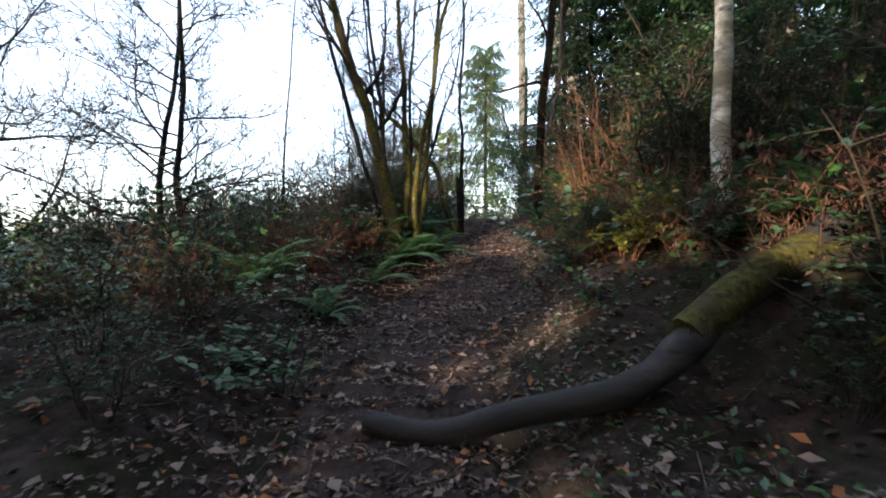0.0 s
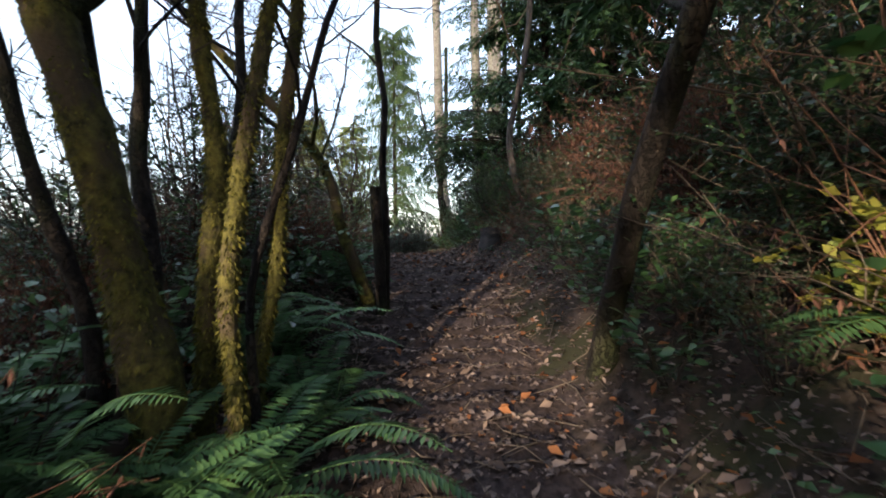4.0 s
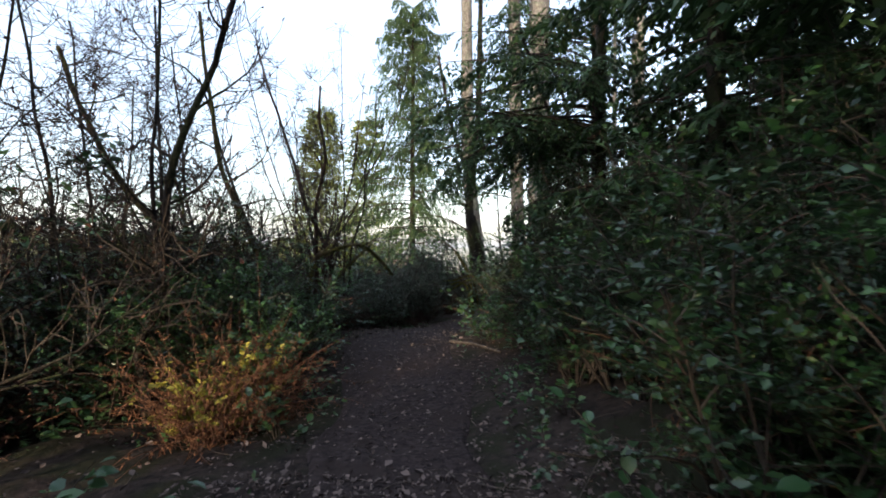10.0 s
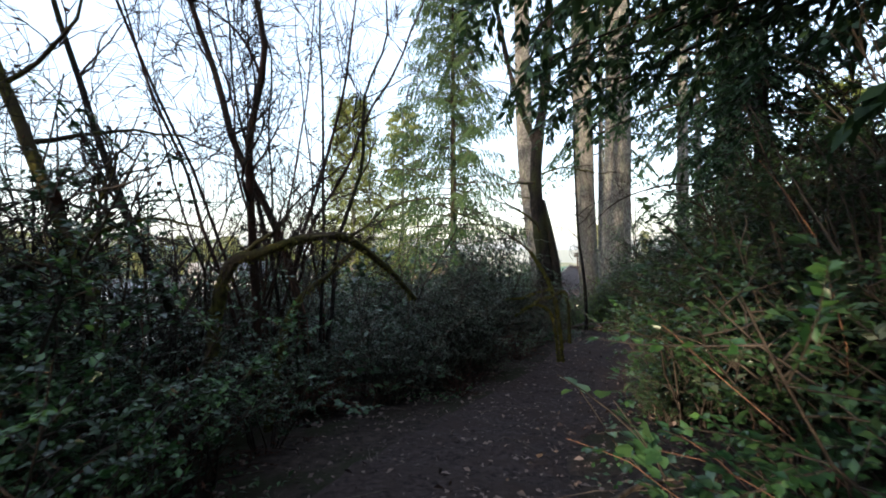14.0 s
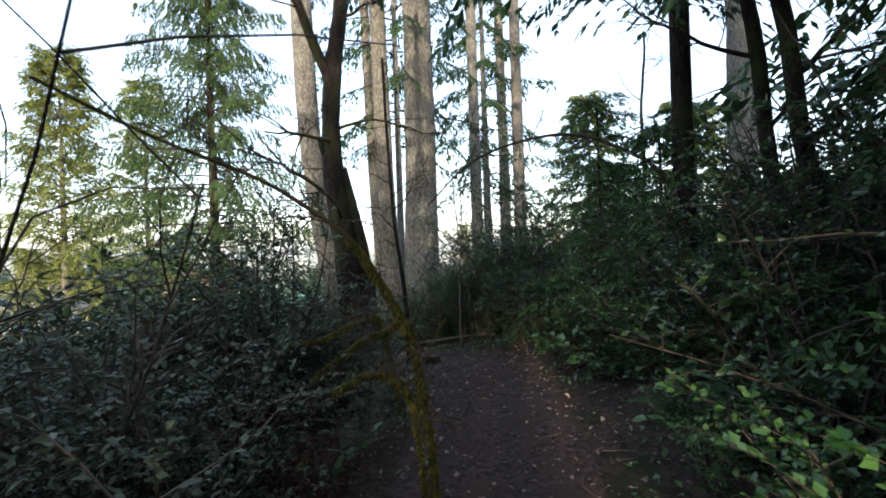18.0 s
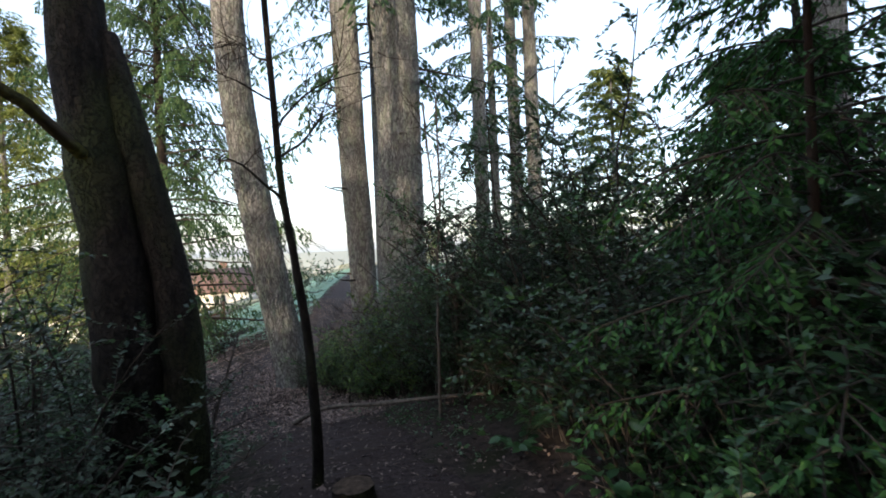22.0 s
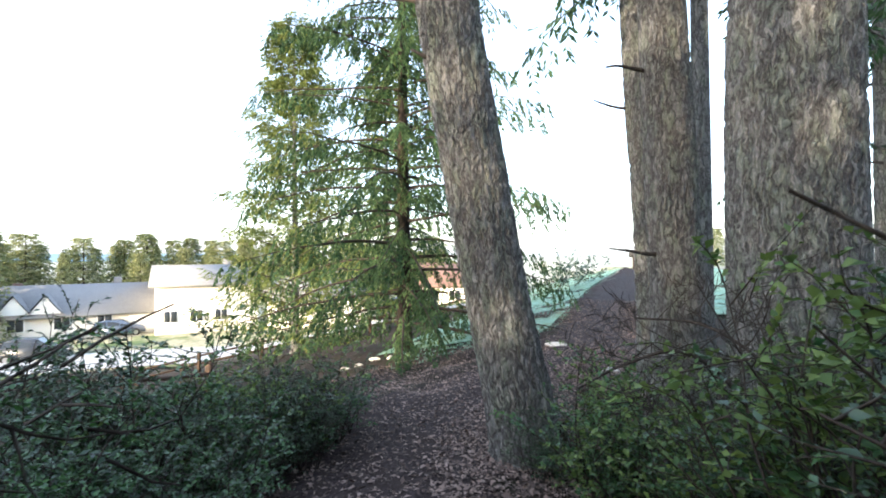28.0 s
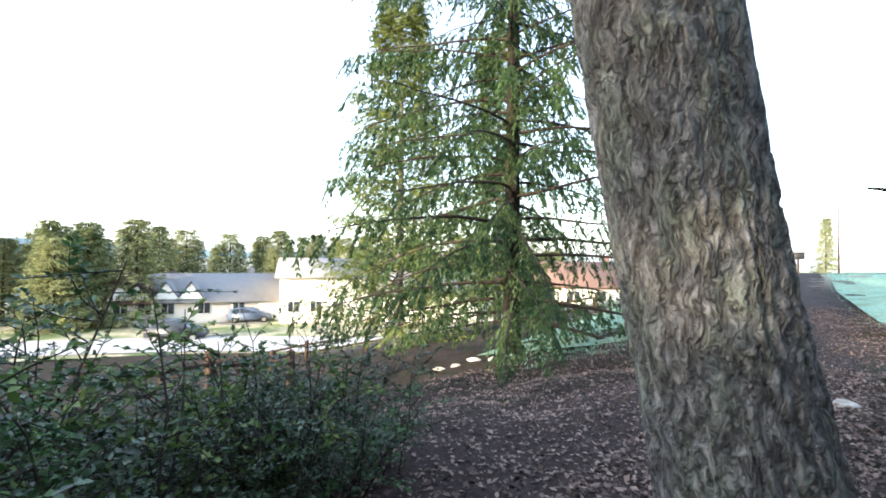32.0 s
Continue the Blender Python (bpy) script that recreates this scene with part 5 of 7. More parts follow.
# unseen trees added behind the start block the sun, with gaps for sun patches
SCREEN = conifer("slim_hemlock", "unseen slender conifer added behind the start to screen the sun", -20, -20, 16, 0.15, 2.4, 0.6, 85, M_DARKBARK, M_HEM, 44, 11, 7, 0.8, (0.42, 0.17), -0.05, 0.45, cone=0.6, twiggy=False)
HIGH_SCREEN = conifer("tall_fir", "unseen tall fir added to screen the sun with its high crown", -24, -24, 22, 0.2, 2.7, 11.5, 86, M_DARKBARK, M_HEM, 44, 12, 7, 0.9, (0.42, 0.17), -0.05, 0.45, cone=0.6, twiggy=False)
for i in range(20):
    for row in (0, 1):
        across, back = -19.5 + 1.5 * i + rng.uniform(-0.35, 0.35) + 0.75 * row, (13 if i < 4 else 10) + 5.5 * row + rng.uniform(-1, 1)
        low = -5.2 < across < -3.8 or -11.8 < across < -7.4
        half = -1.9 < across < -0.3
        slim = -3.0 < across < -1.6 or -7.4 < across < -6.0
        hx, hy, hs = 0.819 * across - 0.574 * back, -0.574 * across - 0.819 * back, rng.uniform(0.95, 1.2)
        q = copy_thing(SCREEN, pose(hx, hy, gz(hx, hy), 0, 0, rng.uniform(0, 360)))
        q.scale = (0.6, 0.6, 0.3) if low else (0.6, 0.6, 0.36) if half else (0.5, 0.5, 1.1) if slim else (0.7, 0.7, 0.5) if abs(across + 14.6) < 1.0 else (hs, hs, hs * (0.95 if across < -12 else 1.15))
        if low and row == 0:
            q = copy_thing(HIGH_SCREEN, pose(hx - 0.6, hy - 0.8, gz(hx - 0.6, hy - 0.8), 0, 0, rng.uniform(0, 360)))
            q.scale = (0.95, 0.95, (8.9 - gz(hx - 0.6, hy - 0.8)) / 11.5)
conifer("fir_tree", "drooping fir boughs hanging high between the trunks", 9.3, 35.3, 22, 0.14, 4.8, 6.6, 88, M_FIR, M_HEM, 60, 24, 12, 0.9, (0.2, 0.055), -0.08, 0.6)
conifer("fir_tree", "tall fir with drooping boughs beyond the brush", 17.0, 41.0, 24, 0.25, 5.0, 6.0, 89, M_FIR, M_HEM, 60, 24, 12, 0.9, (0.26, 0.08), -0.08, 0.6, twiggy=False)
conifer("red_cedar", "big cedar with drooping shaded sprays", 3.95, 44.6, 21, 0.26, 6.6, 0.9, 90, M_DARKBARK, M_CEDAR, 150, 32, 30, 1.0, (0.14, 0.046), -0.05, 1.15, cone=0.72, sparse=0.08)
conifer("spruce", "conifer down the slope, sunlight put into its yellow-green colour", -3.2, 54.3, 18, 0.25, 5.6, 0.6, 91, M_FIR, M_SPRUCE, 150, 30, 14, 1.1, (0.2, 0.065), 0.0, 0.55, cone=0.78, twiggy=False, bough_up=0.25)
conifer("spruce", "conifer down the slope, sunlight put into its yellow-green colour", 0.6, 62.0, 19, 0.25, 5.6, 0.6, 92, M_FIR, M_SPRUCE, 100, 24, 12, 1.0, (0.26, 0.09), 0.0, 0.5, cone=0.8, twiggy=False, bough_up=0.2)
conifer("spruce", "conifer beyond the brush, sunlight put into its yellow-green colour", 30.0, 46.0, 14, 0.25, 5.6, 0.5, 93, M_FIR, M_SPRUCE, 80, 20, 10, 0.9, (0.36, 0.12), -0.03, 0.4, cone=0.8, twiggy=False)
conifer("spruce", "conifer beyond the brush, sunlight put into its yellow-green colour", 26.0, 35.0, 10, 0.25, 5.0, 0.5, 94, M_FIR, M_SPRUCE, 70, 20, 10, 0.8, (0.34, 0.11), -0.03, 0.4, cone=0.75, twiggy=False)

# ---- logs, stump and fallen wood ----
mossy_branch("fallen_mossy_log", "dark curved fallen log, mossy at its raised end", [(-0.38, 2.36, gz(-0.38, 2.36) + 0.04), (-0.05, 2.3, gz(-0.05, 2.3) + 0.06), (0.33, 2.24, 0.58), (0.82, 2.2, 0.70), (1.1, 2.22, 0.88), (1.3, 2.3, 1.03), (1.55, 2.45, 1.14), (1.95, 2.65, 1.3), (2.7, 2.9, gz(2.7, 2.9) + 0.1)], 0.06, 0.10, 65, 600, 0.022, 0, M_LOG)
mossy_branch("moss_sleeve", "thick moss sleeve on the fallen log", [(1.14, 2.24, 0.95), (1.3, 2.3, 1.06), (1.55, 2.45, 1.17), (1.95, 2.65, 1.33), (2.3, 2.78, 1.42)], 0.088, 0.1, 67, 7000, 0.028, 0)
mossy_branch("mossy_root", "mossy dead limb jutting from the bank", [(3.0, 2.9, gz(3.0, 2.9)), (2.5, 2.4, 1.22), (2.1, 2.1, 1.1), (1.85, 1.95, 0.98)], 0.05, 0.03, 68, 800, 0.07, 2)


def stump(name, label, x, y, h, r0, m, seed):
    top = thing(name, label, "stump")
    top.location = (x, y, gz(x, y))
    pts = np.stack([np.zeros(8), np.zeros(8), np.linspace(-0.1, h, 8)], -1)
    g = Geo()
    k = 18
    a = np.linspace(0, 2 * np.pi, k, endpoint=False)
    A, Z = np.meshgrid(a, pts[:, 2])
    q = np.stack([np.cos(A), np.sin(A), Z * 2], -1).reshape(-1, 3)
    R = r0 * (1 + 0.35 * (vnoise(q * 2, seed).reshape(A.shape) - 0.5) + 0.35 * np.exp(-np.maximum(Z, 0) / 0.08))
    idx = np.arange(A.size).reshape(A.shape)
    nxt = np.roll(idx, -1, 1)
    g.add(np.stack([R * np.cos(A), R * np.sin(A), Z + 0.03 * (vnoise(q * 3, seed + 1).reshape(A.shape) - 0.5)], -1), np.stack([idx[:-1], nxt[:-1], nxt[1:], idx[1:]], -1).reshape(-1, 4))
    part("bark", g.mesh("bark", m, True), top)
    g = Geo()
    rim = np.concatenate([np.stack([R[-1] * 0.99 * np.cos(a), R[-1] * 0.99 * np.sin(a), np.full(k, h - 0.004)], -1), [[0, 0, h]]])
    j = np.arange(k)
    g.add(rim, np.stack([j, np.roll(j, -1), np.full(k, k)], -1))
    part("cut_face", g.mesh("cut_face", M_CUT), top, "rough cut wood face")


stump("stump", "short dark stump at the path's edge", 2.05, 11.4, 0.30, 0.14, M_LOG, 3)
stump("stump", "small black stump at the foot of the sapling", 5.62, 26.2, 0.16, 0.13, M_DARKBARK, 4)
stump("broken_stump", "dark rotten stump against the foot of the leaning fir", 6.88, 33.25, 0.42, 0.09, M_DARKBARK, 5)
mossy_branch("fallen_branch", "pale fallen branch lying across the path", [(5.9, 29.95, gz(5.9, 29.95) + 0.06), (6.2, 29.35, 1.02), (6.65, 28.6, 1.2), (7.07, 27.95, 1.36), (7.5, 27.5, 1.45)], 0.03, 0.022, 69, 0, 0.05, 0, M_PALETWIG)
mossy_branch("fallen_branch", "dark rotting branch on the path's edge", [(q_[0], q_[1], gz(*q_) + 0.03) for q_ in ((2.15, 17.5), (2.4, 17.1), (2.6, 16.6))], 0.026, 0.016, 70, 0, 0.05, 0, M_SNAG)
mossy_branch("fallen_branch", "pale dead branch beside the footpath", [(q_[0], q_[1], gz(*q_) + 0.04) for q_ in ((2.3, 17.9), (2.6, 18.1), (3.0, 18.1))], 0.014, 0.009, 71, 0, 0.05, 0, M_PALETWIG)
mossy_branch("dead_limb", "grey lichen-covered dead limb across the shrubs", [(9.2, 31.5, gz(9.2, 31.5) + 0.1), (8.8, 31.6, 1.25), (8.3, 31.7, 1.4), (7.8, 31.6, 1.3), (7.4, 31.5, 1.15)], 0.02, 0.008, 72, 0, 0.05, 9, M_TWIG, 0.9)

# ---- undergrowth ----
# first stretch: low ferns and broad leaves below, dark brush above
scatter("fern", 3.5, 8.5, -2.8, -0.95, 16, 0.7, 1.15)
scatter("salal", 2.2, 8, -3.4, -1.0, 34, 0.7, 1.2)
scatter("bramble", 1.6, 8, -3.5, -1.0, 14, 0.8, 1.2)
scatter("huck", 1.5, 9, -6.0, -2.4, 22, 0.7, 1.0)
scatter("grey", 0, 10, -7.5, -3.4, 18, 0.8, 1.15)
scatter("back", -2, 10, -10.0, -4.5, 22, 0.8, 1.2)
scatter("dead", 5, 10, -5.0, -2.2, 6, 0.6, 0.9)
scatter("brown", 2, 10, -5.5, -1.8, 10, 0.5, 0.8)
scatter("twig", 1, 10, -6.5, -2.5, 12, 0.8, 1.2)
scatter("fern", 2.9, 6.5, 1.4, 2.8, 10, 0.7, 1.05)
scatter("salal", 2.7, 9, 0.9, 3.5, 40, 0.7, 1.3)
scatter("salal", 8, 14, 0.95, 3.0, 12, 0.5, 0.85)
scatter("salal", 8, 16, -3.5, -0.85, 40, 0.6, 1.1)
scatter("bramble", 2.5, 8, 1.6, 4.0, 14, 0.8, 1.2)
for bx, by, bs in ((2.4, 5.2, 0.9), (2.9, 5.9, 1.1), (3.3, 5.0, 1.0), (2.2, 6.2, 0.9), (3.7, 6.2, 1.1)):
    plant("cane", bx, by, bs)
scatter("brown", 1, 9, 1.6, 6, 12, 0.8, 1.3)
scatter("dead", 3, 9, 1.5, 4.5, 8, 0.6, 0.9)
scatter("huck", 1, 9, 1.9, 6, 30, 0.8, 1.6)
scatter("yellow", 3, 7, 1.4, 3.4, 6, 0.8, 1.3)
scatter("twig", 2, 10, 2.5, 7, 16, 1.0, 1.6)
scatter("back", 0, 12, 4.5, 10, 30, 1.1, 1.9)
scatter("stick", 6, 11, 1.2, 3.6, 12, 0.7, 1.2)
# second stretch: brown bank and brushwood, then the shrubs close in
scatter("brown", 8.5, 12, 1.8, 5.5, 20, 0.9, 1.6)
scatter("stick", 8.5, 12, 1.5, 3.8, 13, 0.7, 1.1)
scatter("dead", 9, 13, 1.7, 3.5, 5, 0.6, 0.9)
scatter("salal", 9, 18, 0.85, 1.9, 18, 0.7, 1.2)
scatter("fresh", 10.5, 18, 1.35, 2.8, 14, 0.7, 1.3)
scatter("huck", 11.8, 20, 1.3, 3.2, 36, 0.9, 1.4)
scatter("tall", 12, 21, 2.3, 5.0, 20, 0.8, 1.15)
scatter("back", 9, 22, 4.5, 9, 30, 1.3, 2.2)
scatter("tall", 3, 12, 3.2, 6.5, 12, 0.7, 1.1)
scatter("bramble", 10, 18, 1.1, 3, 12, 0.8, 1.3)
scatter("fern", 8.6, 14.5, -1.8, -0.9, 8, 0.6, 0.9)
scatter("brown", 9, 16, -4.5, -1.1, 24, 0.6, 1.0)
scatter("salal", 9, 18, -2.0, -0.85, 20, 0.7, 1.2)
scatter("yellow", 14, 15.6, -1.6, -1.1, 3, 0.7, 0.95)
scatter("grey", 10, 20, -6, -2.2, 30, 1.0, 1.7)
scatter("huck", 11, 21, -4.5, -1.35, 40, 0.6, 1.05)
scatter("back", 9, 22, -9, -4.2, 30, 1.3, 1.9)
scatter("tall", 10, 22, -6, -3.0, 12, 0.6, 0.9)
scatter("twig", 11, 21, -5.5, -2, 14, 0.9, 1.4)
scatter("bramble", 14, 20, -2.2, -1.0, 10, 0.8, 1.2)
# third stretch: dense brush both sides
scatter("grey", 19, 26.5, -4.5, -1.1, 46, 0.8, 1.25)
scatter("huck", 18.5, 27, -5.0, -1.3, 40, 0.7, 1.15)
scatter("back", 20, 30, -9, -3.5, 40, 1.2, 1.9)
scatter("brown", 17.5, 22, -2.2, -1.0, 10, 0.5, 0.8)
scatter("salal", 19, 30, -2, -0.85, 16, 0.7, 1.2)
scatter("fresh", 19, 27, 1.15, 2.6, 26, 0.7, 1.25)
scatter("huck", 18, 28, 1.25, 3.5, 36, 0.9, 1.4)
scatter("tall", 18, 27.5, 2.4, 5.5, 18, 0.65, 0.95)
scatter("twig", 17, 24, 2.0, 5, 12, 1.2, 2.0)
scatter("back", 18, 29, 4.8, 11, 44, 1.5, 2.3)
scatter("fern", 20.5, 23, 0.9, 1.5, 3, 0.5, 0.7)
scatter("salal", 20, 27, 0.85, 1.6, 14, 0.8, 1.3)
# last stretch: shrubs either side of the opening
scatter("fresh", 26, 30.5, 1.75, 2.8, 14, 0.6, 1.0)
scatter("huck", 26, 32, 1.75, 4.0, 26, 0.6, 1.05)
scatter("grey", 29.5, 33, 1.7, 3.5, 8, 0.5, 0.8)
scatter("huck", 26, 31.5, -5.0, -1.3, 30, 0.55, 0.95)
scatter("fresh", 27, 32, -4.0, -1.4, 14, 0.6, 0.9)
scatter("back", 28, 34, -9, -4.2, 18, 1.0, 1.4)
for bx, by, bs in ((3.4, 32.2, 1.5), (3.0, 31.2, 1.4), (2.6, 33.0, 1.3), (2.2, 32.0, 1.5), (4.0, 34.1, 0.8), (3.6, 34.6, 0.85), (3.1, 33.8, 0.95), (2.2, 34.2, 1.0), (3.7, 33.2, 0.8)):
    plant("fresh" if bs > 1.2 else "huck", bx, by, bs)
for bx, by, bs in ((7.3, 30.9, 0.75), (7.7, 31.4, 0.8), (8.2, 31.2, 0.9), (7.1, 31.9, 0.6), (8.0, 30.5, 0.9), (7.5, 30.2, 0.9)):
    plant("fresh" if bs < 0.8 else "huck", bx, by, bs)
scatter("tall", 23.0, 26.5, -3.6, -1.7, 6, 0.75, 1.1)
scatter("huck", 32, 34.5, -4.6, -2.4, 9, 0.6, 0.9)
plant("dead", 0.5, 14.95, 1.05)
plant("dead", 0.35, 15.35, 1.1)
plant("dead", 0.62, 15.2, 0.8)
plant("dead", 2.35, 11.5, 0.7)
plant("dead", 2.6, 11.1, 0.6)
plant("bramble", 2.2, 10.6, 1.0)
for bx, by, bs in ((2.3, 10.7, 0.8), (2.5, 11.0, 0.9), (2.15, 10.2, 0.7), (2.7, 10.4, 1.0)):
    plant("stick", bx, by, bs)
plant("fresh", 2.6, 12.6, 0.9)
for bx, by, bs in ((0.0, 15.25, 1.1), (-0.2, 15.4, 1.25), (-0.1, 15.65, 1.2), (-0.35, 15.2, 0.9)):
    plant("yellow", bx, by, bs)
for fx, fy, fs in ((-0.32, 6.72, 1.3), (-0.6, 6.2, 1.25), (-0.1, 7.35, 1.0), (-1.3, 6.5, 1.2), (-0.55, 7.7, 1.0), (-0.75, 5.2, 1.0), (-1.7, 5.5, 1.1)):
    plant("fern", fx, fy, fs)
plant("fern", 0.0, 9.3, 0.95)
for s_ in (0, 1, 2):
    plant("huck", 6.35 + 0.45 * s_, 32.75 + 0.1 * s_, 0.6)

# wall of tall shrubs on the inner side of the bend, and leafy ones before the opening
scatter("tall", 18, 25.5, 1.8, 2.7, 13, 0.6, 0.85)
for bx, by, bs in ((7.2, 27.9, 1.0), (7.7, 27.2, 1.15), (8.3, 27.7, 1.2), (8.0, 28.6, 1.0), (8.9, 27.0, 1.3), (8.7, 28.6, 1.1), (7.5, 26.4, 1.1), (8.4, 26.1, 1.2), (7.0, 25.6, 0.9)):
    plant("leafy", bx, by, bs)
for bx, by, bs in ((4.6, 20.9, 0.8), (4.9, 22.2, 0.85), (5.4, 23.2, 0.85), (4.2, 20.0, 0.75)):
    plant("tall", bx, by, bs)
scatter("grey", 29, 31.5, 1.5, 3.2, 8, 0.55, 0.8)
for bx, by, bs in ((0.3, 17.3, 0.95), (0.15, 17.9, 1.0), (-0.2, 17.0, 0.9), (0.35, 18.6, 0.95), (-0.3, 18.3, 1.0), (0.5, 19.1, 0.8)):
    plant("fresh" if by < 17.95 else "huck", bx, by, bs)
for bx, by, bs in ((4.45, 33.1, 0.75), (4.1, 33.6, 0.8), (4.2, 32.6, 0.7), (3.8, 33.0, 0.9), (4.0, 32.1, 0.75), (3.6, 31.4, 0.95)):
    plant("huck", bx, by, bs)
for bx, by, bs in ((3.1, 32.0, 0.68), (2.6, 32.9, 0.7), (3.3, 30.8, 0.6), (2.3, 31.6, 0.75)):
    plant("tall", bx, by, bs)
for i in range(26):
    bx, by = rng.uniform(11.5, 24), rng.uniform(28, 40)
    plant("back", bx, by, rng.uniform(1.5, 2.3))
scatter("tall", 9, 21, -7, -3.4, 12, 0.75, 1.0)
scatter("twig", 10, 22, -6, -2.4, 16, 1.2, 1.9)
for k_, (tx, ty, sd) in enumerate(((-2.6, 13.6, 401), (-3.4, 15.5, 402), (-1.4, 14.3, 403), (-2.4, 18.0, 404), (-1.3, 17.4, 405), (-3.0, 20.2, 406))):
    bare_tree("bare_thin_tree", "leafless thin tree with a net of twigs", tx, ty, [(0.1, 0, 0.9), (-0.1, 0.1, 2.2), (-0.35 + 0.2 * (k_ % 3), 0.1, 4.4)], 0.035, 0.012, sd, M_DARKBARK, 15, 0.2, 1.7, 8, 6, up=0.5, buds=True)

# thicket beyond the great firs, and the leafy bank before the opening
for i in range(20):
    bx, by = rng.uniform(9.6, 12.8), rng.uniform(29.2, 36)
    plant(("huck", "back", "huck")[i % 3], bx, by, rng.uniform(0.9, 1.4))
for i in range(9):
    plant("tall", rng.uniform(10.2, 14), rng.uniform(29.5, 37), rng.uniform(0.7, 1.0))
for bx, by, bs in ((4.2, 28.5, 0.8), (3.9, 29.3, 0.8), (3.5, 28.3, 0.9), (3.3, 29.0, 0.9)):
    plant("leafy", bx, by, bs)
for bx, by, bs in ((1.55, 3.7, 0.8), (-0.95, 3.9, 0.7)):
    plant("fern", bx, by, bs)

# dark wall of brush on the high side
scatter("tall", 4.5, 8.5, 1.9, 3.3, 8, 0.65, 0.95)
scatter("huck", 4, 11, 1.5, 2.6, 14, 0.8, 1.2)
scatter("tall", 19.5, 24.5, 1.8, 2.8, 8, 0.85, 1.1)
for by, lat, bs in ((20.6, -0.95, 0.45), (21.2, -1.0, 0.55), (21.8, -0.95, 0.5), (22.3, -1.05, 0.6), (20.9, -1.35, 0.7), (21.6, -1.45, 0.75)):
    bx, by = along(by, lat)
    plant("brown" if bs < 0.52 else "grey", bx, by, bs)
conifer("young_hemlock", "young hemlock with fresh green drooping sprays at the bend", 7.15, 24.2, 3.4, 0.035, 1.35, 0.25, 301, M_REDBARK, M_YOUNG, 60, 20, 16, 0.34, (0.042, 0.016), -0.07, 0.5, cone=0.75, top_r=0.01, sides=8)
conifer("young_hemlock", "young hemlock with fresh green drooping sprays at the bend", 6.75, 23.0, 2.7, 0.03, 1.0, 0.2, 302, M_REDBARK, M_YOUNG, 50, 18, 16, 0.3, (0.04, 0.016), -0.07, 0.5, cone=0.75, top_r=0.01, sides=8)
conifer("young_hemlock", "taller young hemlock behind the bend", 8.2, 24.9, 2.7, 0.035, 1.3, 0.2, 303, M_REDBARK, M_YOUNG, 64, 20, 16, 0.4, (0.05, 0.018), -0.07, 0.5, cone=0.75, top_r=0.01, sides=8)

# overhanging hemlock on the high side of the second stretch
conifer("hemlock", "dark hemlock leaning its boughs over the path", 4.6, 18.2, 13, 0.1, 2.9, 2.9, 310, M_DARKBARK, M_HEM, 48, 26, 24, 0.6, (0.085, 0.03), -0.05, 0.5, cone=0.7, extra=(24, 150, 235, 2.2, 3.8, 2.9))
conifer("hemlock", "dense dark conifer closing the high side of the path", 5.0, 16.2, 11, 0.12, 2.3, 1.4, 311, M_DARKBARK, M_HEM, 78, 24, 18, 0.6, (0.11, 0.042), -0.05, 0.5, cone=0.6)
# brush behind the mossy clump
for bx, by, bs in ((-1.0, 8.1, 0.65), (-0.8, 8.8, 0.7), (-1.7, 8.4, 0.75)):
    plant("tall", bx, by, bs)
# brush of the first stretch
for bx, by, bs in ((-2.2, 4.6, 0.9), (-2.8, 5.4, 1.1), (-3.3, 4.4, 1.15), (-3.6, 6.4, 1.2), (-2.6, 7.2, 1.1), (-4.2, 5.5, 1.2), (-2.5, 3.6, 0.7), (-3.2, 3.2, 0.9)):
    plant("grey" if bs > 1.05 else "fresh" if bs > 0.8 else "yellow", bx, by, bs)
for bx, by, bs in ((-0.9, 2.75, 0.9), (-1.05, 3.05, 0.8), (-1.2, 2.6, 0.7), (0.95, 2.9, 0.6), (1.5, 2.9, 0.8), (1.9, 3.1, 0.9)):
    plant("salal", bx, by, bs)
for bx, by, bs in ((1.6, 6.3, 0.5), (1.75, 6.9, 0.7), (1.9, 5.6, 0.8), (2.3, 4.9, 0.9), (2.4, 6.2, 1.1)):
    plant("huck", bx, by, bs)
for kind_, bx, by, bs in (("huck", 2.35, 2.65, 0.5), ("huck", 2.7, 3.05, 0.6), ("fern", 2.2, 2.35, 0.7), ("huck", 2.5, 2.1, 0.6), ("bramble", 2.0, 2.9, 0.9)):
    plant(kind_, bx, by, bs)
# canes and brambles on the sunlit edge of the bank
for kind_, bx, by, bs in (("cane", 1.6, 4.75, 0.95), ("cane", 1.95, 5.05, 1.1), ("cane", 1.85, 5.7, 1.0), ("bramble", 1.95, 4.7, 1.35), ("bramble", 2.1, 5.3, 1.3), ("bramble", 1.75, 4.45, 1.1)):
    plant(kind_, bx, by, bs)
# unseen brush added close behind and beside the start to darken it
for bx, by, bs in ((-3.3, 0.6, 0.8), (-3.7, -0.9, 1.0), (2.4, 0.0, 0.9), (2.8, -1.3, 1.1), (-1.9, -2.6, 1.0), (2.1, -2.8, 1.0), (3.6, 0.3, 1.1), (-3.7, -0.2, 1.1)):
    plant("tall", bx, by, bs)
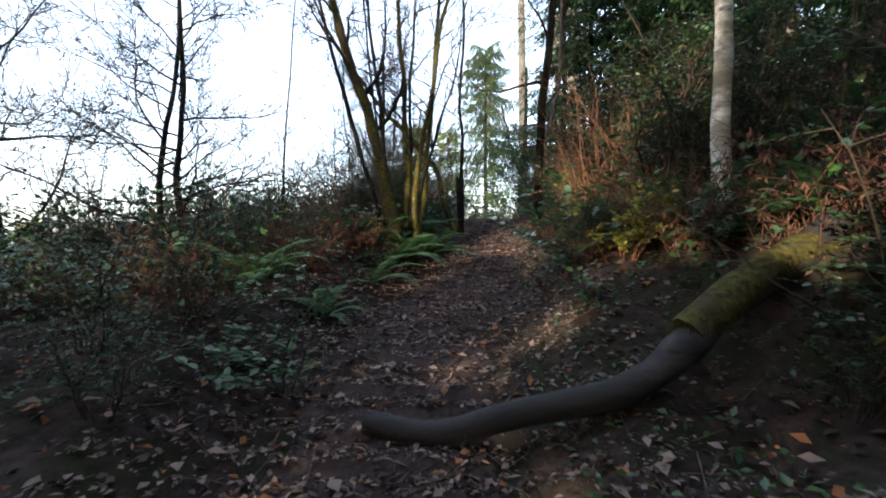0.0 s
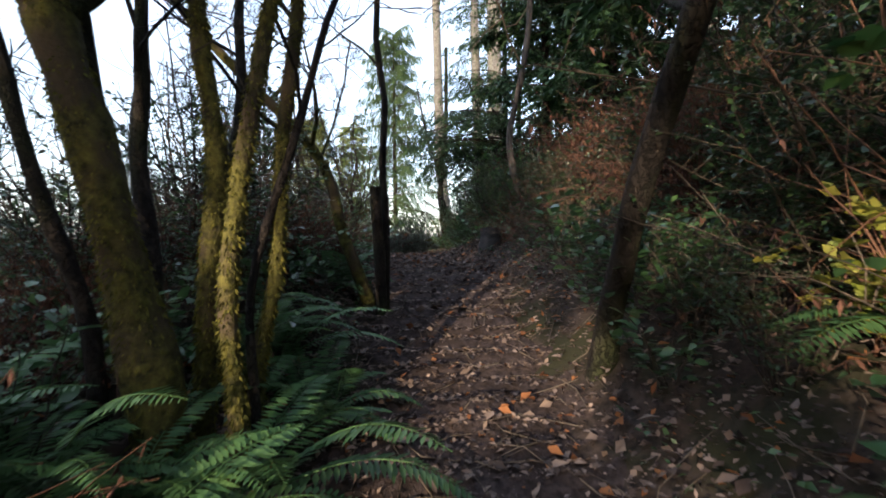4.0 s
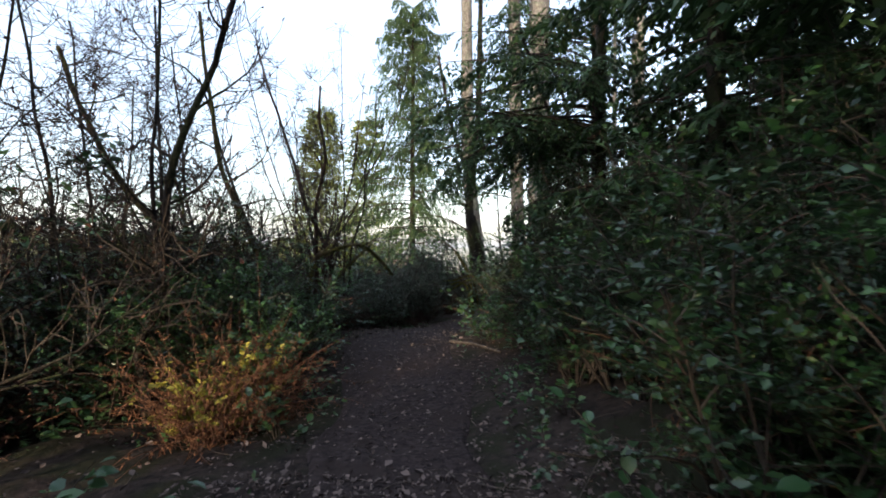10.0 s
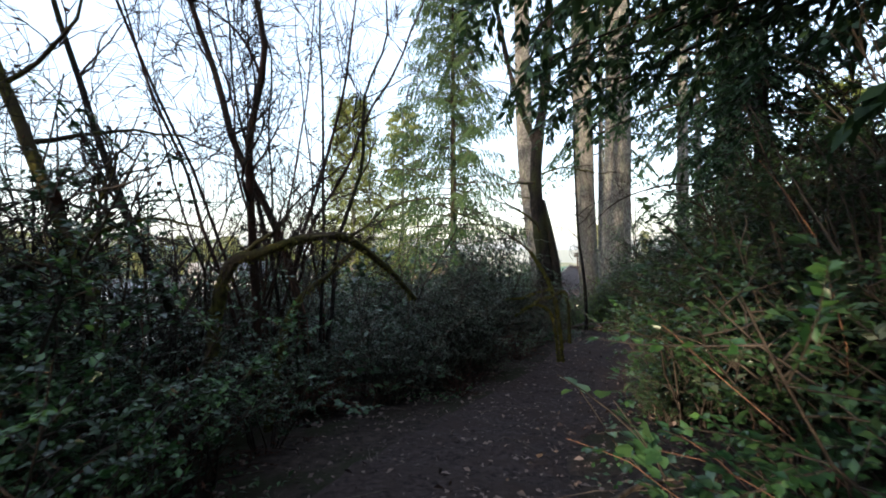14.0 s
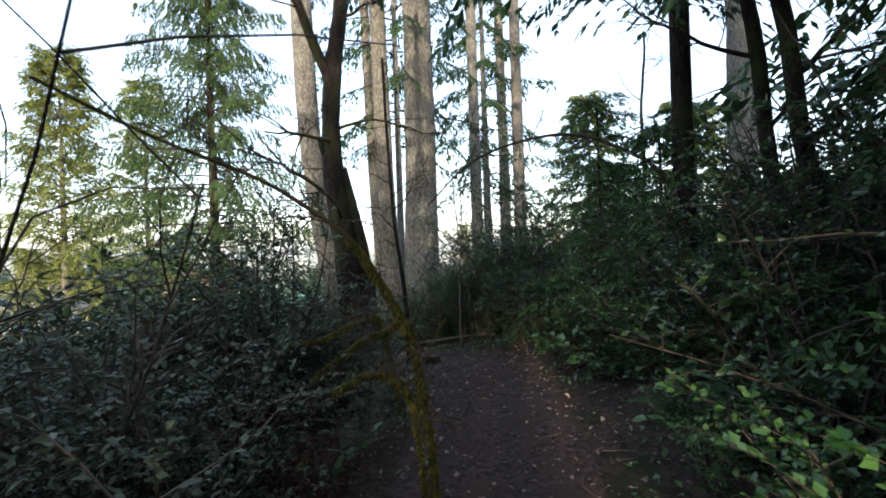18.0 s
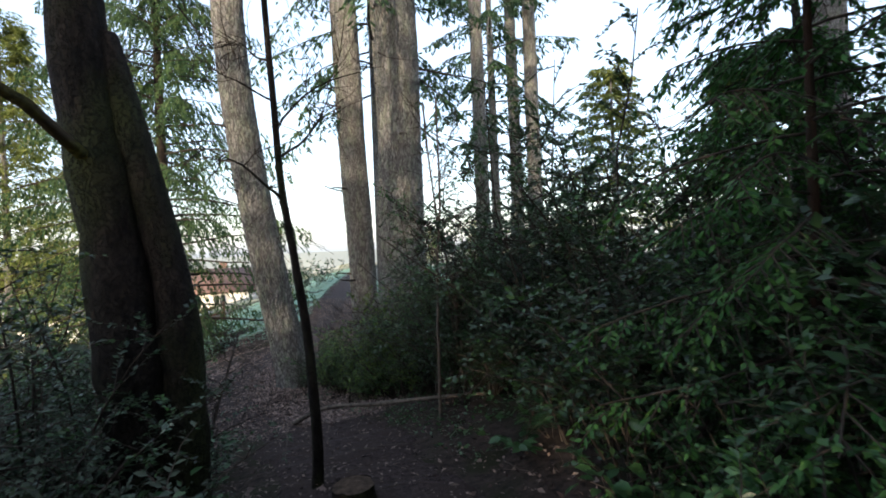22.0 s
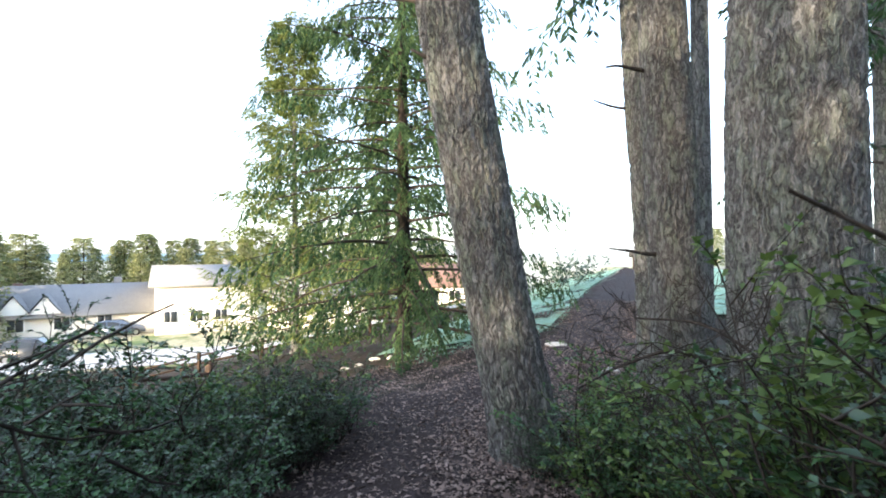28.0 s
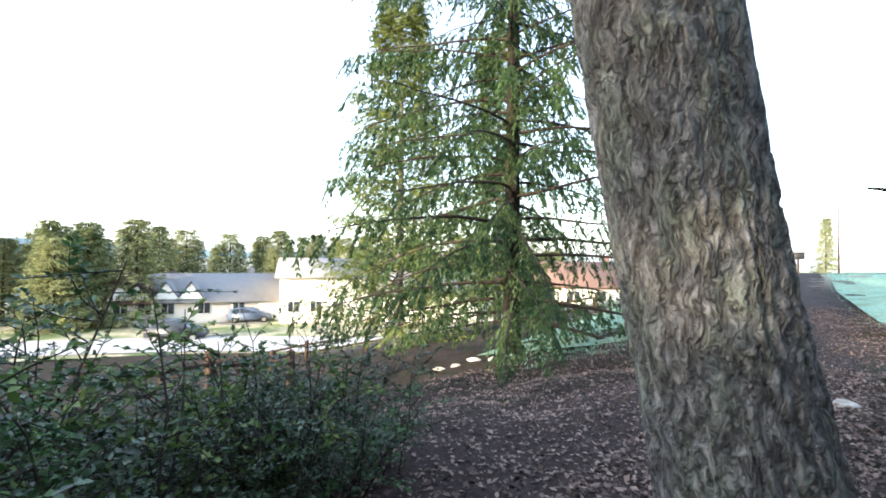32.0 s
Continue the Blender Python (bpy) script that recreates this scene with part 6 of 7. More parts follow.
# bushes round the foot of the leaning fir and down the slope beside it
for kind_, bx, by, top_z in (("huck", 4.3, 33.3, 1.15), ("huck", 4.0, 33.9, 1.1), ("twig", 4.5, 33.6, 1.45), ("tall", 3.2, 31.9, 1.8), ("tall", 2.7, 32.6, 1.9), ("tall", 2.9, 30.9, 1.7), ("leafy", 2.2, 31.8, 2.0), ("fresh", 3.7, 32.3, 1.2), ("tall", 2.0, 33.2, 1.8), ("leafy", 1.4, 32.6, 2.1),
                            ("fresh", 6.75, 32.35, 1.4), ("fresh", 7.15, 31.75, 1.2), ("fresh", 7.45, 31.5, 1.25), ("huck", 7.0, 32.6, 1.1), ("twig", 7.5, 32.1, 1.6), ("twig", 7.9, 31.7, 1.6), ("twig", 8.1, 32.2, 1.7), ("fresh", 7.6, 31.2, 1.2), ("huck", 8.2, 31.0, 1.35), ("twig", 8.6, 31.4, 1.7)):
    height_ = {"huck": 1.0, "fresh": 1.0, "twig": 1.7, "tall": 2.4, "leafy": 2.6}[kind_]
    plant(kind_, bx, by, max(0.45, (top_z - gz(bx, by)) / height_))
for k_, (tx, ty, sd) in enumerate(((-1.9, 14.9, 411), (-1.0, 16.4, 412), (-2.9, 16.9, 413), (-1.6, 19.0, 414))):
    bare_tree("bare_thin_tree", "leafless thin tree with a net of twigs", tx, ty, [(0.1, 0, 0.9), (-0.05, 0.1, 2.2), (-0.3 + 0.3 * (k_ % 3), 0.1, 4.6)], 0.035, 0.012, sd, M_DARKBARK, 17, 0.2, 1.7, 8, 6, up=0.5, buds=True)

for bx, by, bs in ((1.75, 2.05, 0.55), (-1.5, 2.1, 0.55), (-1.9, 2.6, 0.7), (-2.3, 2.2, 0.7), (-1.6, 3.0, 0.6)):
    plant("huck", bx, by, bs)
# bare dead boughs before the great firs
for k_, ln in enumerate(([(8.25, 32.2, gz(8.25, 32.2) - 0.05), (8.05, 32.15, 1.2), (7.6, 32.1, 1.6), (7.2, 32.2, 1.5), (6.85, 32.3, 1.28)], [(8.0, 31.7, gz(8.0, 31.7) - 0.05), (7.85, 31.9, 0.95), (7.5, 32.2, 1.15), (7.1, 32.5, 1.0)], [(8.5, 31.8, gz(8.5, 31.8) - 0.05), (8.3, 32.0, 1.3), (7.9, 32.3, 1.75), (7.4, 32.6, 1.8)], [(4.9, 28.3, gz(4.9, 28.3) - 0.05), (4.85, 28.2, 1.35), (5.05, 28.6, 1.9), (5.2, 29.0, 2.2)])):
    mossy_branch("dead_bough", "bare grey dead bough with lichen above the shrubs", ln, 0.02, 0.008, 330 + k_, 0, 0.04, 11, M_TWIG, 0.75)

for bx, by, bs in ((-1.7, 16.7, 0.8), (-1.2, 17.7, 0.8), (-2.3, 17.2, 0.9), (-1.1, 18.6, 0.8)):
    plant("tall", bx, by, bs)
for bx, by, tz in ((4.7, 33.6, 1.25), (4.95, 34.1, 1.15), (4.2, 31.9, 1.3), (4.45, 31.2, 1.2), (4.3, 30.4, 1.35), (4.0, 29.9, 1.5), (3.6, 30.6, 1.6)):
    plant("fresh" if tz > 1.2 else "huck", bx, by, max(0.5, tz - gz(bx, by)))
for bx, by, tz in ((7.7, 30.3, 1.6), (8.1, 30.0, 1.7), (7.6, 29.6, 1.65), (8.3, 30.6, 1.6), (8.7, 30.2, 1.8), (7.9, 30.8, 1.4), (7.25, 30.7, 1.25), (8.9, 30.9, 1.7)):
    plant("fresh", bx, by, max(0.5, tz - gz(bx, by)))

scatter("brown", 9, 16, -3.5, -1.1, 14, 0.6, 0.9)
scatter("dead", 9, 15.5, -3.0, -1.2, 9, 0.6, 0.9)
scatter("brown", 2, 8, -3.0, -1.3, 10, 0.5, 0.8)
scatter("dead", 2.5, 8, -3.2, -1.4, 5, 0.5, 0.75)
for bx, by, bs in ((3.2, 12.4, 0.9), (3.3, 11.8, 0.9), (2.5, 12.9, 0.8)):
    plant("huck", bx, by, bs)

scatter("stick", 7.8, 11, 1.0, 2.6, 6, 0.5, 0.8)
scatter("brown", 8.5, 12.5, 2.0, 4.2, 12, 1.1, 1.6)
scatter("dead", 8.5, 12.5, 2.2, 4.2, 8, 1.0, 1.4)
conifer("young_hemlock", "young hemlock on the inner side of the bend", 4.6, 19.9, 3.3, 0.04, 1.15, 0.4, 304, M_REDBARK, M_HEM, 60, 18, 16, 0.36, (0.06, 0.022), -0.07, 0.5, cone=0.7, top_r=0.01, sides=8)

for bx, by, bs in ((1.75, 3.3, 0.9), (2.15, 3.0, 0.9), (1.5, 3.7, 0.75), (1.95, 3.9, 0.85)):
    plant("fern", bx, by, bs)
for bx, by, bs in ((8.3, 29.3, 0.95), (8.9, 30.0, 0.9), (9.2, 29.2, 1.1)):
    plant("leafy", bx, by, bs)
for bx, by, bs in ((7.5, 28.5, 1.0), (7.8, 28.9, 1.1), (7.3, 27.8, 0.9)):
    plant("sapling", bx, by, bs)

for bx, by, bs in ((7.9, 28.2, 0.95), (8.1, 28.8, 1.0), (7.8, 29.4, 0.85), (7.7, 27.6, 0.8), (8.5, 28.3, 1.1)):
    plant("leafy", bx, by, bs)
for bx, by, bs in ((7.2, 29.0, 0.8), (7.0, 28.4, 0.75), (7.4, 29.3, 0.9)):
    plant("sapling", bx, by, bs)
scatter("huck", 3.6, 7.5, 1.0, 1.7, 9, 0.4, 0.55)
scatter("brown", 3.4, 7.5, 1.1, 2.2, 8, 0.4, 0.6)
scatter("huck", 19.5, 25, 1.05, 1.6, 10, 0.4, 0.6)
scatter("fresh", 20, 24.5, 1.1, 1.7, 7, 0.45, 0.6)
scatter("huck", 31.5, 35, -4.5, -2.2, 8, 0.7, 1.0)

for bx, by, bs in ((0.3, 16.6, 1.05), (-0.15, 16.2, 1.1), (-0.5, 16.7, 1.25), (-0.9, 16.1, 1.1)):
    plant("fresh", bx, by, bs)
scatter("dead", 8.5, 12.0, 2.4, 4.0, 6, 1.2, 1.6)

for bx, by, bs in ((8.1, 26.9, 1.1), (8.4, 25.3, 1.1), (8.0, 24.5, 1.0)):
    plant("tall", bx, by, bs)

# low plants crowding the path before the crest
scatter("fern", 9.4, 13.0, -1.9, -1.0, 9, 0.6, 0.9)
scatter("salal", 9.4, 13.2, -2.2, -0.95, 28, 0.7, 1.15)
scatter("huck", 9.6, 13.0, -2.4, -1.2, 9, 0.45, 0.7)
scatter("bramble", 9.6, 13.0, -2.2, -1.1, 6, 0.7, 1.0)
# thicket on the low side of the bend
for bx, by, bs in ((-1.2, 15.7, 1.1), (-1.8, 16.0, 1.3), (-2.4, 15.8, 1.3), (-1.5, 16.4, 1.2), (-0.8, 16.0, 1.1), (-3.0, 16.2, 1.4), (-3.6, 15.4, 1.4), (0.2, 15.95, 0.9), (-0.35, 15.9, 1.0)):
    plant("fresh" if bs < 1.25 else "huck", bx, by, bs)
for bx, by, bs in ((-0.9, 17.2, 1.0), (-1.6, 16.7, 1.1), (-2.2, 17.8, 1.2), (-0.5, 18.4, 0.9), (-1.5, 18.7, 1.1), (-2.8, 16.6, 1.2)):
    plant("tall", bx, by, bs)
for bx, by, bs in ((1.9, 22.9, 1.4), (1.3, 23.5, 1.6), (2.3, 23.9, 1.4), (2.9, 24.6, 1.5), (2.2, 25.2, 1.7), (1.4, 24.6, 1.8), (3.2, 25.4, 1.3), (0.7, 22.3, 1.5), (3.5, 24.9, 1.3)):
    plant("grey", bx, by, bs)
for bx, by, bs in ((2.5, 22.6, 1.2), (1.9, 22.0, 1.3), (2.8, 23.3, 1.2), (1.2, 21.6, 1.3), (3.4, 24.1, 1.1), (3.9, 25.3, 1.0)):
    plant("grey", bx, by, bs)
for bx, by, bs in ((3.95, 24.6, 0.7), (4.05, 25.4, 0.75), (3.6, 23.9, 0.6)):
    plant("huck", bx, by, bs)
# light shrubs at the opening
for bx, by, bs in ((7.25, 30.6, 0.85), (7.6, 30.2, 1.0), (7.05, 31.1, 0.7), (7.9, 29.9, 1.1), (7.5, 29.6, 0.9), (7.8, 30.7, 0.95), (8.2, 30.3, 1.15), (6.75, 32.3, 0.8), (7.1, 32.0, 0.75), (7.5, 31.3, 0.8), (4.5, 33.4, 0.8), (3.9, 32.6, 0.9)):
    plant("open", bx, by, bs * 1.2, tall=1.25)

# ---- the street below ----
def box(g, x0, y0, z0, x1, y1, z1):
    v = [(x, y, z) for x in (x0, x1) for y in (y0, y1) for z in (z0, z1)]
    g.add(v, [(0, 1, 3, 2), (4, 6, 7, 5), (0, 4, 5, 1), (2, 3, 7, 6), (0, 2, 6, 4), (1, 5, 7, 3)])


def bevel_mesh(name, m, boxes, w=0.02):
    bm = bmesh.new()
    for b in boxes:
        g = Geo()
        box(g, *b)
        me = g.mesh("tmp", m)
        bm.from_mesh(me)
        bpy.data.meshes.remove(me)
    bmesh.ops.remove_doubles(bm, verts=bm.verts, dist=1e-6)
    bmesh.ops.bevel(bm, geom=list(bm.edges), offset=w, segments=1, affect="EDGES")
    me = bpy.data.meshes.new(name)
    bm.to_mesh(me)
    bm.free()
    me.materials.append(m)
    return me


def house(x, y, z, turn, w, d, h, ridge, roof_mat, label, gables=2, windows=4, garage=True):
    top = thing("house", label, "house")
    top.matrix_basis = pose(x, y, z, 0, 0, turn)
    part("wall", bevel_mesh("wall", M_WALL, [(-w / 2, -d / 2, -1.5, w / 2, d / 2, h)], 0.01), top)
    g = Geo()
    e = 0.5
    v = [(-w / 2 - e, -d / 2 - e, h - 0.12), (w / 2 + e, -d / 2 - e, h - 0.12), (w / 2 + e, d / 2 + e, h - 0.12), (-w / 2 - e, d / 2 + e, h - 0.12), (-w / 2 - e, 0, h + ridge), (w / 2 + e, 0, h + ridge)]
    v += [(a, b, c - 0.18) for a, b, c in v]
    g.add(v, [(0, 1, 5, 4)])
    g.f.append(np.array([(2, 3, 4, 5), (6, 10, 11, 7), (8, 11, 10, 9), (0, 6, 7, 1), (2, 8, 9, 3)]))
    g.f.append(np.array([(0, 4, 10, 6), (4, 3, 9, 10), (1, 7, 11, 5), (5, 11, 8, 2)]))
    part("roof", g.mesh("roof", roof_mat), top)
    g = Geo()
    for sx in (-1, 1):
        g.add([(sx * (w / 2 - 0.02), -d / 2, h), (sx * (w / 2 - 0.02), d / 2, h), (sx * (w / 2 - 0.02), 0, h + ridge * 0.93)], [(0, 1, 2)])
    part("gable_end", g.mesh("gable_end", M_WALL), top)
    for i in range(gables):
        gx_ = -w / 2 + w * (0.14 + 0.17 * i)
        g = Geo()
        gw, gh = 1.15, ridge * 0.62
        yf = -d / 2 - e + 0.15
        g.add([(gx_ - gw, yf, h + 0.15), (gx_ + gw, yf, h + 0.15), (gx_, yf, h + 0.15 + gh), (gx_ - gw, yf + 2.2, h + 0.15), (gx_ + gw, yf + 2.2, h + 0.15), (gx_, yf + 2.2, h + 0.15 + gh)], [(0, 1, 2), (3, 5, 4)])
        dm = part("dormer", g.mesh("dormer", M_TRIM), top, "white gabled dormer")
        g = Geo()
        g.add([(gx_ - gw - 0.2, yf - 0.2, h + 0.05), (gx_, yf - 0.2, h + 0.32 + gh), (gx_, yf + 2.6, h + 0.32 + gh), (gx_ - gw - 0.2, yf + 2.6, h + 0.05), (gx_ + gw + 0.2, yf - 0.2, h + 0.05), (gx_ + gw + 0.2, yf + 2.6, h + 0.05)], [(0, 1, 2, 3), (1, 4, 5, 2)])
        part("dormer_roof", g.mesh("dormer_roof", roof_mat), dm)
    for i in range(windows):
        wx = -w / 2 + w * (i + 0.6) / windows
        if garage and i == windows - 1:
            part("garage_door", bevel_mesh("garage_door", M_TRIM, [(wx - 1.3, -d / 2 - 0.06, -0.1, wx + 1.3, -d / 2 + 0.02, 2.1)]), top)
            continue
        fr = part("window", bevel_mesh("window", M_TRIM, [(wx - 0.65, -d / 2 - 0.07, 0.85, wx + 0.65, -d / 2 + 0.02, 2.1)]), top)
        part("pane", bevel_mesh("pane", M_GLASS, [(wx - 0.55, -d / 2 - 0.085, 0.95, wx - 0.03, -d / 2 - 0.04, 2.0)], 0.005), fr)
        part("pane", bevel_mesh("pane", M_GLASS, [(wx + 0.03, -d / 2 - 0.085, 0.95, wx + 0.55, -d / 2 - 0.04, 2.0)], 0.005), fr)
    part("chimney", bevel_mesh("chimney", roof_mat, [(w * 0.2, 0.4, h), (0, 0, 0)][:1] and [(w * 0.2, 0.4, h, w * 0.2 + 0.7, 1.1, h + ridge + 0.6)]), top)
    return top


house(-32.5, 75.5, -5.1, 36, 13, 8, 2.3, 2.6, M_ROOF, "single-storey house with a grey shingle roof and white dormers")
house(-37.5, 71.0, -5.1, 52, 8, 7, 2.3, 2.2, M_ROOF2, "house with a brown roof behind its neighbour")
house(-22.0, 79.5, -4.9, 30, 9, 8, 4.7, 1.8, M_ROOF, "two-storey pale house glaring in the sun", gables=0, windows=4)
house(-11.0, 83.0, -4.6, 20, 10, 8, 2.6, 2.2, M_ROOF, "single-storey pale house behind the cedar", gables=0)
house(6.0, 82.0, -3.2, 0, 9, 8, 2.6, 2.2, M_ROOF2, "pale house at the top of the street", gables=0)


def car(x, y, z, turn, m, label, tall=1.0):
    top = thing("parked_car", label, "car")
    top.matrix_basis = pose(x, y, z, 0, 0, turn)
    prof = np.array([(-2.2, 0.35), (-2.25, 0.75), (-2.1, 0.98), (-1.85, 1.45), (-1.0, 1.62), (0.3, 1.58), (1.05, 1.08), (1.95, 0.92), (2.22, 0.7), (2.22, 0.35)]) * (1, tall)
    g = Geo()
    n = len(prof)
    for s, hw in ((-1, 0.88), (1, 0.88)):
        ins = np.where(prof[:, 1] > 1.1 * tall, 0.68, hw)
        g.add(np.stack([prof[:, 0], s * ins, prof[:, 1]], -1), [list(range(n)) if s < 0 else list(range(n))[::-1]])
    j = np.arange(n)
    g.f.append(np.stack([j, np.roll(j, -1), np.roll(j, -1) + n, j + n], -1)[:, ::-1])
    part("body", g.mesh("body", m), top)
    for s in (-1, 1):
        for a, b in (((-1.75, 1.08), (-1.0, 1.5)), ((-0.9, 1.08), (0.05, 1.5)), ((0.15, 1.08), (0.75, 1.35))):
            g = Geo()
            y0 = s * 0.86
            y1 = s * 0.72
            g.add([(a[0], y0, a[1] * tall), (b[0], y0, a[1] * tall), (b[0] - (0.25 if a[0] > 0 else 0), y1, b[1] * tall), (a[0] + (0.2 if a[0] < -1.5 else 0), y1, b[1] * tall)], [(0, 1, 2, 3)])
            part("side_window", g.mesh("side_window", M_GLASS), top)
    g = Geo()
    g.add([(1.07, -0.72, 1.1 * tall), (1.07, 0.72, 1.1 * tall), (0.36, 0.62, 1.58 * tall), (0.36, -0.62, 1.58 * tall)], [(0, 1, 2, 3)])
    part("windscreen", g.mesh("windscreen", M_GLASS), top)
    for wx in (-1.35, 1.4):
        for s in (-1, 1):
            g = Geo()
            a = np.linspace(0, 2 * np.pi, 20)
            tube(g, [(wx, s * 0.72, 0.34), (wx, s * 0.92, 0.34)], [0.34, 0.34], 18, True)
            wh = part("wheel", g.mesh("wheel", M_TYRE), top)
            g = Geo()
            tube(g, [(wx, s * 0.90, 0.34), (wx, s * 0.935, 0.34)], [0.22, 0.2], 14, True)
            part("rim", g.mesh("rim", M_RIM), wh)
    for s in (-1, 1):
        part("headlight", bevel_mesh("headlight", M_LAMP, [(2.12, s * 0.68 - 0.15, 0.66 * tall, 2.235, s * 0.68 + 0.15, 0.8 * tall)]), top)
        part("tail_light", bevel_mesh("tail_light", M_REDLAMP, [(-2.26, s * 0.72 - 0.1, 0.78 * tall, -2.15, s * 0.72 + 0.1, 1.0 * tall)]), top)


car(-26.0, 63.0, gz(-26, 63), 28, M_CARDARK, "dark off-road car parked on the street", 1.06)
car(-27.6, 74.0, gz(-27.6, 74), 35, M_CARBLUE, "blue-grey car parked before the house", 0.98)
car(2.2, 66.0, gz(2.2, 66), 10, M_CARBLUE, "blue-grey car parked at the top of the street", 0.98)

# street strip and lawns
def strip(name, pts, width, m, label, lift=0.03, n=60):
    ln = spline([(a, b, 0) for a, b in pts], n)[:, :2]
    t = unit(np.gradient(ln, axis=0))
    nrm = np.stack([-t[:, 1], t[:, 0]], -1)
    offs = np.linspace(-width / 2, width / 2, 7)
    P = ln[:, None] + nrm[:, None] * offs[None, :, None]
    Z = ground(P[..., 0].ravel(), P[..., 1].ravel(), False).reshape(P.shape[:2]) + lift
    g = Geo()
    idx = np.arange(P.shape[0] * 7).reshape(-1, 7)
    g.add(np.concatenate([P, Z[..., None]], -1), np.stack([idx[:-1, :-1], idx[:-1, 1:], idx[1:, 1:], idx[1:, :-1]], -1).reshape(-1, 4))
    return tagged(new(name, g.mesh(name, m, True)), label, name.split("_")[0], kind="structure")


strip("lawn", [(-60, 40), (-40, 58), (-22, 70), (0, 74), (8, 76)], 22, M_LAWN, "pale frosty lawn beside the street", 0.06)
strip("road", [(-70, 28), (-45, 47), (-24, 61), (-8, 66), (6, 68)], 6.5, M_ROAD, "sunlit asphalt street below the wood", 0.14)


# pale strip added for the white glare beyond the crest
strip("lawn_far", [(-12, 112), (25, 114), (75, 104)], 62, M_LAWN, "pale field strip beyond the crest, put in for the white glare", 0.08)
strip("verge", [along(q_, 4.6) for q_ in (46, 52, 58, 66, 74, 82)], 5.6, M_VERGE, "frosty green verge on the far side of the path", 0.05)
strip("verge", [along(q_, -4.5) for q_ in (42, 50, 58, 66, 74, 82)], 5.8, M_VERGE, "frosty green verge beside the path", 0.05)


def rail_fence(rows, label, rails=(0.45, 0.88)):
    top = thing("rail_fence", label, "fence")
    rows = [(a, b, float(ground(a, b)[0])) for a, b in rows]
    top.location = rows[0]
    o = np.array(rows[0])
    gp = Geo()
    box(gp, -0.075, -0.075, -0.3, 0.075, 0.075, 1.05)
    gp.add([(-0.075, -0.075, 1.05), (0.075, -0.075, 1.05), (0.075, 0.075, 1.05), (-0.075, 0.075, 1.05), (0, 0, 1.12)], [(0, 1, 4), (1, 2, 4), (2, 3, 4), (3, 0, 4)])
    me = gp.mesh("post", M_FENCE)
    for q in rows:
        ob = part("post", me, top)
        ob.location = Vector(q) - Vector(o)
    for a, b in zip(rows[:-1], rows[1:]):
        for z in rails:
            g = Geo()
            p0, p1 = np.array(a) - o + (0, 0, z), np.array(b) - o + (0, 0, z)
            tube(g, [p0, p0 * 0.5 + p1 * 0.5 + (0, 0, -0.02), p1], [0.05, 0.055, 0.05], 6, True)
            part("rail", g.mesh("rail", M_FENCE, True), top)


rail_fence([(-2.6, 37.6), (-2.0, 39.9), (-1.3, 41.9), (-3.2, 43.8)], "rough brown wooden posts with one rail in the brush", (0.75,))
rail_fence([(-14.5, 50.5), (-11.5, 52.5), (-8.5, 54.2), (-5.5, 55.4), (-2.5, 56.2), (0.5, 56.4), (3.5, 56.2), (6.5, 55.8)], "brown post-and-rail fence along the street")


def mailbox(x, y):
    top = thing("mailbox", "dark box on a wooden post at the crest of the path", "mailbox")
    top.location = (x, y, gz(x, y))
    part("post", bevel_mesh("post", M_FENCE, [(-0.07, -0.07, -0.3, 0.07, 0.07, 1.35)]), top)
    part("box", bevel_mesh("box", M_BLACK, [(-0.42, -0.3, 1.3, 0.42, 0.3, 1.85)], 0.08), top)
    part("lid", bevel_mesh("lid", M_BLACK, [(-0.48, -0.36, 1.85, 0.48, 0.36, 1.93)], 0.02), top)


mailbox(24.2, 80.7)
g = Geo()
tube(g, [(0, 0, -0.5), (0, 0, 4), (0, 0, 6.5)], [0.08, 0.07, 0.06], 10)
pole = thing("utility_pole", "slim pole far beyond the crest", "pole")
pole.location = (29.5, 86, gz(29.5, 86))
part("shaft", g.mesh("shaft", M_FENCE), pole)
for k_, (bx, by, bs) in enumerate(((13.5, 62, 2.4), (12.0, 60, 2.2), (15.2, 64.5, 2.2), (13.2, 66, 2.6))):
    plant("back", bx, by, bs, tall=max(0.3, (2.7 - gz(bx, by)) / (1.2 * bs)))
# pale stones near the path
for sx, sy, sw, turn in ((8.75, 37.7, 0.22, 20), (8.2, 40.2, 0.3, 5), (3.2, 43.2, 0.22, 0), (2.7, 43.3, 0.18, 40), (3.7, 43.1, 0.2, 70), (2.2, 43.5, 0.2, 10)):
    bm = bmesh.new()
    bmesh.ops.create_icosphere(bm, subdivisions=3, radius=1)
    for v in bm.verts:
        v.co *= 0.8 + 0.4 * noise.noise(v.co * 1.3 + Vector((sx, sy, 0)))
        v.co = Vector((v.co.x * sw, v.co.y * sw * 0.5, v.co.z * sw * 0.32))
    me = bpy.data.meshes.new("stone")
    bm.to_mesh(me)
    bm.free()
    me.materials.append(M_STONE)
    st = tagged(new("stone", me), "pale flat stone lying on the earth", "stone")
    st.matrix_basis = pose(sx, sy, gz(sx, sy) + sw * 0.1, 0, 0, turn)


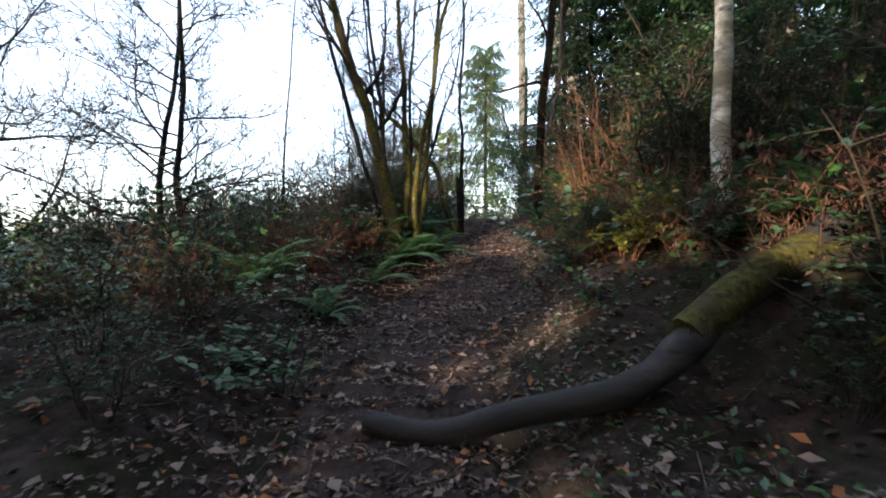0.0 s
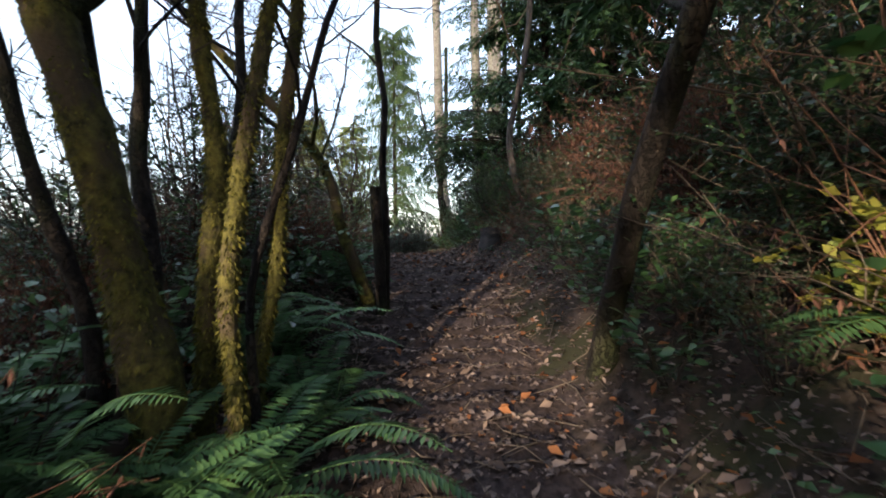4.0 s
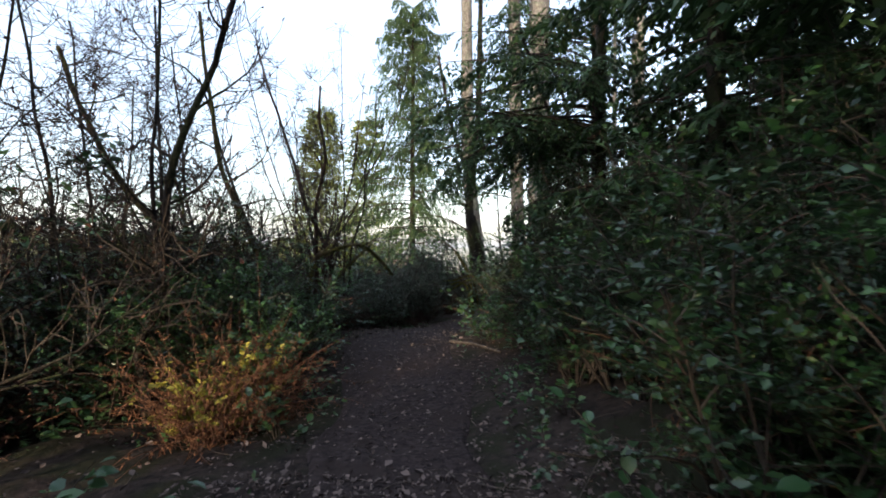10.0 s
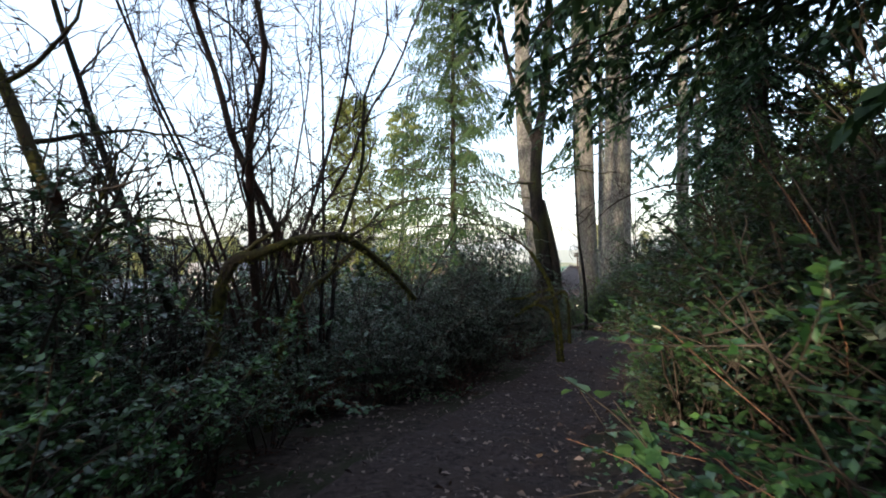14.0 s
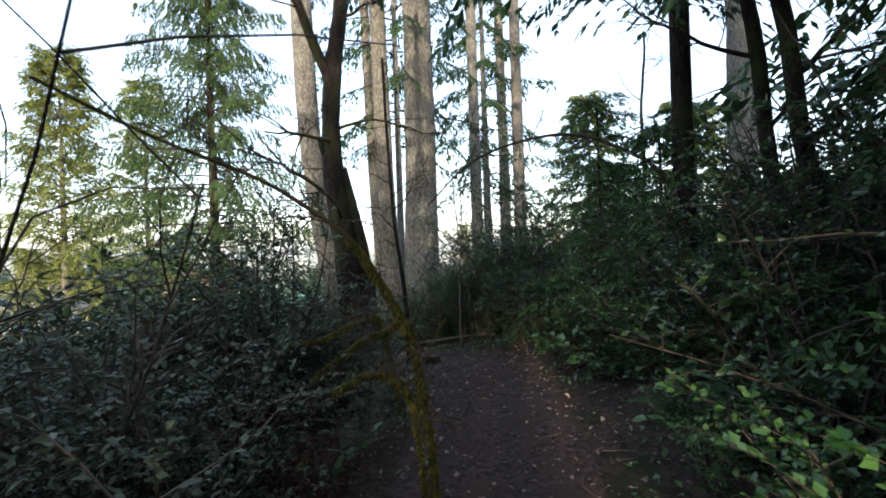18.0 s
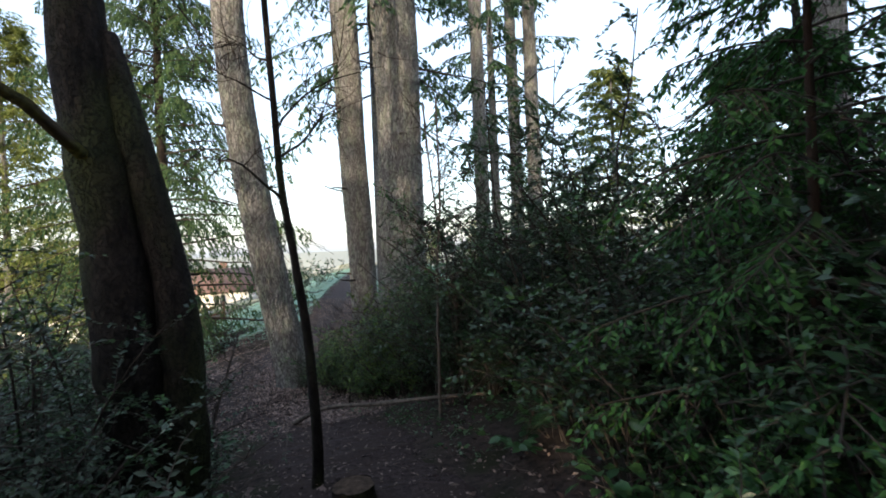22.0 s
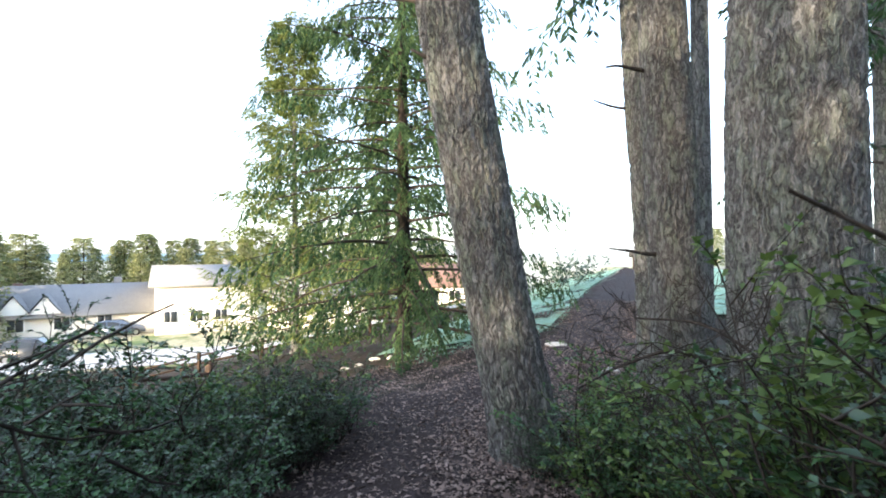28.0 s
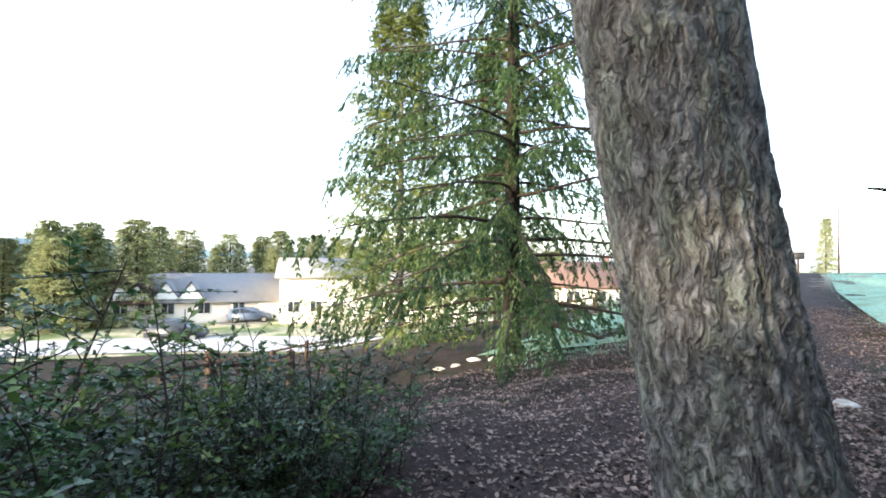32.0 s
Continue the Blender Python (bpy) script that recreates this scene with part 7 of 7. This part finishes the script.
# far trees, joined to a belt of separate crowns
FAR = [conifer("far_conifer", "conifer beyond the houses, haze put into its pale colour", 0, 100 + i, 10, 0.2, 3.0 + 0.5 * i, 0.4, 200 + i, M_TWIG, (M_FAR, M_FARDARK, M_FAR, M_FARDARK)[i], 90, 10, 8, 1.1, (0.36, 0.14), -0.02 - 0.03 * (i % 2), 0.3, cone=(0.9, 0.82, 0.7, 0.95)[i], sparse=0.1, sides=6, zfoot=0, twiggy=False) for i in range(4)]


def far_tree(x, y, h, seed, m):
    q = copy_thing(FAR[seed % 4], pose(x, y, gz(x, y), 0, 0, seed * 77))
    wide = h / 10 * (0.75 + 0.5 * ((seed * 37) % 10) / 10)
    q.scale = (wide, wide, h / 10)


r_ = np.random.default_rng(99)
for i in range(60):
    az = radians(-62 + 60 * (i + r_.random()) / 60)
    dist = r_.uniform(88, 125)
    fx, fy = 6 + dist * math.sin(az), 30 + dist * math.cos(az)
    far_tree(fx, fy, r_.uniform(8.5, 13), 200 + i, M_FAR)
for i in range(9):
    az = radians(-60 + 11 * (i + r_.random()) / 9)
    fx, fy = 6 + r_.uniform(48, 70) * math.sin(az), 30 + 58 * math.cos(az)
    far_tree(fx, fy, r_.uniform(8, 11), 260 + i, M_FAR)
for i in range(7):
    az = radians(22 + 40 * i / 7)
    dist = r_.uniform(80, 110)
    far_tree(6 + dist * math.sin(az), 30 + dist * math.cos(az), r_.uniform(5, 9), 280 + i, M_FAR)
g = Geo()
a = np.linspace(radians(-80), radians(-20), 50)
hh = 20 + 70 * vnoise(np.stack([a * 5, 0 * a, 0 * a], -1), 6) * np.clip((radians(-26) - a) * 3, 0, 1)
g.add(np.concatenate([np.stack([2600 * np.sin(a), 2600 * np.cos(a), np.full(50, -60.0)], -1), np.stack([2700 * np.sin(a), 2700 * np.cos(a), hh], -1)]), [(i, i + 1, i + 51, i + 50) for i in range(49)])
tagged(new("backdrop_hills", g.mesh("backdrop_hills", M_HILL, True)), "hills on the horizon, blue haze put into their colour", "hills", kind="structure")


# ---- litter, twigs and grass ----
def litter(name, label, n, y0, y1, l0, l1, m, size, seed, lift=0.024):
    r = np.random.default_rng(seed)
    yy, ll = r.uniform(y0, y1, n), r.uniform(-1, 1, n)
    ll = np.where(ll < 0, -l0 * ll, l1 * ll)
    x0, tx, ty = np.interp(yy, _y, LX), np.interp(yy, _y, LT[:, 0]), np.interp(yy, _y, LT[:, 1])
    x, y = x0 + ll * ty, yy - ll * tx
    z = ground(x, y) + lift + r.uniform(0, 0.014, n)
    d = unit(np.stack([r.normal(0, 1, n), r.normal(0, 1, n), r.normal(0, 0.25, n)], -1))
    nr = np.array([0, 0, 1.0]) + r.normal(0, 0.35, (n, 3))
    s = size * r.uniform(0.4, 1.5, n) ** 1.2
    g = Geo()
    leaves(g, np.stack([x, y, z], -1), d, nr, s, s * r.uniform(0.35, 0.75, n), 0.2 * 1)
    tagged(new(name, g.mesh(name, m)), label, "leaf litter", kind="stuff")


litter("leaf_litter", "bits of brown dead leaves on the footpath", 46000, -2, 14, -1.25, 1.25, M_LITTER, 0.032, 1)
litter("leaf_litter", "bits of brown dead leaves on the shaded footpath", 7000, 14, 30, -1.25, 1.25, M_LITTER, 0.028, 11)
litter("leaf_litter", "pale curled dead leaves on the first stretch of path", 9000, -1, 13, -1.3, 1.6, M_PALELEAF, 0.044, 2, 0.028)
litter("leaf_litter", "large dead maple leaves beside the start of the path", 1300, -1, 9, -2.0, 2.4, M_PALELEAF, 0.068, 12, 0.03)
litter("leaf_litter", "few pale leaf scraps on the shaded footpath", 700, 14, 30, -1.2, 1.2, M_PALELEAF, 0.032, 13, 0.026)
litter("leaf_litter", "brown leaves under the shrubs", 9000, -2, 33, -3.5, 3.5, M_LITTER, 0.05, 3, 0.02)
litter("leaf_litter", "rust-coloured fallen leaves beside the path", 3600, -1, 13, -2.4, 2.6, M_LITTER2, 0.055, 4, 0.026)
litter("leaf_litter", "dead leaves and needles on the open ground by the fir, daylight put into their colour", 40000, 29.5, 50, -3.5, 2.2, M_LIT_NEEDLE, 0.04, 5)
litter("leaf_litter", "thick brown litter on the earth around the leaning fir, daylight put into its colour", 30000, 29.5, 40, -5.5, 1.5, M_LIT_NEEDLE, 0.045, 8)


def twig_litter(n, y0, y1, seed):
    r = np.random.default_rng(seed)
    g = Geo()
    for i in range(n):
        x, y = along(r.uniform(y0, y1), r.choice([-1, 1]) * abs(r.normal(0, 0.9)))
        a, L = r.uniform(0, 6.28), r.uniform(0.08, 0.45)
        ex, ey = x + L * math.cos(a), y + L * math.sin(a)
        mx_, my_ = (x + ex) / 2 + r.normal(0, 0.03), (y + ey) / 2 + r.normal(0, 0.03)
        zz = ground([x, mx_, ex], [y, my_, ey]) + 0.03
        tube(g, [(x, y, zz[0]), (mx_, my_, zz[1] + 0.012), (ex, ey, zz[2])], [0.004, 0.0035, 0.002], 3)
    tagged(new("twig_litter", g.mesh("twig_litter", M_PALETWIG)), "small dry twigs lying on path and bank", "twigs", kind="stuff")


twig_litter(900, -1, 14, 5)
twig_litter(220, 14, 33, 6)


def cover(n, seed):
    """Small green leaves of creeping plants on the banks."""
    r = np.random.default_rng(seed)
    yy, ll = r.uniform(-1, 32, n), r.choice([-1, 1], n) * (0.72 + np.abs(r.normal(0, 1.5, n)))
    x0, tx, ty = np.interp(yy, _y, LX), np.interp(yy, _y, LT[:, 0]), np.interp(yy, _y, LT[:, 1])
    x, y = x0 + ll * ty, yy - ll * tx
    keep = (np.abs(beside(x, y)[0]) > 0.72) & (vnoise(np.stack([x * 1.1, y * 1.1, 0 * x], -1), 44) > 0.42)
    x, y = x[keep], y[keep]
    k = len(x)
    g = Geo()
    s = r.uniform(0.025, 0.06, k)
    leaves(g, np.stack([x, y, ground(x, y) + r.uniform(0.01, 0.09, k)], -1), np.stack([r.normal(0, 1, k), r.normal(0, 1, k), r.normal(0.2, 0.4, k)], -1), np.array([0, 0, 1.0]) + r.normal(0, 0.4, (k, 3)), s, s * 0.6, 0.15)
    tagged(new("creeping_plants", g.mesh("creeping_plants", M_SALAL)), "small green leaves of creeping plants on the banks", "ground cover", kind="stuff")


cover(26000, 21)


def grass(name, label, n, box_, m, h, seed, test=None):
    r = np.random.default_rng(seed)
    x, y = r.uniform(box_[0], box_[2], n), r.uniform(box_[1], box_[3], n)
    d = beside(x, y)[0]
    keep = (d < -1.45) & (d > -8) if test is None else test(d)
    x, y = x[keep], y[keep]
    k = len(x)
    g = Geo()
    leaves(g, np.stack([x, y, ground(x, y)], -1), np.array([0, 0, 1.0]) + r.normal(0, 0.45, (k, 3)), r.normal(0, 1, (k, 3)), h * r.uniform(0.5, 1.4, k), h * 0.16 * r.uniform(0.7, 1.5, k), 0.1)
    tagged(new(name, g.mesh(name, m)), label, "grass", kind="stuff")


grass("grass", "frosty blue-green grass on the bank beside the path", 60000, (4, 41, 26, 84), M_GRASS, 0.10, 6)
grass("grass", "frosty blue-green grass on the far side of the path", 26000, (11, 44, 34, 84), M_GRASS, 0.10, 7, lambda d: (d > 1.6) & (d < 6))

for k in (*KINDS.values(), FAR, [SCREEN, HIGH_SCREEN]):
    for o_ in k:
        park(o_)
